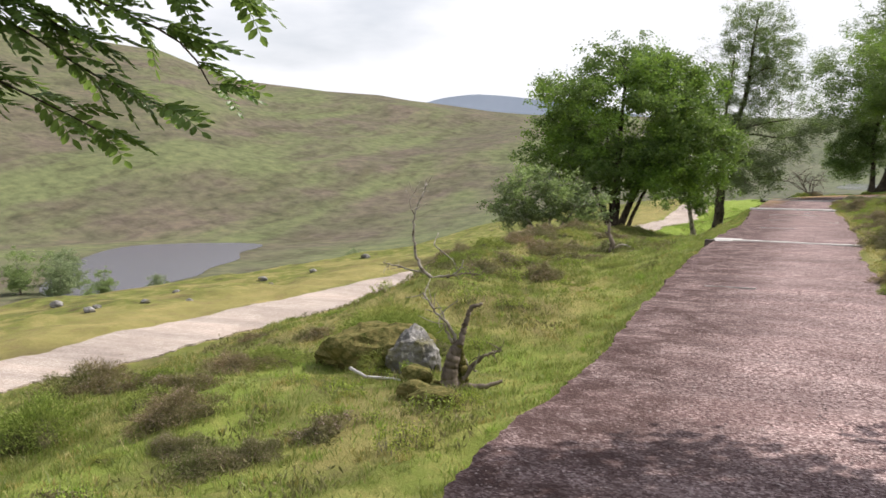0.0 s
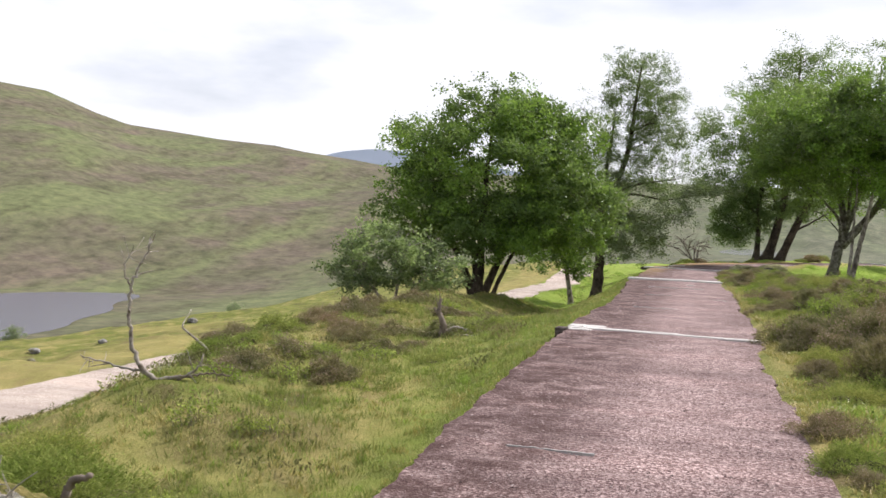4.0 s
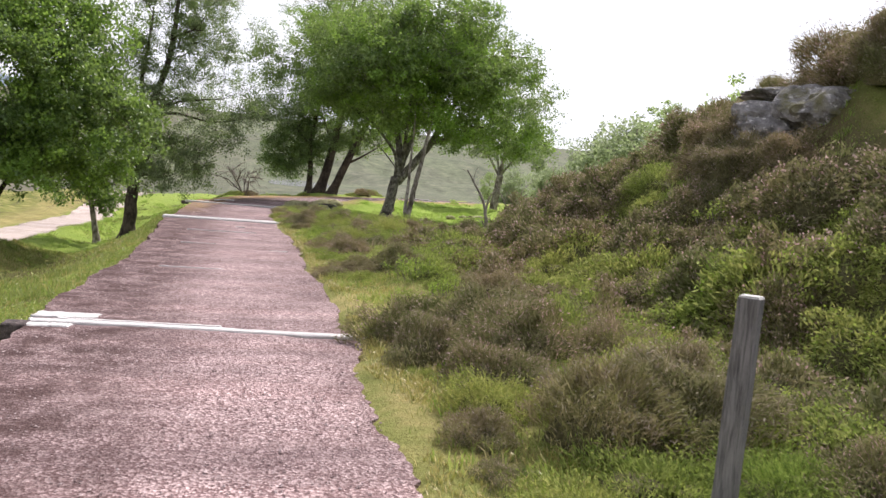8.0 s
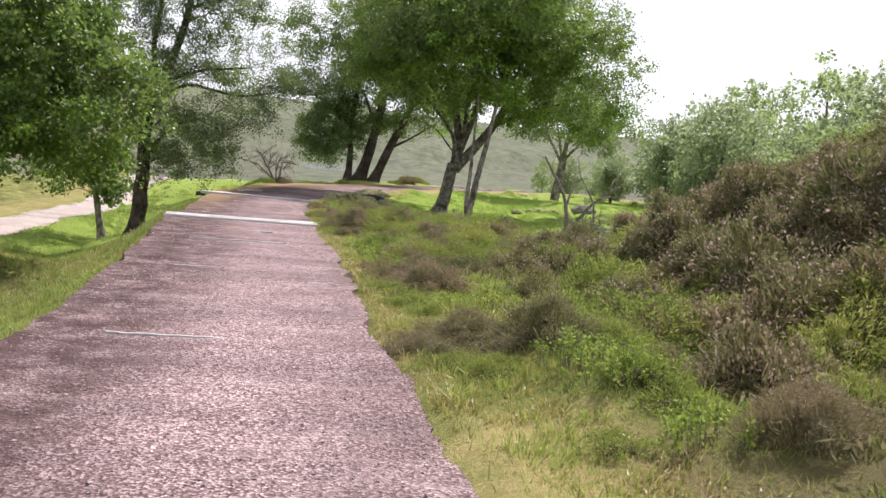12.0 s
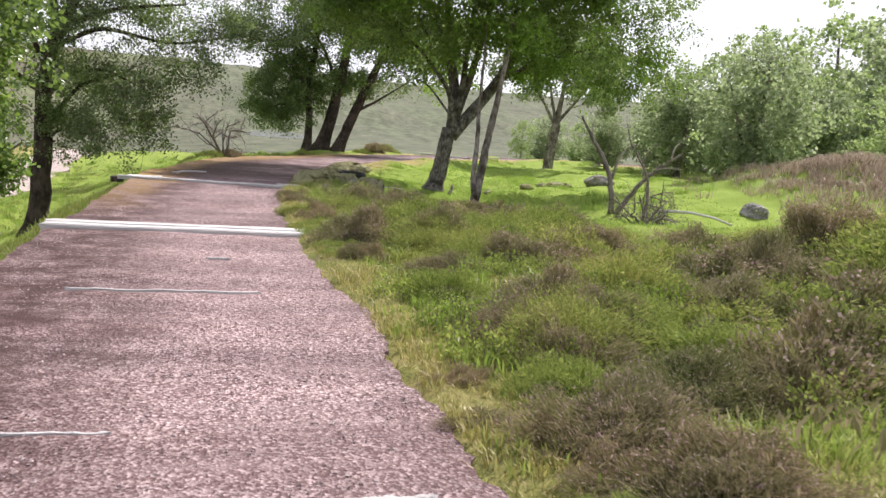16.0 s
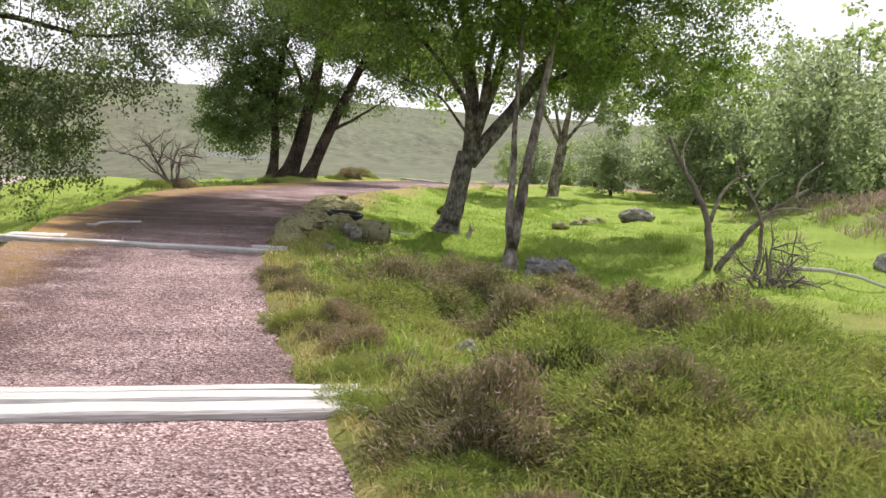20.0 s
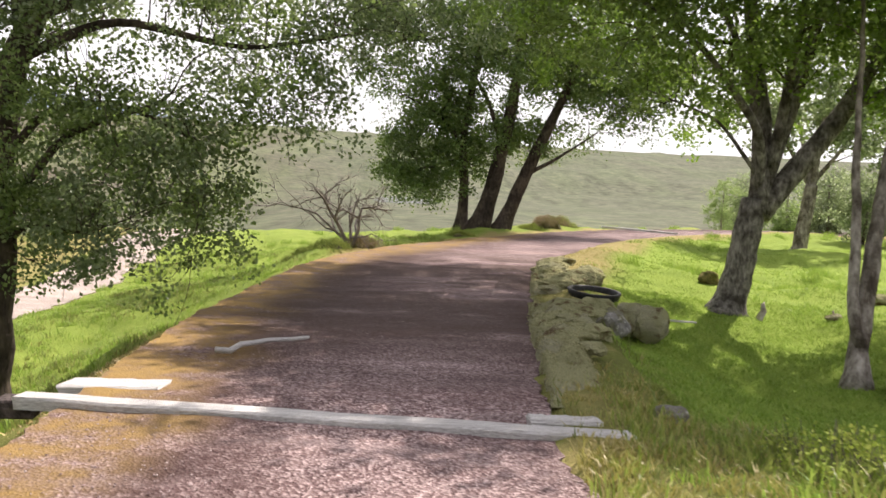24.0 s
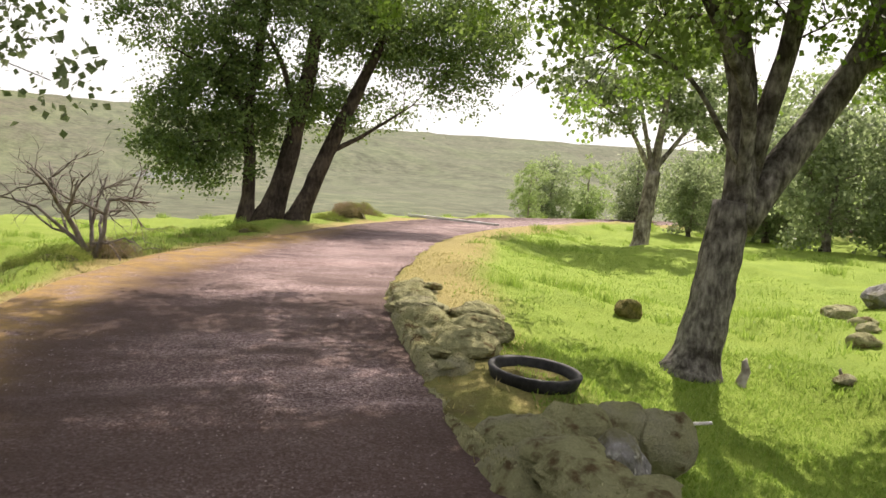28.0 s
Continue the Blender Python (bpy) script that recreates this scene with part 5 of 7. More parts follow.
WOODS = (SNAGWOOD, DEADWOOD, TURF)
crooked("snag", "weathered dead tree stump with broken forked limbs", (-2.2, 4.6), (0.924, 0.383), "stump", [
    ("trunk", [(0, 0), (-0.02, 0.22), (0.05, 0.48), (0.1, 0.6)], 0.125, 0.065, 0, 0), ("trunk", [(0.14, 0), (0.16, 0.15), (0.12, 0.42), (0.1, 0.58)], 0.07, 0.045, 2, 0),
    ("limb", [(0.1, 0.56), (0.17, 0.78), (0.22, 0.98), (0.28, 1.05), (0.38, 1.07)], 0.045, 0.022, 0, 0), ("limb", [(0.07, 0.56), (-0.03, 0.82), (-0.2, 0.97), (-0.35, 1.2)], 0.028, 0.008, 1, 10),
    ("limb", [(0.02, 0.58), (-0.08, 0.78), (-0.1, 0.98)], 0.02, 0.007, 1, 5), ("limb", [(0.14, 0.1), (0.27, 0.3), (0.42, 0.43), (0.62, 0.48)], 0.04, 0.01, 0, 6), ("limb", [(0.16, 0.4), (0.22, 0.27), (0.32, 0.22)], 0.022, 0.01, 1, 2),
    ("root", [(-0.1, 0.03), (-0.3, 0.06), (-0.42, 0.0)], 0.06, 0.03, 2, 0), ("root", [(0.2, 0.02), (0.42, 0.03), (0.64, 0.1)], 0.05, 0.02, 0, 0)], WOODS, 44)
crooked("dead_sapling", "thin crooked dead sapling leaning from the bank", (-4.6, 9.7), (0.92, 0.39), "sapling", [
    ("stem", [(0.1, 0), (-0.1, 0.12), (-0.27, 0.42), (-0.31, 0.85), (-0.3, 1.2), (-0.15, 1.55), (-0.05, 1.75)], 0.035, 0.01, 1, 12), ("branch", [(-0.3, 1.2), (-0.4, 1.4), (-0.3, 1.6)], 0.014, 0.005, 1, 6),
    ("branch", [(-0.1, 0.1), (-0.5, 0.22), (-0.85, 0.3)], 0.018, 0.006, 1, 8), ("branch", [(0.1, 0.02), (0.5, 0.1), (0.62, 0.35)], 0.028, 0.01, 1, 3), ("branch", [(0.3, 0.05), (0.75, 0.12), (0.98, 0.08)], 0.02, 0.008, 0, 4)], WOODS, 45, 0.01)
crooked("dead_sapling", "short dark dead stem with broken side shoots", (-2.3, 15.0), (1, 0.2), "sapling", [
    ("stem", [(0, 0), (0.03, 0.25), (-0.07, 0.48), (-0.04, 0.7)], 0.07, 0.03, 0, 4), ("branch", [(0.02, 0.12), (0.2, 0.22), (0.42, 0.2)], 0.03, 0.01, 1, 5), ("branch", [(0.03, 0.05), (0.4, 0.08), (0.85, 0.04)], 0.025, 0.01, 1, 6), ("branch", [(-0.05, 0.4), (-0.15, 0.55)], 0.025, 0.012, 0, 2)], WOODS, 46)
bare_shrub("dead_stick", "short grey dead stick in the moss", (-4.75, 11.4), [((-0.3, 0, 1), 0.6, 0.025)], DEADWOOD, 47, 1, "stick", split=1)


# ---- timber sills across the path ----
def plank(geo, x0, x1, y, wide, z, thick, rng, skew=0.0):
    n = 14
    xs = np.linspace(x0, x1, n)
    prof = np.array([(-0.5, 0), (-0.5, 0.8), (-0.42, 1), (0.42, 1), (0.5, 0.8), (0.5, 0)])
    v = []
    for i, x in enumerate(xs):
        jy, jz = rng.uniform(-0.004, 0.004), rng.uniform(-0.004, 0.004)
        end = rng.uniform(-0.03, 0.03, 6) if i in (0, n - 1) else np.zeros(6)
        for (a, b), e in zip(prof, end):
            v.append((x + e, y + a * wide + jy + skew * (x - x0), z + b * thick + (jz if b else 0)))
    q = [[i * 6 + j, i * 6 + (j + 1) % 6, (i + 1) * 6 + (j + 1) % 6, (i + 1) * 6 + j] for i in range(n - 1) for j in range(6)]
    t = [[0, 6 - 1 - j, 6 - 2 - j] for j in range(4)] + [[(n - 1) * 6, (n - 1) * 6 + j + 1, (n - 1) * 6 + j + 2] for j in range(4)]
    geo.add(v, t, q)


def sill(y, label, boards, seed, base_z=-0.03):
    """Weathered boards set in a row across the path: x0, x1, offset along the path, width, height."""
    rng = np.random.default_rng(seed)
    root = thing("timber_sill", (0, y, float(rise(y))), label, "timber edging", "timber sills across the path")
    for x0, x1, off, wide, top, skew in boards:
        geo = Geo()
        plank(geo, x0, x1, off, wide, base_z, top - base_z, rng, skew)
        put("board", geo.mesh("board"), TIMBER, root)


sill(13.2, "bleached timber sill with dark groove and white board end", [(0.12, 3.06, 0.12, 0.13, 0.022, -0.07), (0.3, 1.7, 0.25, 0.05, 0.018, -0.07), (0.1, 0.62, 0.46, 0.24, 0.018, 0.0), (0.1, 0.48, -0.06, 0.14, 0.016, 0.0)], 51)
sill(29.0, "broad bleached timber sill of three boards", [(-0.05, 2.95, -0.26, 0.19, 0.045, 0), (-0.05, 3.2, -0.065, 0.15, 0.05, 0), (-0.02, 3.02, 0.09, 0.11, 0.045, 0)], 52)
sill(34.6, "grey timber sill with loose white board ends", [(0.12, 3.3, 0.22, 0.15, 0.035, -0.19), (0.24, 0.8, 0.62, 0.24, 0.02, 0.0), (2.85, 3.2, -0.12, 0.14, 0.05, -0.1)], 53)
far_sill = thing("timber_sill", (13.3, 65.0, 0.0), "thin pale timber sill on the far bend", "timber edging", "timber sills across the path")
gg = Geo()
plank(gg, -2.2, 2.2, 0, 0.16, -0.03, 0.1, np.random.default_rng(54))
put("board", gg.mesh("board"), TIMBER, far_sill)
far_sill.rotation_euler = (0, 0, radians(-68))
for x0, x1, y, w in [(0.8, 1.62, 17.95, 0.03), (0.75, 2.15, 25.12, 0.028), (2.34, 2.62, 21.12, 0.035), (0.82, 1.4, 21.9, 0.02), (0.72, 1.3, 5.62, 0.012), (1.72, 1.92, 26.86, 0.03)]:
    gg = Geo()
    plank(gg, x0, x1, y, w, -0.02, 0.032, np.random.default_rng(int(y * 10)), R.uniform(-0.06, 0.02))
    tagged(put("lath", gg.mesh("lath"), TIMBER), "thin pale lath half buried in the gravel", "lath")


def box_end(x, y, z, sx, sy, sz):
    bm = bmesh.new()
    bmesh.ops.create_cube(bm, size=1)
    bmesh.ops.scale(bm, vec=(sx, sy, sz), verts=bm.verts)
    bmesh.ops.bevel(bm, geom=bm.edges[:], offset=0.012, segments=1, affect="EDGES")
    me = bpy.data.meshes.new("block")
    bm.to_mesh(me)
    bm.free()
    ob = put("timber_end", me, EDGE)
    ob.location = (x, y, z)
    return tagged(ob, "dark rotten timber end at the path edge", "timber edging")


box_end(0.05, 13.15, -0.06, 0.2, 0.22, 0.16)
box_end(0.1, 34.85, 0.13, 0.22, 0.18, 0.1)


# ---- the post ----
def fence_post():
    x, y = 4.1, 8.88
    root = thing("fence_post", (x, y, gz(x, y) - 0.12), "weathered grey square wooden post leaning in heather", "post")
    geo = Geo()
    h = 1.34
    zs = np.linspace(0, h, 9)
    tube(geo, np.stack([0.035 * zs, 0.01 * zs, zs], -1), np.full(9, 0.072) * (1 + 0.03 * np.sin(zs * 9)), 4)
    put("post", geo.mesh("post"), POSTWOOD, root)
    g2 = Geo()
    tube(g2, [(0.035 * h, 0.01 * h, h - 0.002), (0.035 * h, 0.01 * h, h + 0.012)], [0.07, 0.062], 4)
    put("cut_top", g2.mesh("cut_top"), TIMBER, root, "pale sawn top")
    return root


fence_post()


# ---- heather ----
def heather_mesh(name, seed, r, h, sprigs=1000, shaggy=0.2, wide=1.0):
    rng = np.random.default_rng(seed)
    a, u = rng.uniform(0, 2 * np.pi, sprigs), rng.uniform(0, 1, sprigs) ** 0.55
    bump = 1 + 0.28 * np.sin(a * 3 + seed) + 0.18 * np.sin(a * 5 + 2 * seed)
    bx, by = np.cos(a) * u * r * bump, np.sin(a) * u * r * bump
    dome = h * np.sqrt(np.clip(1 - (u * 0.97) ** 2, 0, 1)) * (0.8 + 0.45 * vnoise(bx * 4, by * 4, 0.7, seed))
    tip = np.stack([bx * 1.12, by * 1.12, dome], -1) + rng.normal(size=(sprigs, 3)) * [0.035, 0.035, 0.025 * shaggy / 0.2]
    out = np.stack([bx, by, 0.9 * h + 0 * bx], -1)
    out /= np.linalg.norm(out, axis=1, keepdims=True)
    parts = []
    for n, sp, k_ln, k_w in ((int(sprigs * 1.5), 0.45, 1.0, 1.0), (sprigs // 3, 0.6, 0.42, 1.15)):
        i = rng.integers(0, sprigs, n)
        way = out[i] + rng.normal(size=(n, 3)) * sp
        way /= np.linalg.norm(way, axis=1, keepdims=True)
        ln = h * rng.uniform(0.1, 0.26, (n, 1)) * k_ln
        top = tip[i] + rng.normal(size=(n, 3)) * 0.03 + (0 if k_ln == 1 else 1) * out[i] * 0.012
        low = top - way * ln
        low[:, 2] = np.maximum(low[:, 2], -0.03)
        side = np.cross(way, rng.normal(size=(n, 3)))
        side /= np.linalg.norm(side, axis=1, keepdims=True)
        w = rng.uniform(0.0035, 0.0075, (n, 1)) * k_w * wide
        mid = low * 0.45 + top * 0.55
        geo = Geo()
        geo.add(np.stack([low, mid + side * w, top, mid - side * w], 1).reshape(-1, 3), None, np.arange(n * 4).reshape(-1, 4))
        parts.append(geo.mesh(name))
    m, k = 12, 4
    aa = np.arange(m) * 2 * np.pi / m
    core = []
    for i in range(k):
        f = i / (k - 1)
        rr = r * 0.8 * math.cos(f * 1.45) * (1 + 0.28 * np.sin(aa * 3 + seed) + 0.18 * np.sin(aa * 5 + 2 * seed))
        core.append(np.stack([np.cos(aa) * rr, np.sin(aa) * rr, 0 * aa + h * 0.66 * math.sin(f * 1.5) - 0.04], -1))
    ii, jj = np.meshgrid(np.arange(k - 1), np.arange(m), indexing="ij")
    kk = (jj + 1) % m
    geo = Geo()
    geo.add(np.concatenate(core), None, np.stack([ii * m + jj, ii * m + kk, (ii + 1) * m + kk, (ii + 1) * m + jj], -1).reshape(-1, 4))
    return geo.mesh(name), parts[0], parts[1]


HM_FAR = [heather_mesh("heather", 64 + i, 0.5, h, 1300, 0.2, 1.7) for i, h in enumerate((0.4, 0.46, 0.44, 0.5))]
HG_FAR = [heather_mesh("green_heath", 74 + i, 0.5, h, 1200, 0.3, 1.7) for i, h in enumerate((0.34, 0.4, 0.44))]
HM = [heather_mesh("heather", 60 + i, 0.5, h, 4600, 0.2, 0.68) for i, h in enumerate((0.36, 0.42, 0.4, 0.46))]
HG = [heather_mesh("green_heath", 70 + i, 0.5, h, 4000, 0.3, 0.68) for i, h in enumerate((0.3, 0.36, 0.4))]


class Mass:
    """Far heather gathered into one mesh a part."""
    def __init__(self):
        self.geos = {}

    def take(self, key, me, m):
        n = len(me.vertices)
        co = np.empty(n * 3, np.float32)
        me.vertices.foreach_get("co", co)
        lv = np.empty(len(me.loops), np.int32)
        me.loops.foreach_get("vertex_index", lv)
        geo = self.geos.setdefault(key, Geo())
        m = np.array(m)
        v = co.reshape(-1, 3) @ m[:3, :3].T + m[:3, 3]
        geo.add(v, None, lv.reshape(-1, 4))


mass = Mass()


def shrub(x, y, size, green=False, tall=1.0, rng=R, lift=0.0, far=False):
    kinds = (HG_FAR if far else HG) if green else (HM_FAR if far else HM)
    heart, sprig, tips = kinds[rng.integers(0, len(kinds))]
    if far == "mass":
        hs = land([x, x - 0.3, x + 0.3, x, x], [y, y, y, y - 0.3, y + 0.3])
        up = Vector(((hs[1] - hs[2]) / 0.6, (hs[3] - hs[4]) / 0.6, 1)).normalized()
        m = Matrix.Translation((x, y, hs[0] - 0.04)) @ (Vector((0, 0, 1)).rotation_difference(up).to_matrix() @ Euler((0, 0, rng.uniform(0, 6.28))).to_matrix() @ Matrix.Diagonal((size, size, size * tall))).to_4x4()
        mass.take("heart", heart, m)
        mass.take("green" if green else "brown", sprig, m)
        mass.take("shoot" if green else "flower", tips, m)
        return None
    ob = put("heather_shrub", heart, WOOD_HEART)
    tagged(put("foliage", sprig, HEATHER_GREEN if green else HEATHER, ob), kind="stuff")
    tagged(put("flower" if not green else "young_shoot", tips, BILBERRY_TIP if green else HEATHER_TIP, ob), kind="stuff")
    hs = land([x, x - 0.3, x + 0.3, x, x], [y, y, y, y - 0.3, y + 0.3])
    up = Vector(((hs[1] - hs[2]) / 0.6, (hs[3] - hs[4]) / 0.6, 1)).normalized()
    ob.location = (x, y, hs[0] - 0.04 + lift)
    ob.rotation_mode = "QUATERNION"
    ob.rotation_quaternion = Vector((0, 0, 1)).rotation_difference(up) @ Euler((rng.uniform(-0.1, 0.1), rng.uniform(-0.1, 0.1), rng.uniform(0, 6.28))).to_quaternion()
    ob.scale = (size, size * rng.uniform(0.85, 1.15), size * tall * rng.uniform(0.9, 1.2))
    return tagged(ob, "low green bilberry and heath clump" if green else "brown woody heather shrub with fading flowers", "heather", "heather beside the path")


# masses that the walk passes, then the loose spread
for x, y, size, green, tall in [
        (3.35, 13.0, 1.05, 0, 1.15), (3.95, 12.7, 1.2, 0, 1.1), (3.35, 12.1, 0.95, 0, 1.1), (4.0, 11.8, 1.1, 0, 1.0), (3.6, 11.2, 1.0, 0, 1.0), (3.4, 10.4, 0.8, 1, 1.0), (4.6, 13.2, 1.1, 0, 1.1), (4.3, 14.0, 0.9, 0, 1.0), (3.45, 18.0, 0.85, 0, 1.0), (3.95, 17.4, 0.9, 0, 1.0), (4.45, 17.3, 0.9, 1, 1.0), (4.9, 16.8, 0.9, 0, 1.0), (3.55, 20.7, 0.7, 0, 0.9), (4.6, 10.3, 1.2, 0, 1.0),
        (3.45, 9.0, 0.9, 1, 1.0), (5.0, 11.4, 1.4, 1, 1.0), (5.2, 9.2, 1.0, 0, 1.0), (5.6, 7.6, 1.2, 1, 1.2),
        (3.55, 21.5, 0.9, 0, 1.0), (3.6, 22.3, 0.8, 1, 1.0), (3.85, 22.9, 0.85, 0, 1.0), (4.3, 22.2, 0.9, 0, 1.0), (3.65, 23.5, 0.7, 0, 0.9), (4.5, 23.6, 0.9, 1, 0.9), (5.5, 24.0, 1.0, 0, 0.9), (3.8, 24.1, 0.6, 0, 0.8), (4.9, 22.8, 0.8, 1, 0.9), (3.75, 25.9, 0.7, 0, 0.8), (4.2, 26.5, 0.8, 1, 0.9), (5.2, 25.6, 0.8, 0, 0.9), (5.3, 16.6, 0.8, 0, 1.0), (5.6, 17.6, 0.9, 1, 1.0),
        (3.6, 24.9, 0.9, 1, 1.0), (4.7, 26.3, 1.2, 0, 1.1), (3.4, 28.1, 1.15, 0, 0.9), (4.1, 28.0, 1.2, 1, 1.1), (4.3, 29.2, 1.2, 1, 1.1), (5.1, 28.4, 1.2, 1, 1.0), (5.0, 29.6, 0.9, 0, 0.9), (3.8, 30.9, 0.8, 1, 0.9), (5.7, 29.4, 0.9, 1, 0.9), (6.4, 28.4, 0.9, 0, 0.9), (4.5, 27.2, 0.8, 1, 0.9), (5.6, 26.2, 0.8, 1, 0.9), (5.3, 30.4, 1.0, 1, 1.2), (4.8, 31.0, 1.2, 0, 1.1), (5.5, 31.6, 1.2, 0, 1.1), (4.2, 31.8, 1.0, 1, 1.0), (6.1, 31.0, 1.2, 0, 1.2),
        (6.3, 30.0, 1.3, 1, 1.3), (6.9, 29.2, 1.1, 1, 1.0), (5.9, 27.4, 1.2, 0, 1.0), (6.6, 26.3, 1.2, 1, 1.0), (3.9, 35.5, 0.6, 1, 0.6), (5.0, 33.4, 1.0, 1, 0.9), (6.0, 33.0, 1.0, 0, 0.8), (7.2, 31.6, 1.0, 0, 0.9),
        (10.1, 16.7, 1.7, 0, 1.2), (9.9, 15.6, 1.5, 0, 1.2), (10.5, 15.9, 1.8, 0, 1.3), (9.7, 17.5, 1.4, 0, 1.1), (8.5, 17.3, 1.2, 0, 1.0), (8.6, 15.6, 1.3, 0, 1.0), (8.2, 16.4, 1.2, 0, 0.9), (8.0, 18.2, 1.3, 1, 1.0), (10.9, 17.4, 1.7, 0, 1.3),
        (7.0, 25.8, 1.3, 0, 1.1), (7.9, 28.7, 1.2, 0, 1.0), (8.6, 27.0, 1.5, 0, 1.2), (9.3, 26.2, 1.6, 0, 1.2), (8.9, 28.0, 1.3, 1, 1.0), (9.8, 29.0, 1.3, 1, 1.0), (10.4, 31.2, 1.3, 1, 1.0), (8.2, 24.6, 1.4, 0, 1.2),
        (-3.35, 1.2, 0.9, 0, 0.7), (-3.0, 1.5, 0.75, 0, 0.7), (-3.9, 1.5, 0.7, 0, 0.7), (-6.3, 2.0, 1.4, 1, 1.2), (-7.1, 3.7, 1.3, 0, 0.9), (-5.5, 4.8, 1.1, 0, 0.8), (-5.2, 5.2, 1.0, 1, 0.8), (-4.5, 2.2, 1.0, 0, 0.8), (-4.4, 7.2, 1.5, 1, 1.2), (-3.9, 6.9, 1.3, 1, 1.2), (5.2, 19.4, 0.7, 1, 0.8), (3.7, 20.9, 0.9, 0, 0.9), (3.5, 23.0, 0.7, 1, 0.8), (4.0, 32.2, 1.2, 0, 1.0), (4.7, 32.4, 1.2, 0, 1.0), (5.4, 32.3, 1.2, 1, 1.2), (3.7, 31.5, 1.0, 1, 1.0), (-5.4, 3.4, 1.0, 0, 0.8), (-3.6, 5.4, 1.0, 1, 1.0), (-4.3, 6.0, 1.2, 1, 1.1), (-3.4, 6.9, 1.2, 1, 1.1), (-4.6, 7.6, 1.3, 1, 0.9),
        (-2.8, 13.2, 0.8, 0, 0.7), (-3.5, 13.8, 1.0, 0, 0.8), (-4.4, 14.6, 1.1, 0, 0.8), (-1.9, 13.0, 0.7, 1, 0.7), (-5.4, 13.0, 1.2, 0, 1.0), (-1.7, 16.2, 0.8, 1, 0.7), (-4.9, 11.6, 0.9, 1, 0.9), (-2.6, 17.6, 0.8, 0, 0.6), (1.5, 50.2, 1.1, 1, 0.9), (2.2, 50.9, 0.9, 0, 0.9), (0.9, 51.0, 1.0, 1, 0.8), (5.3, 57.6, 0.9, 1, 0.8), (8.6, 63.2, 1.2, 1, 0.9), (9.4, 64.0, 1.4, 0, 0.9), (10.3, 65.6, 1.4, 1, 0.9)]:
    shrub(x, y, size * 0.82, bool(green), tall * 0.95)
for x, y, size, lift in [(-4.3, 5.9, 0.7, 0.26), (-3.8, 5.8, 0.6, 0.32), (-3.4, 5.9, 0.5, 0.28), (-4.0, 6.3, 0.6, 0.22)]:
    shrub(x, y, size, True, 0.8, lift=lift)
for x, y, size in [(3.75, 15.4, 0.36), (4.3, 15.9, 0.42), (4.75, 16.9, 0.4), (4.1, 17.2, 0.3), (4.6, 18.3, 0.38), (3.85, 18.9, 0.3), (4.25, 19.5, 0.4), (4.95, 19.2, 0.45), (3.7, 20.1, 0.36), (4.9, 15.3, 0.45), (5.2, 18.1, 0.5), (3.9, 26.0, 0.4), (3.8, 22.4, 0.4), (3.75, 27.0, 0.4)]:
    shrub(x, y, size, True, 0.9, far=True)
for i, (x, y, size) in enumerate([(5.0, 15.6, 0.6), (5.6, 15.0, 0.7), (5.4, 16.6, 0.6), (6.0, 17.0, 0.7), (5.2, 18.8, 0.6), (5.8, 18.4, 0.7), (4.7, 20.3, 0.6), (5.3, 20.2, 0.7), (6.1, 19.6, 0.7), (4.5, 18.9, 0.5), (4.9, 17.7, 0.5), (4.2, 16.2, 0.45), (6.5, 18.6, 0.8), (4.1, 19.9, 0.5), (5.9, 20.9, 0.7)]):
    shrub(x, y, size, i % 2 == 1, 1.1, far=True)
rng_bank = np.random.default_rng(78)
for i in range(46):
    x, y = rng_bank.normal(-4.2, 1.5), rng_bank.uniform(8.5, 21)
    if x < -0.9 and y > 11 + 0.5 * (x + 4):
        shrub(x, y, rng_bank.uniform(0.4, 0.85), rng_bank.random() < 0.4, rng_bank.uniform(0.6, 0.95), rng_bank, far=True)
rng_bank = np.random.default_rng(77)
for i in range(44):
    y = rng_bank.uniform(-1, 9) if i < 24 else rng_bank.uniform(11, 26)
    x = rng_bank.uniform(-8, -2.4)
    if x < -4.6 or not 3 < y < 11:
        shrub(x, y, rng_bank.uniform(0.35, 0.7), rng_bank.random() < 0.6, 0.7, rng_bank, far=True)
rng_edge = np.random.default_rng(79)
for i in range(60):
    y = rng_edge.uniform(4, 33)
    if 13.8 < y < 16.8 or 24.2 < y < 26.5:
        continue
    x = float(np.interp(y, PTS[:, 1], PTS[:, 0]) + half_width(y)) + rng_edge.uniform(0.12, 0.6)
    shrub(x, y, rng_edge.uniform(0.28, 0.5), rng_edge.random() < 0.45, rng_edge.uniform(0.7, 1.0), rng_edge)
n = 0
for _ in range(9000):
    x, y = R.uniform(3.2, 11.5), R.uniform(5, 33)
    e = float(knoll(x, y))
    m = float(vnoise([x], [y], 2.4, 33)[0])
    if e > 1.0 and (m < -0.1 or x < 3.9 or x > 7.5 or (x < 4.7 and 13.8 < y < 20.4)):
        continue
    if e <= 1.0 and m < -0.45:
        continue
    shrub(x, y, R.uniform(0.6, 1.3) * (0.92 if e < 0.85 else 0.7), R.random() < (0.2 if e < 0.8 else 0.5), R.uniform(0.85, 1.2), far="mass" if x > 5.7 else x > 4.9)
    n += 1
    if n > 520:
        break
top = put("heather_mass", mass.geos["heart"].mesh("heather_mass", True), WOOD_HEART)
tagged(top, "brown and green heather clumps massed over the mound", "heather", kind="stuff")
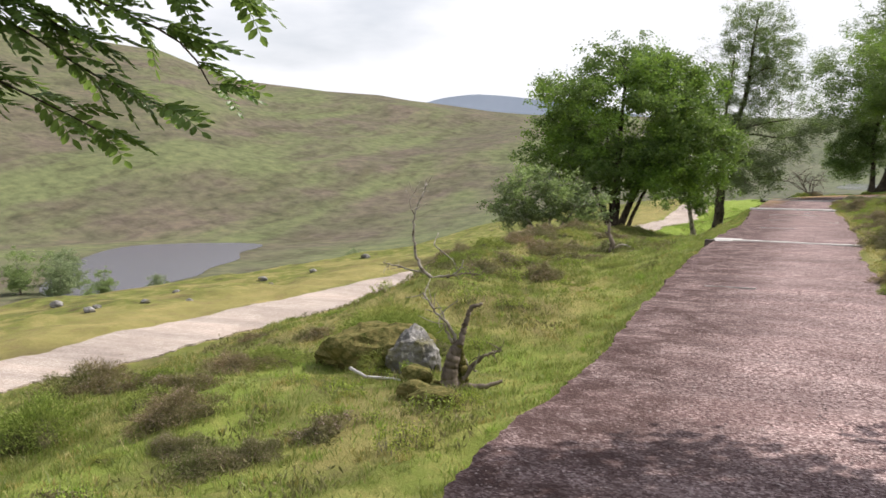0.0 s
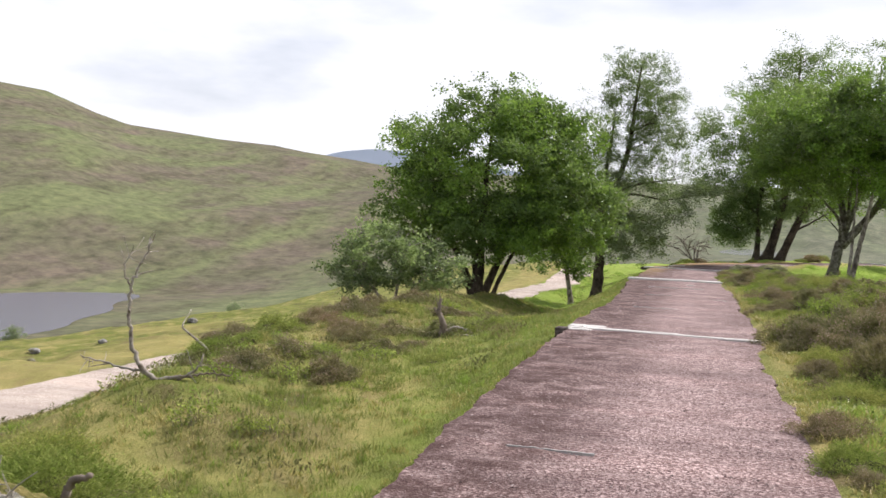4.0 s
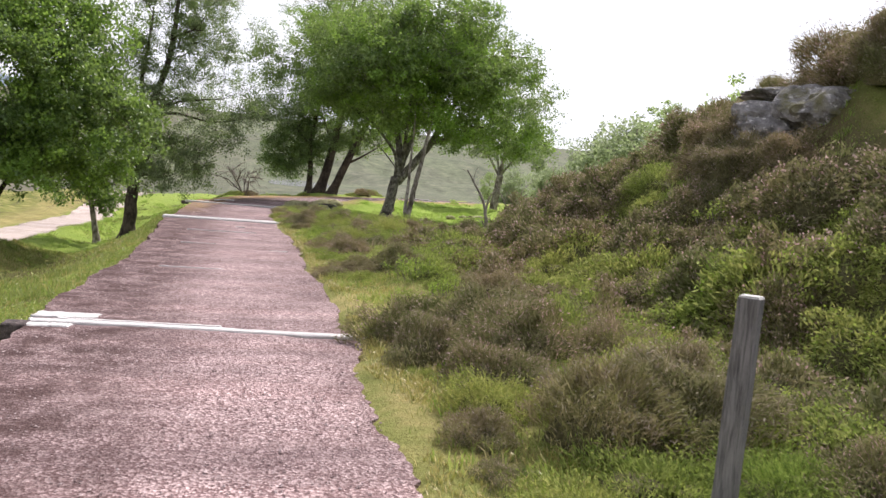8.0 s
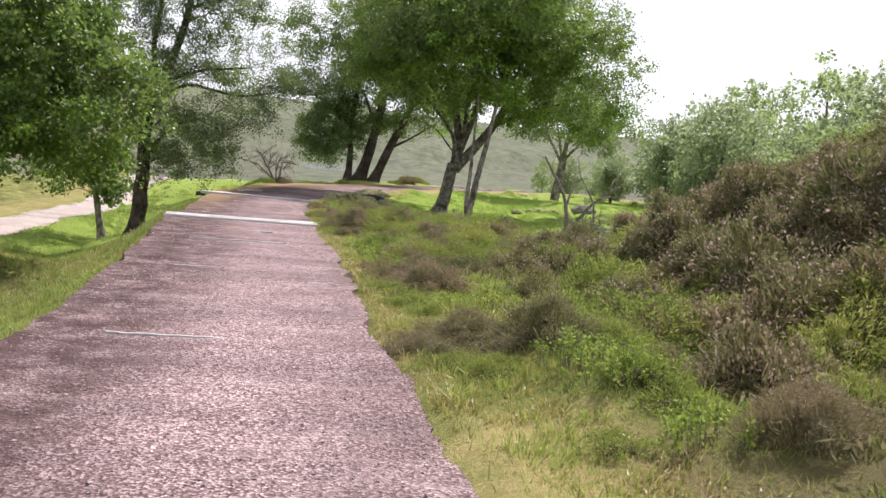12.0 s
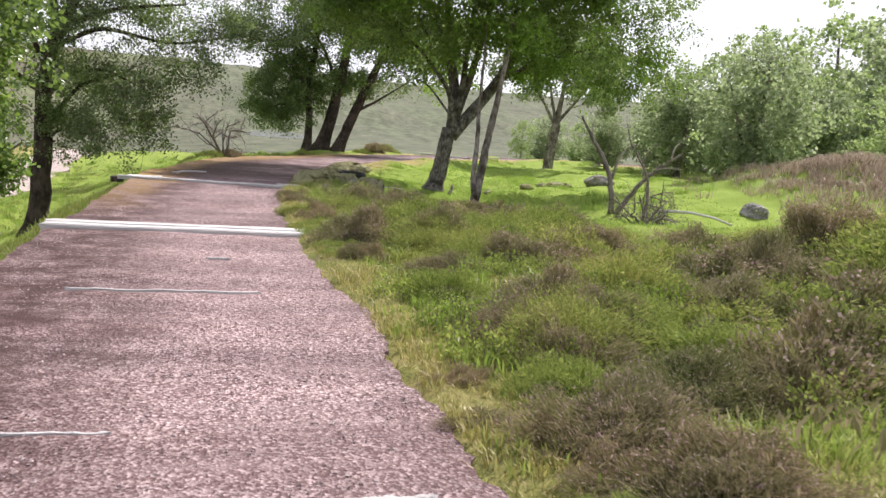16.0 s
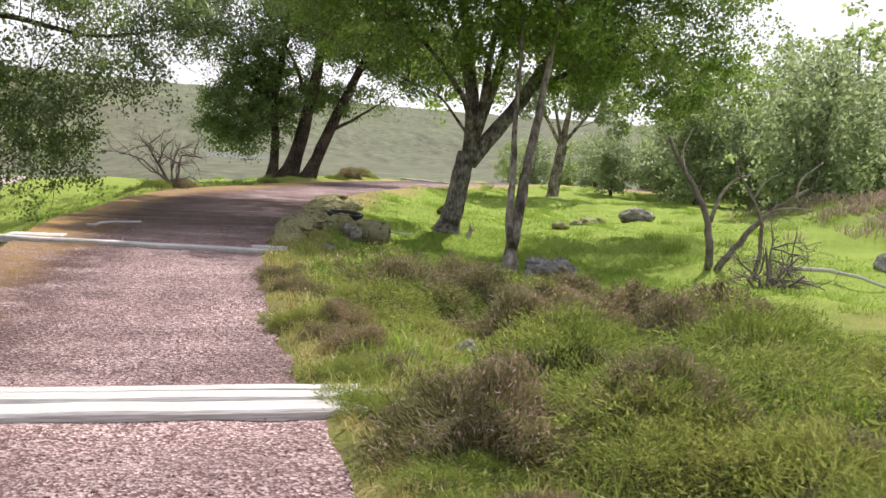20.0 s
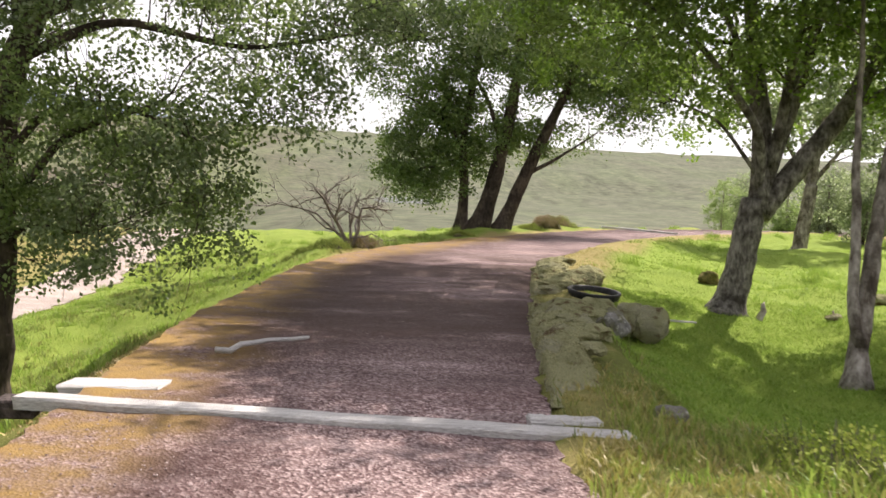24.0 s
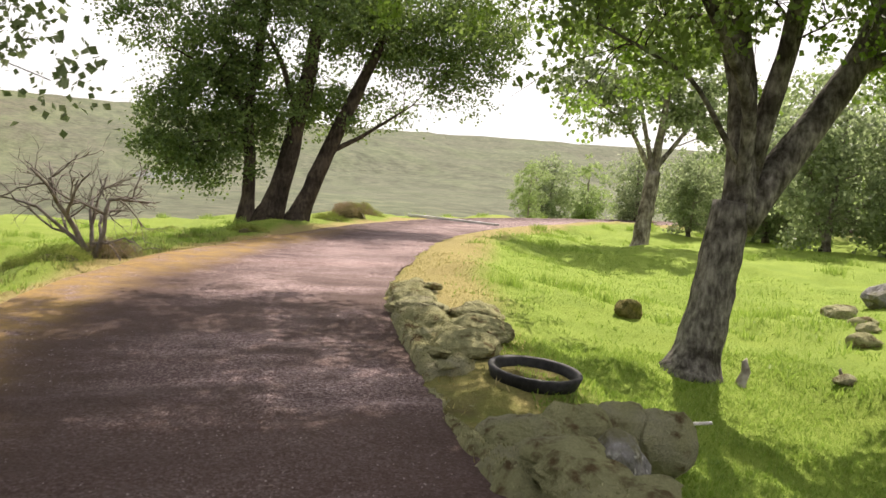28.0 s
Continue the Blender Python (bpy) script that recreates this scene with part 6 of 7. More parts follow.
for key, name, mat in (("brown", "foliage", HEATHER), ("green", "foliage", HEATHER_GREEN), ("flower", "flower", HEATHER_TIP), ("shoot", "young_shoot", BILBERRY_TIP)):
    tagged(put(name, mass.geos[key].mesh(name), mat, top), kind="stuff")


# ---- heather cover ----
def heather_cover(name, label, count, lo, hi, mat, seed, share, tall):
    rng = np.random.default_rng(seed)
    p = np.stack([rng.uniform(lo[0], hi[0], count * 3), rng.uniform(lo[1], hi[1], count * 3)], -1)
    e = knoll(p[:, 0], p[:, 1])
    lump = vnoise(p[:, 0], p[:, 1], 0.8, 35) + 0.5 * vnoise(p[:, 0], p[:, 1], 0.35, 36)
    d, ts = across(p[:, 0], p[:, 1], PTS)
    d = np.abs(d) - half_width(ts)
    keep = (d > 0.25) & ~((p[:, 0] > 0) & (p[:, 0] < 4.6) & (p[:, 1] > 13.8) & (p[:, 1] < 16.6)) & (share(p[:, 0], p[:, 1], e, lump) > rng.random(len(p)))
    p, lump = p[keep][:count], lump[keep][:count]
    n = len(p)
    h = tall * np.clip(0.55 + 0.6 * lump, 0.25, 1.3)
    z = land(p[:, 0], p[:, 1])
    top = np.column_stack([p, z + h * rng.uniform(0.55, 1.1, n)])
    way = rng.normal(size=(n, 3)) * 0.5 + [0, 0, 1]
    way /= np.linalg.norm(way, axis=1, keepdims=True)
    low = top - way * (0.5 * h * rng.uniform(0.6, 1.2, n))[:, None]
    side = np.cross(way, rng.normal(size=(n, 3)))
    side /= np.linalg.norm(side, axis=1, keepdims=True)
    w = rng.uniform(0.006, 0.013, (n, 1))
    mid = 0.45 * low + 0.55 * top
    v = np.stack([low, mid + side * w, top, mid - side * w], 1).reshape(-1, 3)
    return tagged(put(name, npmesh(name, v, None, np.arange(4 * n).reshape(-1, 4)), mat), label, "heather", kind="stuff")


def brown_share(x, y, e, lump):
    return np.where(e < 1.0, 0.9 * smooth(-0.5, 0.3, lump), 0.35 * smooth(0.1, 0.6, lump) * smooth(3.6, 4.6, x) * (1 - smooth(7.5, 9.5, x)) * (1 - smooth(30, 33, y)))


def green_share(x, y, e, lump):
    return np.where(e < 1.0, 0.9 * smooth(0.1, -0.5, lump), 0.6 * smooth(0.3, -0.3, lump) * (1 - smooth(8, 10, x)) * (1 - smooth(31, 34, y)))


def left_share(x, y, e, lump):
    return 0.9 * smooth(0.35, 0.75, lump)


heather_cover("heather_cover", "feathery brown heather covering the mound and verge", 60000, (3.2, 2), (12.5, 32.5), HEATHER, 61, brown_share, 0.19)
heather_cover("heath_cover", "low green heath and bilberry between the heather", 60000, (3.2, 2), (12, 33.5), HEATHER_GREEN, 62, green_share, 0.17)
heather_cover("heather_cover", "scattered low heather on the left bank", 26000, (-8.5, -3), (-0.9, 26), HEATHER, 63, left_share, 0.16)


# ---- bilberry ----
def bilberry_mesh(seed, r, h, leaves):
    """A loose dome of small oval leaves on thin upright shoots: shoots, leaves."""
    rng = np.random.default_rng(seed)
    shoots, geo = Geo(), Geo()
    n = leaves // 14
    a, u = rng.uniform(0, 2 * np.pi, n), rng.uniform(0, 1, n) ** 0.6
    foot = np.stack([np.cos(a) * u * r * 0.85, np.sin(a) * u * r * 0.85, 0 * a - 0.03], -1)
    top = foot + np.stack([np.cos(a) * u * 0.2 * h, np.sin(a) * u * 0.2 * h, h * np.sqrt(1 - 0.8 * u * u) * rng.uniform(0.65, 1.2, n)], -1)
    for f, t in zip(foot, top):
        tube(shoots, [f, 0.5 * (f + t) + rng.normal(size=3) * 0.012, t], [0.003, 0.0025, 0.0015], 3, False)
    i = rng.integers(0, n, leaves)
    k = rng.uniform(0.35, 1.0, (leaves, 1)) ** 0.7
    at = foot[i] * (1 - k) + top[i] * k + rng.normal(size=(leaves, 3)) * [0.02, 0.02, 0.01]
    d = rng.normal(size=(leaves, 3)) + [0, 0, 0.35]
    d /= np.linalg.norm(d, axis=1, keepdims=True)
    side = np.cross(d, rng.normal(size=(leaves, 3)) + [0, 0, 1.2])
    side /= np.linalg.norm(side, axis=1, keepdims=True)
    ln = rng.uniform(0.016, 0.034, (leaves, 1))
    geo.add(np.stack([at, at + d * ln * 0.5 + side * ln * 0.33, at + d * ln, at + d * ln * 0.5 - side * ln * 0.33], 1).reshape(-1, 3), None, np.arange(leaves * 4).reshape(-1, 4))
    return shoots.mesh("bilberry"), geo.mesh("leaf")


BERRY = [bilberry_mesh(120 + i, 0.34, h, 620) for i, h in enumerate((0.2, 0.26, 0.3, 0.23))]


def bilberry(x, y, size, rng):
    shoots, leaf = BERRY[rng.integers(0, len(BERRY))]
    ob = put("bilberry_bush", shoots, GREYTWIG)
    tagged(put("foliage", leaf, BILBERRY_TIP, ob), kind="stuff")
    ob.location = (x, y, gz(x, y) - 0.01)
    ob.rotation_euler = (rng.uniform(-0.1, 0.1), rng.uniform(-0.1, 0.1), rng.uniform(0, 6.28))
    ob.scale = (size, size, size * rng.uniform(0.8, 1.2))
    return tagged(ob, "low bright green bilberry bush among heather", "bilberry", "bilberry beside the path")


rng = np.random.default_rng(131)
n = 0
while n < 230:
    x, y = rng.uniform(3.25, 8.2), rng.uniform(5, 34)
    if n >= 185:
        x, y = rng.uniform(-6.5, -0.7), rng.uniform(-1, 20)
    m = float(vnoise([x], [y], 1.4, 132)[0] + 0.5 * vnoise([x], [y], 0.6, 133)[0])
    if m < -0.05 or float(knoll(x, y)) < 0.6 or (3 < x < 4.1 and 13.8 < y < 16.6):
        continue
    bilberry(x, y, rng.uniform(0.55, 1.15), rng)
    n += 1


# ---- grass ----
def blades(name, label, places, heights, mat, wide=0.008, lean=0.5, seed=1):
    rng = np.random.default_rng(seed)
    n = len(places)
    z = land(places[:, 0], places[:, 1]) - 0.01
    base = np.column_stack([places, z])
    a = rng.uniform(0, 2 * np.pi, n)
    side = np.stack([np.cos(a), np.sin(a), 0 * a], -1) * (wide * rng.uniform(0.6, 1.5, n))[:, None]
    b = rng.uniform(0, 2 * np.pi, n)
    tip = base + np.stack([np.cos(b) * lean * heights * rng.uniform(0.2, 1, n), np.sin(b) * lean * heights * rng.uniform(0.2, 1, n), heights], -1)
    v = np.stack([base - side, base + side, tip], 1).reshape(-1, 3)
    me = npmesh(name, v, np.arange(3 * n).reshape(-1, 3))
    return tagged(put(name, me, mat), label, "grass", kind="stuff")


def tufts(name, label, centers, per, spread, low, high, mat, wide=0.0045, lean=0.55, seed=1):
    """Tussocks of long blades that bend over, each blade of two pieces."""
    rng = np.random.default_rng(seed)
    n = len(centers) * per
    big = np.repeat(rng.uniform(0.6, 1.25, len(centers)), per)
    off = rng.normal(size=(n, 2)) * spread * big[:, None]
    p = np.repeat(centers, per, 0) + off
    base = np.column_stack([p, land(p[:, 0], p[:, 1]) - 0.012])
    h = rng.uniform(low, high, n) * big
    b = np.arctan2(off[:, 1], off[:, 0]) + rng.normal(size=n) * 0.9
    out = np.stack([np.cos(b), np.sin(b), 0 * b], -1)
    k = (lean * rng.uniform(0.2, 1.3, n) * h)[:, None]
    mid = base + out * k * 0.35 + np.stack([0 * h, 0 * h, h * 0.62], -1)
    tip = base + out * k + np.stack([0 * h, 0 * h, h * rng.uniform(0.75, 1.0, n)], -1)
    a = rng.uniform(0, 2 * np.pi, n)
    side = np.stack([np.cos(a), np.sin(a), 0 * a], -1) * (wide * rng.uniform(0.7, 1.4, n))[:, None]
    v = np.stack([base - side, base + side, mid + side * 0.8, mid - side * 0.8, tip], 1).reshape(-1, 3)
    i = 5 * np.arange(n)[:, None]
    me = npmesh(name, v, i + [3, 2, 4], i + [0, 1, 2, 3])
    return tagged(put(name, me, mat), label, "grass", kind="stuff")


def tuft_places(count, x0, x1, y0, y1, seed, grain, cut, gap=0.12):
    """Places for tussocks, gathered in drifts off the path and the track."""
    rng = np.random.default_rng(seed)
    p = np.stack([rng.uniform(x0, x1, count), rng.uniform(y0, y1, count)], -1)
    d, ts = off_path(p[:, 0], p[:, 1])
    m = vnoise(p[:, 0], p[:, 1], grain, seed) + 0.5 * vnoise(p[:, 0], p[:, 1], grain * 0.4, seed + 1)
    return p[(d > gap) & (np.abs(ts) > 1.25) & (m > cut)]


def scatter(count, x0, x1, y0, y1, keep, seed):
    rng = np.random.default_rng(seed)
    p = np.stack([rng.uniform(x0, x1, count), rng.uniform(y0, y1, count)], -1)
    tuft = p[rng.integers(0, len(p), len(p) // 3)]
    idx = rng.integers(0, len(tuft), count)
    mixed = np.where(rng.random(count)[:, None] < 0.6, tuft[idx] + rng.normal(size=(count, 2)) * 0.04, p)
    return mixed[keep(mixed[:, 0], mixed[:, 1], rng.random(count))]


def off_path(x, y):
    s, along = across(x, y, PTS)
    ts, _ = across(x, y, TPTS)
    return np.abs(s) - half_width(along), ts


def keep_green(x, y, r):
    d, ts = off_path(x, y)
    h, st, lu, _ = zones(x, y)
    return (d > 0.02) & (np.abs(ts) > 1.1) & (r > h * 0.8) & (r > st * 0.8) & (r > lu * 0.6)


def keep_lush(x, y, r):
    d, ts = off_path(x, y)
    s = across(x, y, PTS)[0]
    dry = (s < 0) & (y > 33) & (d < 0.75 + 0.3 * vnoise(x, y, 0.7, 63))
    return (d > 0.05) & ~dry & (np.abs(ts) > 1.1) & (r < zones(x, y)[2])


def keep_verge(x, y, r):
    d, ts = off_path(x, y)
    lump = vnoise(x, y, 1.3, 38) + 0.5 * vnoise(x, y, 0.5, 39)
    return (d > 0.12) & (r < smooth(0.0, 0.6, d) * smooth(-0.35, 0.45, lump))


def keep_litter(x, y, r):
    s, along = across(x, y, PTS)
    d = -s - half_width(along)
    lump = vnoise(x, y, 0.9, 58) + 0.5 * vnoise(x, y, 0.3, 59)
    return (r < smooth(-1.2, -0.4, d) * smooth(1.1, 0.6, d) * smooth(-0.5, 0.2, lump)) & (d > -1.3)


def keep_dry(x, y, r):
    d, ts = off_path(x, y)
    lump = vnoise(x, y, 0.9, 48) + 0.5 * vnoise(x, y, 0.4, 49)
    return (d > 0.0) & (r < (1.1 - 0.3 * d) * smooth(0.0, 0.5, lump))


def keep_straw(x, y, r):
    d, ts = off_path(x, y)
    edge = (across(x, y, PTS)[0] < 0) & (y > 33) & (d > -0.95) & (d < 0.9) & (r < 0.55 + 0.5 * np.minimum(d, 0))
    return edge | ((d > -0.12) & (np.abs(ts) > 1.1) & (r < zones(x, y)[1]))


g = scatter(150000, -8.5, 0.2, -6, 34, keep_green, 81)
blades("grass", "short green and straw-tipped bank grass", g, R.uniform(0.02, 0.07, len(g)), GRASS, 0.006, 1.1, 82)
g = scatter(50000, 2.9, 9.5, 2, 36, keep_green, 83)
blades("grass", "mixed green grass between the heather", g, R.uniform(0.03, 0.1, len(g)), GRASS, 0.004, 1.0, 84)
g = scatter(110000, 2.95, 8.5, 3, 36, keep_verge, 93)
blades("grass", "yellow-green tufted grass between the heather clumps", g, R.uniform(0.025, 0.09, len(g)), GRASS_VERGE, 0.004, 1.0, 94)
g = scatter(60000, 2.95, 6.5, 3, 36, keep_dry, 98)
blades("grass", "dry straw and moss patches of the verge", g, R.uniform(0.02, 0.08, len(g)), STRAW, 0.005, 1.3, 99)
g = scatter(130000, -7, 15, 28, 62, keep_lush, 85)
blades("grass", "bright lush grass around the trees", g, R.uniform(0.02, 0.065, len(g)), GRASS_LUSH, 0.009, 1.0, 86)
g = scatter(60000, -6, 9, -6, 31, keep_lush, 87)
blades("grass", "fresh green grass along the path", g, R.uniform(0.025, 0.08, len(g)), GRASS_LUSH, 0.006, 0.9, 88)
g = scatter(190000, -6, 8, -6, 56, keep_straw, 89)
blades("grass", "dry straw-coloured grass and moss edging", g, R.uniform(0.015, 0.06, len(g)), STRAW, 0.006, 1.2, 90)
g = scatter(90000, 3.7, 9.5, 34, 44, lambda x, y, r: off_path(x, y)[0] > 0.75, 107)
blades("grass", "deep green grass in the shade of the trees", g, R.uniform(0.02, 0.06, len(g)), GRASS_LUSH, 0.007, 1.0, 108)
g = scatter(80000, 2.9, 5.6, 5, 24, lambda x, y, r: (off_path(x, y)[0] > 0.3) & (vnoise(x, y, 0.7, 66) > -0.25), 109)
blades("grass", "short mixed grass of the ragged verge", g, R.uniform(0.015, 0.06, len(g)), GRASS_VERGE, 0.004, 1.2, 110)
g = scatter(60000, 2.8, 4.8, 3, 34, lambda x, y, r: (off_path(x, y)[0] > 0.0) & (off_path(x, y)[0] < 0.75 + 0.6 * vnoise(x, y, 0.9, 67)) & (vnoise(x, y, 0.5, 68) > -0.2), 111)
blades("grass", "golden straw and moss mat along the path edge", g, R.uniform(0.01, 0.04, len(g)), STRAW, 0.005, 1.6, 112)
# tussocks of the left bank
rng = np.random.default_rng(96)
for mat, count, hi, label in ((GRASS, 1300, 0.15, "rough tussocks of bank grass"), (GRASS_LUSH, 700, 0.11, "green tussocks of bank grass"), (STRAW, 700, 0.1, "dry straw tussocks of bank grass")):
    tx = np.stack([rng.uniform(-8.5, -0.1, count), rng.uniform(-3, 34, count)], -1)
    dd, tt = off_path(tx[:, 0], tx[:, 1])
    tx = tx[(dd > 0.12) & (np.abs(tt) > 1.2)]
    g = (tx[:, None] + rng.normal(size=(len(tx), 26, 2)) * rng.uniform(0.03, 0.11, (len(tx), 1, 1))).reshape(-1, 2)
    blades("grass", label, g, rng.uniform(0.04, hi, len(g)), mat, 0.006, 0.8, 97)
# tussocks between the heather of the verge and on the mound's foot
tufts("grass", "yellow-green tussocks between the heather clumps", tuft_places(3600, 2.95, 8.5, 2.5, 35, 141, 1.3, -0.1), 24, 0.06, 0.04, 0.13, GRASS_VERGE, seed=142)
tufts("grass", "bright green tussocks between the heather clumps", tuft_places(2400, 3.1, 9.5, 2.5, 35, 143, 1.0, 0.15, 0.3), 24, 0.055, 0.05, 0.16, GRASS_LUSH, seed=144)
tufts("grass", "pale yellow-green grass in the open patches of the verge", tuft_places(2000, 3.6, 7.6, 20, 30, 159, 1.0, 0.1, 0.4), 26, 0.07, 0.06, 0.18, GRASS_VERGE, 0.005, 0.7, seed=160)
tufts("grass", "mixed short grass along the ragged path edge", tuft_places(2600, 2.7, 4.2, 2, 35, 161, 0.7, -0.1, 0.04), 22, 0.05, 0.02, 0.09, STRAW, 0.0045, 0.9, seed=162)
tufts("grass", "golden mossy grass below the path edge", tuft_places(1500, -2.6, 0.0, 11, 24, 163, 0.9, -0.1, 0.15), 22, 0.05, 0.02, 0.07, GRASS_VERGE, 0.006, 0.9, seed=164)
tufts("grass", "sunlit yellow grass round the foot of the post", tuft_places(900, 3.2, 6.5, 4.2, 8.6, 165, 0.8, -0.2, 0.15), 26, 0.07, 0.05, 0.14, GRASS_VERGE, 0.005, 0.8, seed=166)
tufts("grass", "dry straw tussocks along the ragged path edge", tuft_places(2600, 2.85, 5.0, 2, 36, 145, 0.8, 0.1, 0.03), 20, 0.045, 0.03, 0.1, STRAW, 0.004, 0.9, seed=146)
tufts("grass", "green and straw tussocks of the sloping bank", tuft_places(5200, -8.5, 0.0, -5, 36, 147, 1.2, -0.1, 0.15), 22, 0.06, 0.05, 0.15, GRASS, seed=148)
tufts("grass", "pale straw tussocks of the sloping bank", tuft_places(2200, -8.5, 0.0, -5, 34, 149, 1.6, 0.15, 0.15), 22, 0.05, 0.04, 0.11, STRAW, seed=150)
tufts("grass", "coarse green tussocks of the rough field", tuft_places(1700, 8.5, 24, 26, 62, 151, 2.2, 0.25, 0.8), 26, 0.1, 0.06, 0.17, GRASS_LUSH, 0.007, 0.7, seed=152)
tufts("grass", "dead bracken and straw on the far bank", np.random.default_rng(153).normal(size=(520, 2)) * [1.5, 2.0] + [19.6, 41.0], 24, 0.12, 0.12, 0.35, BRACKEN, 0.01, 0.9, seed=154)["category"] = "bracken"
tufts("grass", "long dark green grass on the slope below the path", tuft_places(3400, -6.5, 4.5, 33, 64, 155, 1.5, -0.15, 0.7), 24, 0.08, 0.05, 0.17, GRASS, 0.006, 0.8, seed=156)
tufts("grass", "long bright grass on the slope below the path", tuft_places(2600, -6.5, 4.5, 33, 64, 157, 1.9, 0.1, 0.7), 24, 0.08, 0.05, 0.16, GRASS_LUSH, 0.006, 0.8, seed=158)
# leaf litter on the shaded edge of the path
g = scatter(190000, -0.9, 7, 33, 57, keep_litter, 105)
blades("leaf_litter", "orange-brown leaf litter along the shaded edge", g, R.uniform(0.006, 0.03, len(g)), LITTER, 0.008, 2.2, 106)["category"] = "litter"
# rush tufts in the field
rng = np.random.default_rng(91)
tx = np.concatenate([np.stack([rng.uniform(8.5, 24, 90), rng.uniform(38, 74, 90)], -1), np.stack([rng.uniform(-5.5, 9, 70), rng.uniform(46, 70, 70)], -1)])
tx = tx[off_path(tx[:, 0], tx[:, 1])[0] > 0.9]
g = (tx[:, None] + rng.normal(size=(len(tx), 130, 2)) * 0.14).reshape(-1, 2)
blades("rushes", "tufts of tall rushes in the green field", g, rng.uniform(0.08, 0.24, len(g)), GRASS_LUSH, 0.008, 0.6, 92)


# ---- stones ----
def stone_mesh(seed, sx, sy, sz, rough=0.25, fine=3):
    rng = np.random.default_rng(seed)
    bm = bmesh.new()
    bmesh.ops.create_icosphere(bm, subdivisions=fine, radius=1)
    o = Vector(rng.uniform(-50, 50, 3))
    for vtx in bm.verts:
        k = 1 + rough * noise.noise(vtx.co * 1.3 + o) + 0.5 * rough * (0.5 - abs(noise.noise(vtx.co * 2.6 + o))) + 0.22 * rough * noise.noise(vtx.co * 6.0 + o) + 0.12 * rough * noise.noise(vtx.co * 14.0 + o)
        vtx.co = Vector((vtx.co.x * sx * k, vtx.co.y * sy * k, vtx.co.z * sz * k))
    me = bpy.data.meshes.new("stone")
    bm.to_mesh(me)
    bm.free()
    return me


def stone(name, label, x, y, size, mat, seed, sink=0.3, turn=0.0, rough=0.3, category="rock"):
    ob = put(name, stone_mesh(seed, *size, rough, 4 if size[1] > 0.2 and y < 46 else 3), mat)
    ob.location = (x, y, gz(x, y) + size[2] * (1 - 2 * sink))
    ob.rotation_euler = (0, 0, turn)
    return tagged(ob, label, category)


stone("outcrop", "grey cracked rock slab bedded in the heather mound", 8.98, 16.6, (0.34, 0.6, 0.3), ROCK, 101, 0.55, 0.72, 0.6)
stone("outcrop", "broad grey rock slab bedded in the heather mound", 9.35, 16.05, (0.36, 0.56, 0.34), ROCK, 102, 0.6, 0.8, 0.55)
stone("outcrop", "thin tilted rock ledge above the slabs", 9.5, 16.4, (0.4, 0.85, 0.14), ROCK, 106, 0.2, 0.72, 0.5)
stone("rock", "lichened rock face in the turf beside the snag", -3.0, 5.3, (0.3, 0.3, 0.36), ROCK, 103, 0.3, 0.3, 0.5)
stone("turf_hump", "mossy turf hump against the rock", -3.75, 5.75, (0.8, 0.55, 0.42), TURF, 104, 0.34, 0.25, 0.45)
stone("turf_hump", "low brown mossy lump below the snag", -2.3, 3.75, (0.22, 0.18, 0.13), TURF, 121, 0.3)
stone("turf_hump", "low brown mossy lump below the snag", -2.0, 3.55, (0.3, 0.18, 0.13), TURF, 122, 0.3)
stone("turf_hump", "mossy lump beside the snag roots", -2.6, 4.45, (0.2, 0.18, 0.14), TURF, 123, 0.3)
for i, (x, y, sx, sy, sz) in enumerate([(4.55, 40.45, 0.15, 0.18, 0.12), (5.3, 41.05, 0.17, 0.2, 0.15), (4.3, 39.7, 0.18, 0.18, 0.1), (4.2, 39.3, 0.16, 0.2, 0.1), (4.4, 40.5, 0.16, 0.2, 0.09), (5.0, 42.7, 0.26, 0.3, 0.14), (5.5, 43.7, 0.3, 0.36, 0.15), (5.8, 44.5, 0.26, 0.3, 0.14), (4.0, 38.4, 0.14, 0.2, 0.08), (5.5, 41.1, 0.18, 0.18, 0.13), (4.5, 40.1, 0.13, 0.14, 0.09), (5.3, 44.9, 0.3, 0.4, 0.1), (3.95, 37.4, 0.13, 0.2, 0.07)]):
    q = 1.3 if i < 5 or i in (9, 10) else 1.0
    stone("mossy_rock", "yellow-green mossy boulder of the verge" if i < 5 else "low mossy stone of the verge", x, y, (sx * q, sy * q, sz * q), MOSS, 130 + i, 0.24 if q > 1 else 0.3)
stone("rock", "dark stone under the mossy boulders", 5.03, 40.33, (0.2, 0.17, 0.19), ROCK, 108, 0.2).location.z = -0.15
stone("mossy_rock", "pale yellow mossy boulder over the dark stone", 4.92, 40.68, (0.24, 0.2, 0.2), MOSS, 119, 0.25).location.z = -0.06
stone("mossy_rock", "tawny mossy boulder in the shade", 5.44, 40.95, (0.22, 0.2, 0.2), MOSS, 120, 0.25).location.z = -0.14
stone("mossy_rock", "yellow-green mossy boulder of the verge", 5.66, 40.78, (0.23, 0.2, 0.23), MOSS, 118, 0.25).location.z = -0.2
stone("boulder", "dark mossy boulder behind the slender stems", 8.6, 39.6, (0.4, 0.34, 0.24), ROCK, 109, 0.42, 0, 0.7)
stone("rock", "pale stone in the green field", 14.5, 47.3, (0.5, 0.35, 0.25), ROCK, 110, 0.25)
stone("rock", "pale round stone in the green field", 14.2, 37.3, (0.3, 0.3, 0.24), ROCK, 111, 0.25)
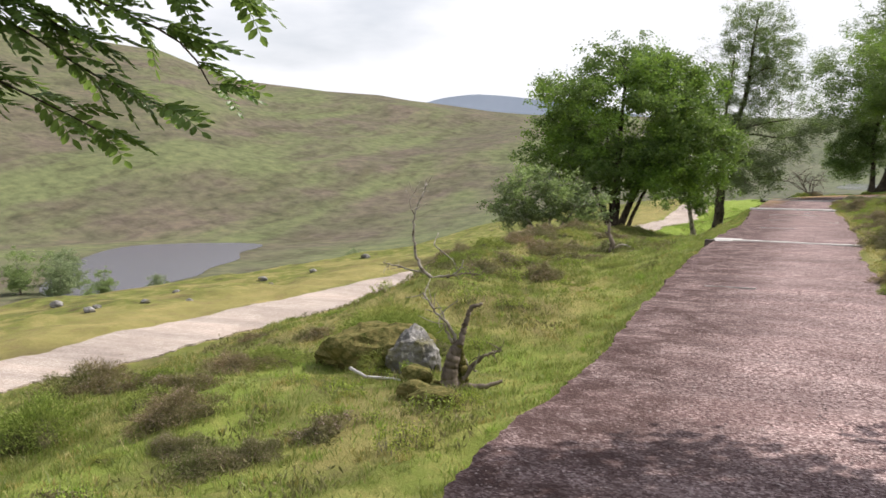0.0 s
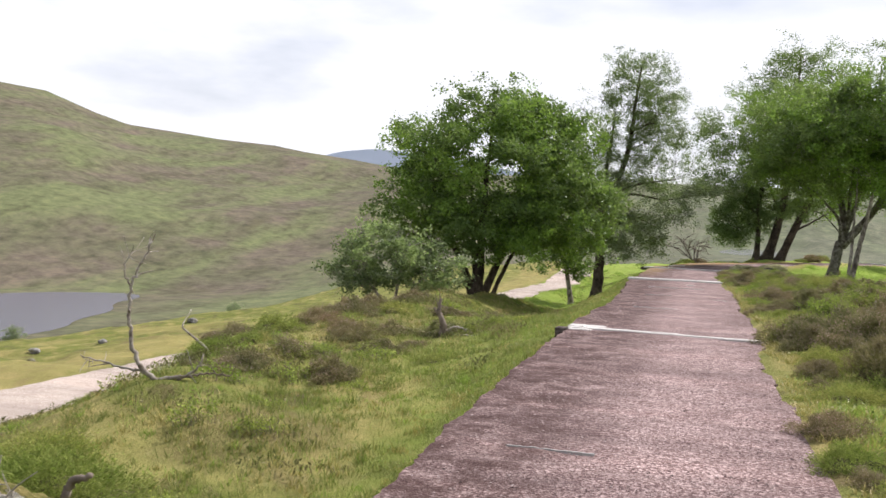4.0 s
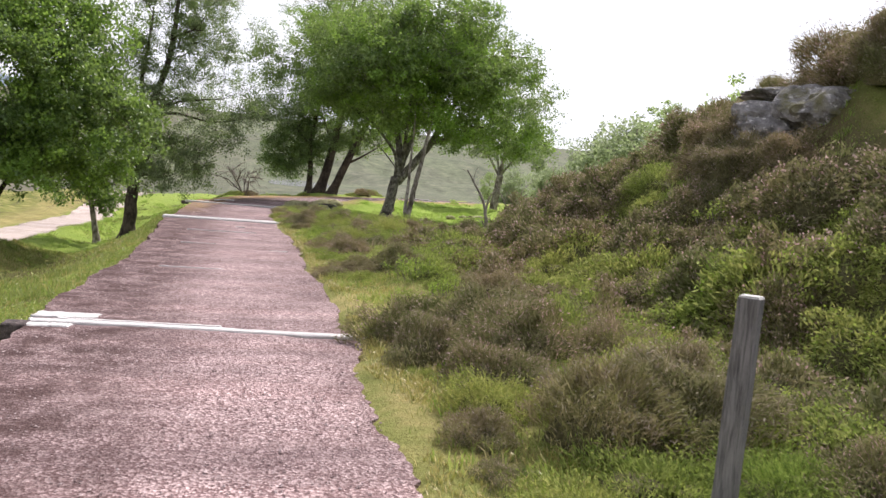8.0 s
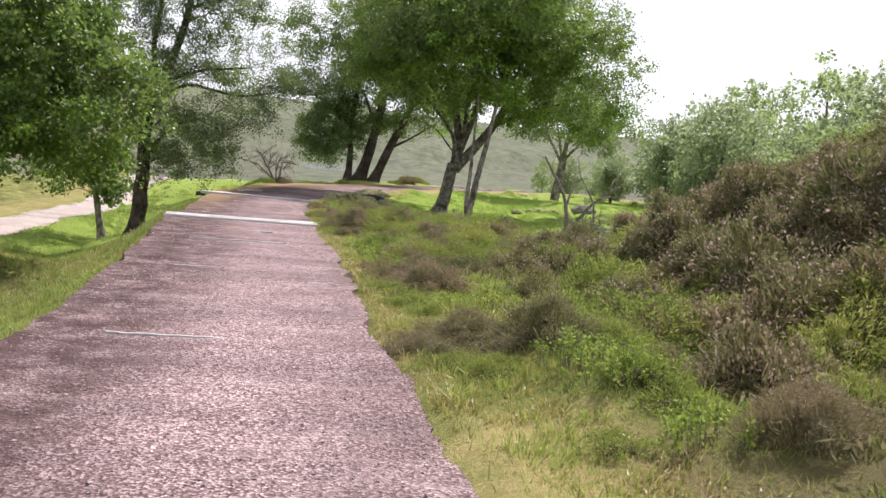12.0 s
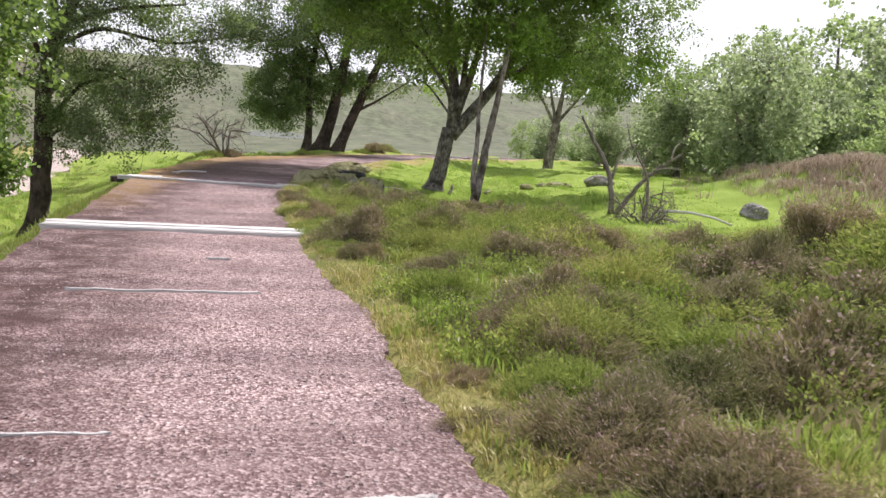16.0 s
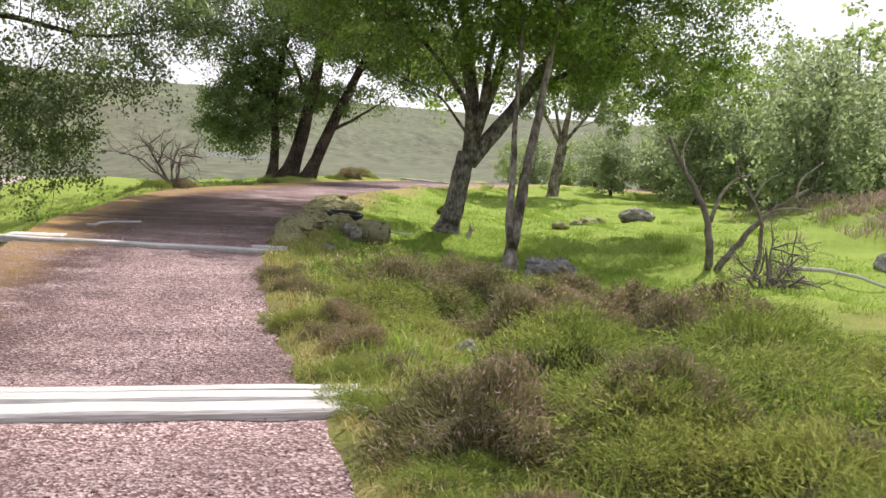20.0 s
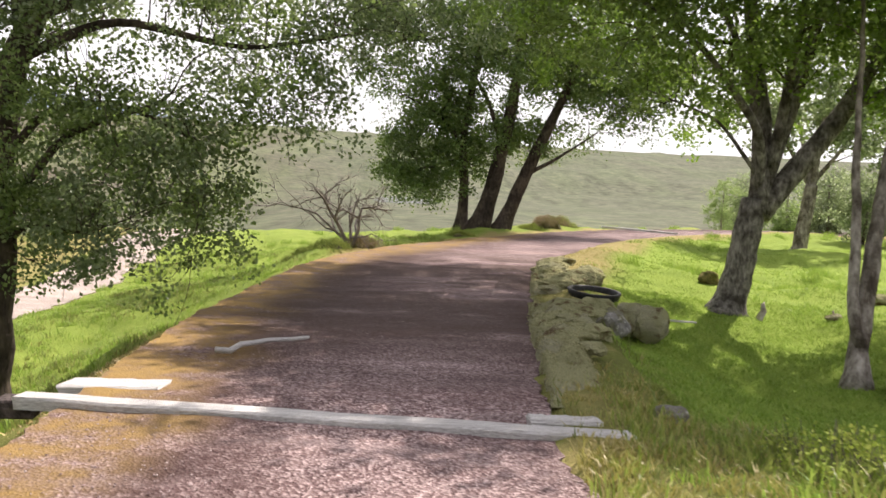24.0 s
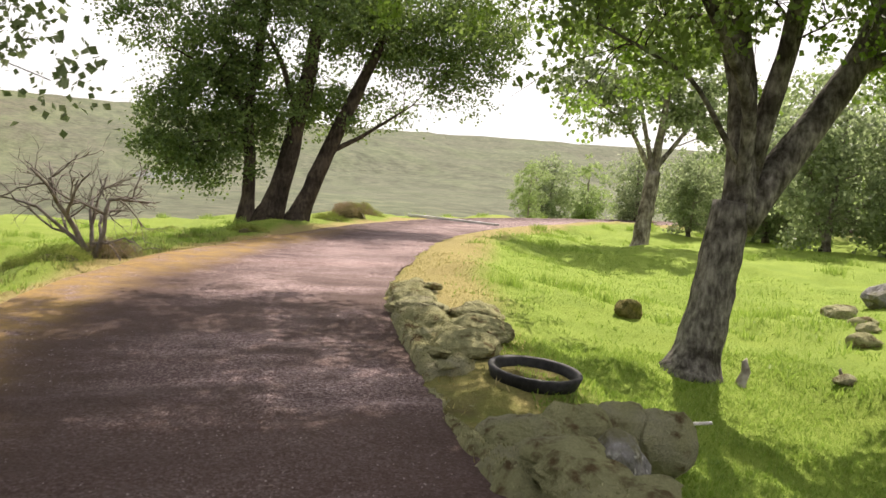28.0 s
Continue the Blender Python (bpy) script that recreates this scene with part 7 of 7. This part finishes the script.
stone("rock", "white and orange lichened stone in the heather", 3.95, 30.05, (0.1, 0.08, 0.07), ROCK, 112, 0.2)
stone("rock", "small grey stone in the shaded grass", 8.35, 45.6, (0.18, 0.16, 0.13), TURF, 113, 0.25)
stone("rock", "small pale stone at the end of the sill", 3.7, 34.75, (0.11, 0.08, 0.05), ROCK, 114, 0.2)
stone("rock", "small white stone in the heather", 4.15, 33.2, (0.09, 0.06, 0.05), ROCK, 115, 0.2)
for i, (x, y, q) in enumerate([(10.8, 44.2, 0.2), (11.5, 44.8, 0.16), (12.6, 46.5, 0.26), (13.1, 46.9, 0.22), (9.2, 42.8, 0.12), (12.0, 45.4, 0.2), (-14.6, 11.8, 0.3), (-15.1, 12.6, 0.25), (-14.2, 13.4, 0.25), (-13.4, 14.2, 0.2), (-15.3, 20.7, 0.3), (-14.1, 22.0, 0.25), (-19.2, 15.4, 0.4), (-16.4, 30.7, 0.4), (-13.6, 18.5, 0.2), (-16.0, 17.0, 0.25)]):
    stone("rock", "weathered stone lying in the grass", x, y, (q, q * 0.8, q * 0.5) if i < 6 else (q * 0.5, q * 0.4, q * 0.3), ROCK if i > 5 else MOSS, 150 + i, 0.25)


# the mossy cushions that line the verge by the trees
cushions = [stone_mesh(170 + i, 1, 1, 0.62, 0.55) for i in range(6)]
rng = np.random.default_rng(171)
for i in range(34):
    y = 36.4 + 10.4 * i / 34 + rng.uniform(-0.15, 0.15)
    x = float(np.interp(y, PTS[:, 1], PTS[:, 0]) + half_width(y) + 0.2 + rng.uniform(0, 0.5) * (0.6 + 0.5 * smooth(37, 40, y)))
    if abs(y - 41.3) < 0.7 and x > 4.4:
        continue
    q = rng.uniform(0.06, 0.13)
    ob = put("mossy_stone", cushions[i % 6], MOSS)
    ob.location = (x, y, gz(x, y) + 0.09)
    ob.scale = (q, q * rng.uniform(0.9, 1.5), q * rng.uniform(0.55, 0.85))
    ob.rotation_euler = (rng.uniform(-0.2, 0.2), rng.uniform(-0.2, 0.2), rng.uniform(0, 6.28))
    tagged(ob, "small moss-covered stone lining the shaded verge", "rock", "mossy stones of the verge")


def moss_bank():
    """The swollen bank of moss cushions along the shaded edge of the path."""
    rng = np.random.default_rng(172)
    ys, ds = np.arange(34.9, 47.6, 0.045), np.linspace(-0.06, 1.0, 25)
    cx = np.interp(ys, PTS[:, 1], PTS[:, 0]) + half_width(ys)
    wide = 0.5 + 0.28 * smooth(36, 38, ys) - 0.22 * smooth(39.4, 40.4, ys) * (1 - smooth(42, 43, ys)) + 0.12 * vnoise(ys, ys * 0, 0.9, 173)
    x = (cx[:, None] + ds[None] * wide[:, None]).ravel()
    y = np.repeat(ys, len(ds))
    d = np.tile(ds, len(ys))
    k = 240
    oy, od, orr, oh = rng.uniform(34.9, 47.6, k), rng.uniform(0.0, 0.95, k), rng.uniform(0.08, 0.24, k), rng.uniform(0.05, 0.16, k)
    ox = np.interp(oy, PTS[:, 1], PTS[:, 0]) + half_width(oy) + od * np.interp(oy, ys, wide)
    q = 1 - ((x[:, None] - ox) ** 2 + ((y[:, None] - oy) * 0.8) ** 2) / orr ** 2
    lump = (oh * np.sqrt(np.clip(q, 0, 1))).max(1) * (1 - 0.95 * smooth(4.0, 4.3, x) * smooth(38.9, 39.4, y) * smooth(42.4, 42.0, y))
    edge = smooth(-0.06, 0.12, d) * smooth(1.0, 0.6, d) * smooth(34.9, 36.2, y) * smooth(47.6, 46.2, y)
    z = land(x, y) - 0.03 + edge * (0.015 + 1.25 * lump + 0.012 * vnoise(x, y, 0.06, 174))
    n, m = len(ys), len(ds)
    i, j = np.meshgrid(np.arange(n - 1), np.arange(m - 1), indexing="ij")
    a = (i * m + j).ravel()
    me = npmesh("moss_bank", np.stack([x, y, z], -1), None, np.stack([a, a + 1, a + 1 + m, a + m], -1), True)
    k = rng.choice(len(x), 46000, p=edge / edge.sum())
    at = np.stack([x, y, z], -1)[k] + np.column_stack([rng.uniform(-0.025, 0.025, (len(k), 2)), np.full(len(k), -0.006)])
    side = rng.normal(size=(len(k), 3)) * [0.0025, 0.0025, 0.0]
    tip = at + np.column_stack([rng.normal(size=(len(k), 2)) * 0.006, rng.uniform(0.007, 0.018, len(k))])
    fuzz = npmesh("moss_tips", np.stack([at - side, at + side, tip], 1).reshape(-1, 3), np.arange(3 * len(k)).reshape(-1, 3))
    bank = tagged(put("moss_bank", me, MOSS), "swollen bank of pale yellow-green moss cushions", "moss", kind="stuff")
    tagged(put("moss_tips", fuzz, MOSS_TIP, bank), kind="stuff")
    return bank


moss_bank()


# ---- tyre ring on the verge ----
def ring():
    prof = np.array([(0.31, -0.03), (0.335, 0.045), (0.35, 0.06), (0.385, 0.06), (0.395, 0.045), (0.375, -0.01), (0.36, -0.05), (0.33, -0.06)])
    n, m = 48, len(prof)
    a = np.arange(n) * 2 * np.pi / n
    v = np.stack([np.cos(a)[:, None] * prof[None, :, 0], np.sin(a)[:, None] * prof[None, :, 0], np.tile(prof[:, 1], (n, 1))], -1)
    i, j = np.meshgrid(np.arange(n), np.arange(m), indexing="ij")
    i2, j2 = (i + 1) % n, (j + 1) % m
    quads = np.stack([i * m + j, i2 * m + j, i2 * m + j2, i * m + j2], -1).reshape(-1, 4)
    x, y = 5.2, 41.85
    ob = thing("rubber_ring", (x, y, gz(x, y) + 0.01), "shallow black rubber ring lying on the mossy verge", "ring")
    put("rim", npmesh("rim", v.reshape(-1, 3), None, quads, True), RUBBER, ob)
    disc = np.concatenate([[(0, 0, -0.01)], np.stack([np.cos(a) * 0.325, np.sin(a) * 0.325, 0 * a - 0.02], -1)])
    k = np.arange(n)
    put("floor", npmesh("floor", disc, np.stack([0 * k, 1 + k, 1 + (k + 1) % n], -1)), TURF, ob, "brown mossy floor inside the ring")
    ob.rotation_euler, ob.scale = (0.08, 0.05, 0), (0.93, 0.93, 0.93)
    return ob


ring()


def fallen_stick(place, pts, r, label):
    root = Geo()
    tube(root, pts, np.linspace(r, r * 0.6, len(pts)), 6)
    ob = put("fallen_stick", root.mesh("fallen_stick", True), TIMBER)
    ob.location = place
    return tagged(ob, label, "stick")


fallen_stick((1.05, 36.2, 0.21), [(-0.1, 0.02, 0), (0, 0.0, 0), (0.06, 0.16, 0.02), (0.16, 0.22, 0.025), (0.24, 0.36, 0.02), (0.4, 0.42, 0.02), (0.52, 0.55, 0.015)], 0.024, "bleached bent stick lying on the path")

fallen_stick((5.7, 41.25, gz(5.7, 41.25) + 0.08), [(-0.2, 0.05, 0.06), (0, 0, 0.05), (0.3, -0.02, 0.03), (0.75, 0.06, 0.0)], 0.022, "pale broken branch beside the mossy boulders")
fallen_stick((11.6, 36.4, gz(11.6, 36.4) + 0.2), [(-0.4, 0.1, 0.0), (0.3, -0.2, 0.02), (0.75, -0.42, -0.05), (1.1, -0.62, -0.18)], 0.04, "thick dead branch reaching out of the brushwood")["category"] = "branch"
fallen_stick((-3.05, 4.35, gz(-3.05, 4.35) + 0.05), [(-0.45, 0.05, 0.1), (-0.2, 0, 0.02), (0.15, 0.02, 0.03), (0.5, 0.0, 0.0)], 0.022, "dead branch lying in the grass by the snag")
for x, y, h in [(9.2, 42.9, 0.12), (8.2, 43.15, 0.24)]:
    gg = Geo()
    tube(gg, [(-0.03, 0, -0.05), (0, 0, h * 0.25), (0.05, 0.01, h * 0.6), (0.04, 0.03, h), (0.07, 0.04, h * 1.15)], [0.3 * h, 0.22 * h, 0.2 * h, 0.13 * h, 0.03 * h], 9)
    ob = put("stump", gg.mesh("stump", True), DEADWOOD)
    ob.location = (x, y, gz(x, y))
    tagged(ob, "small broken dead stump in the grass", "stump")

# loose chippings on the path
rng = np.random.default_rng(95)
n = 21000
cy = rng.uniform(-4, 44, n)
ci = np.interp(cy, PTS[:, 1], PTS[:, 0])
cx = ci + rng.uniform(-1, 1, n) * (half_width(cy) - 0.05)
sz = rng.uniform(0.004, 0.011, n) * (1 - 0.35 * smooth(30, 36, cy))
rot = rng.uniform(0, 6.28, n)
q = np.array([(-1, -0.8, 0), (1, -0.7, 0), (0.9, 0.8, 0), (-0.8, 0.9, 0), (0.1, 0.1, 0.8)])
v = q[None] * sz[:, None, None] * np.stack([np.ones(n), rng.uniform(0.6, 1.2, n), rng.uniform(0.4, 1, n)], -1)[:, None]
c, s = np.cos(rot)[:, None], np.sin(rot)[:, None]
v = np.stack([v[..., 0] * c - v[..., 1] * s, v[..., 0] * s + v[..., 1] * c, v[..., 2]], -1) + np.stack([cx, cy, rise(cy) + 0.004], -1)[:, None]
t = np.array([(0, 1, 4), (1, 2, 4), (2, 3, 4), (3, 0, 4)])
k = Mat("chipping")
CHIP = k.finish(k.ramp(k.n("NewGeometry").outputs["Random Per Island"], [(0, (0.1, 0.07, 0.068)), (0.5, (0.27, 0.2, 0.19)), (1, (0.42, 0.35, 0.335))]), 0.9, 0.2)
tagged(put("chippings", npmesh("chippings", v.reshape(-1, 3), (t[None] + 5 * np.arange(n)[:, None, None]).reshape(-1, 3)), CHIP), "loose pink and white stone chippings", "gravel", kind="stuff")
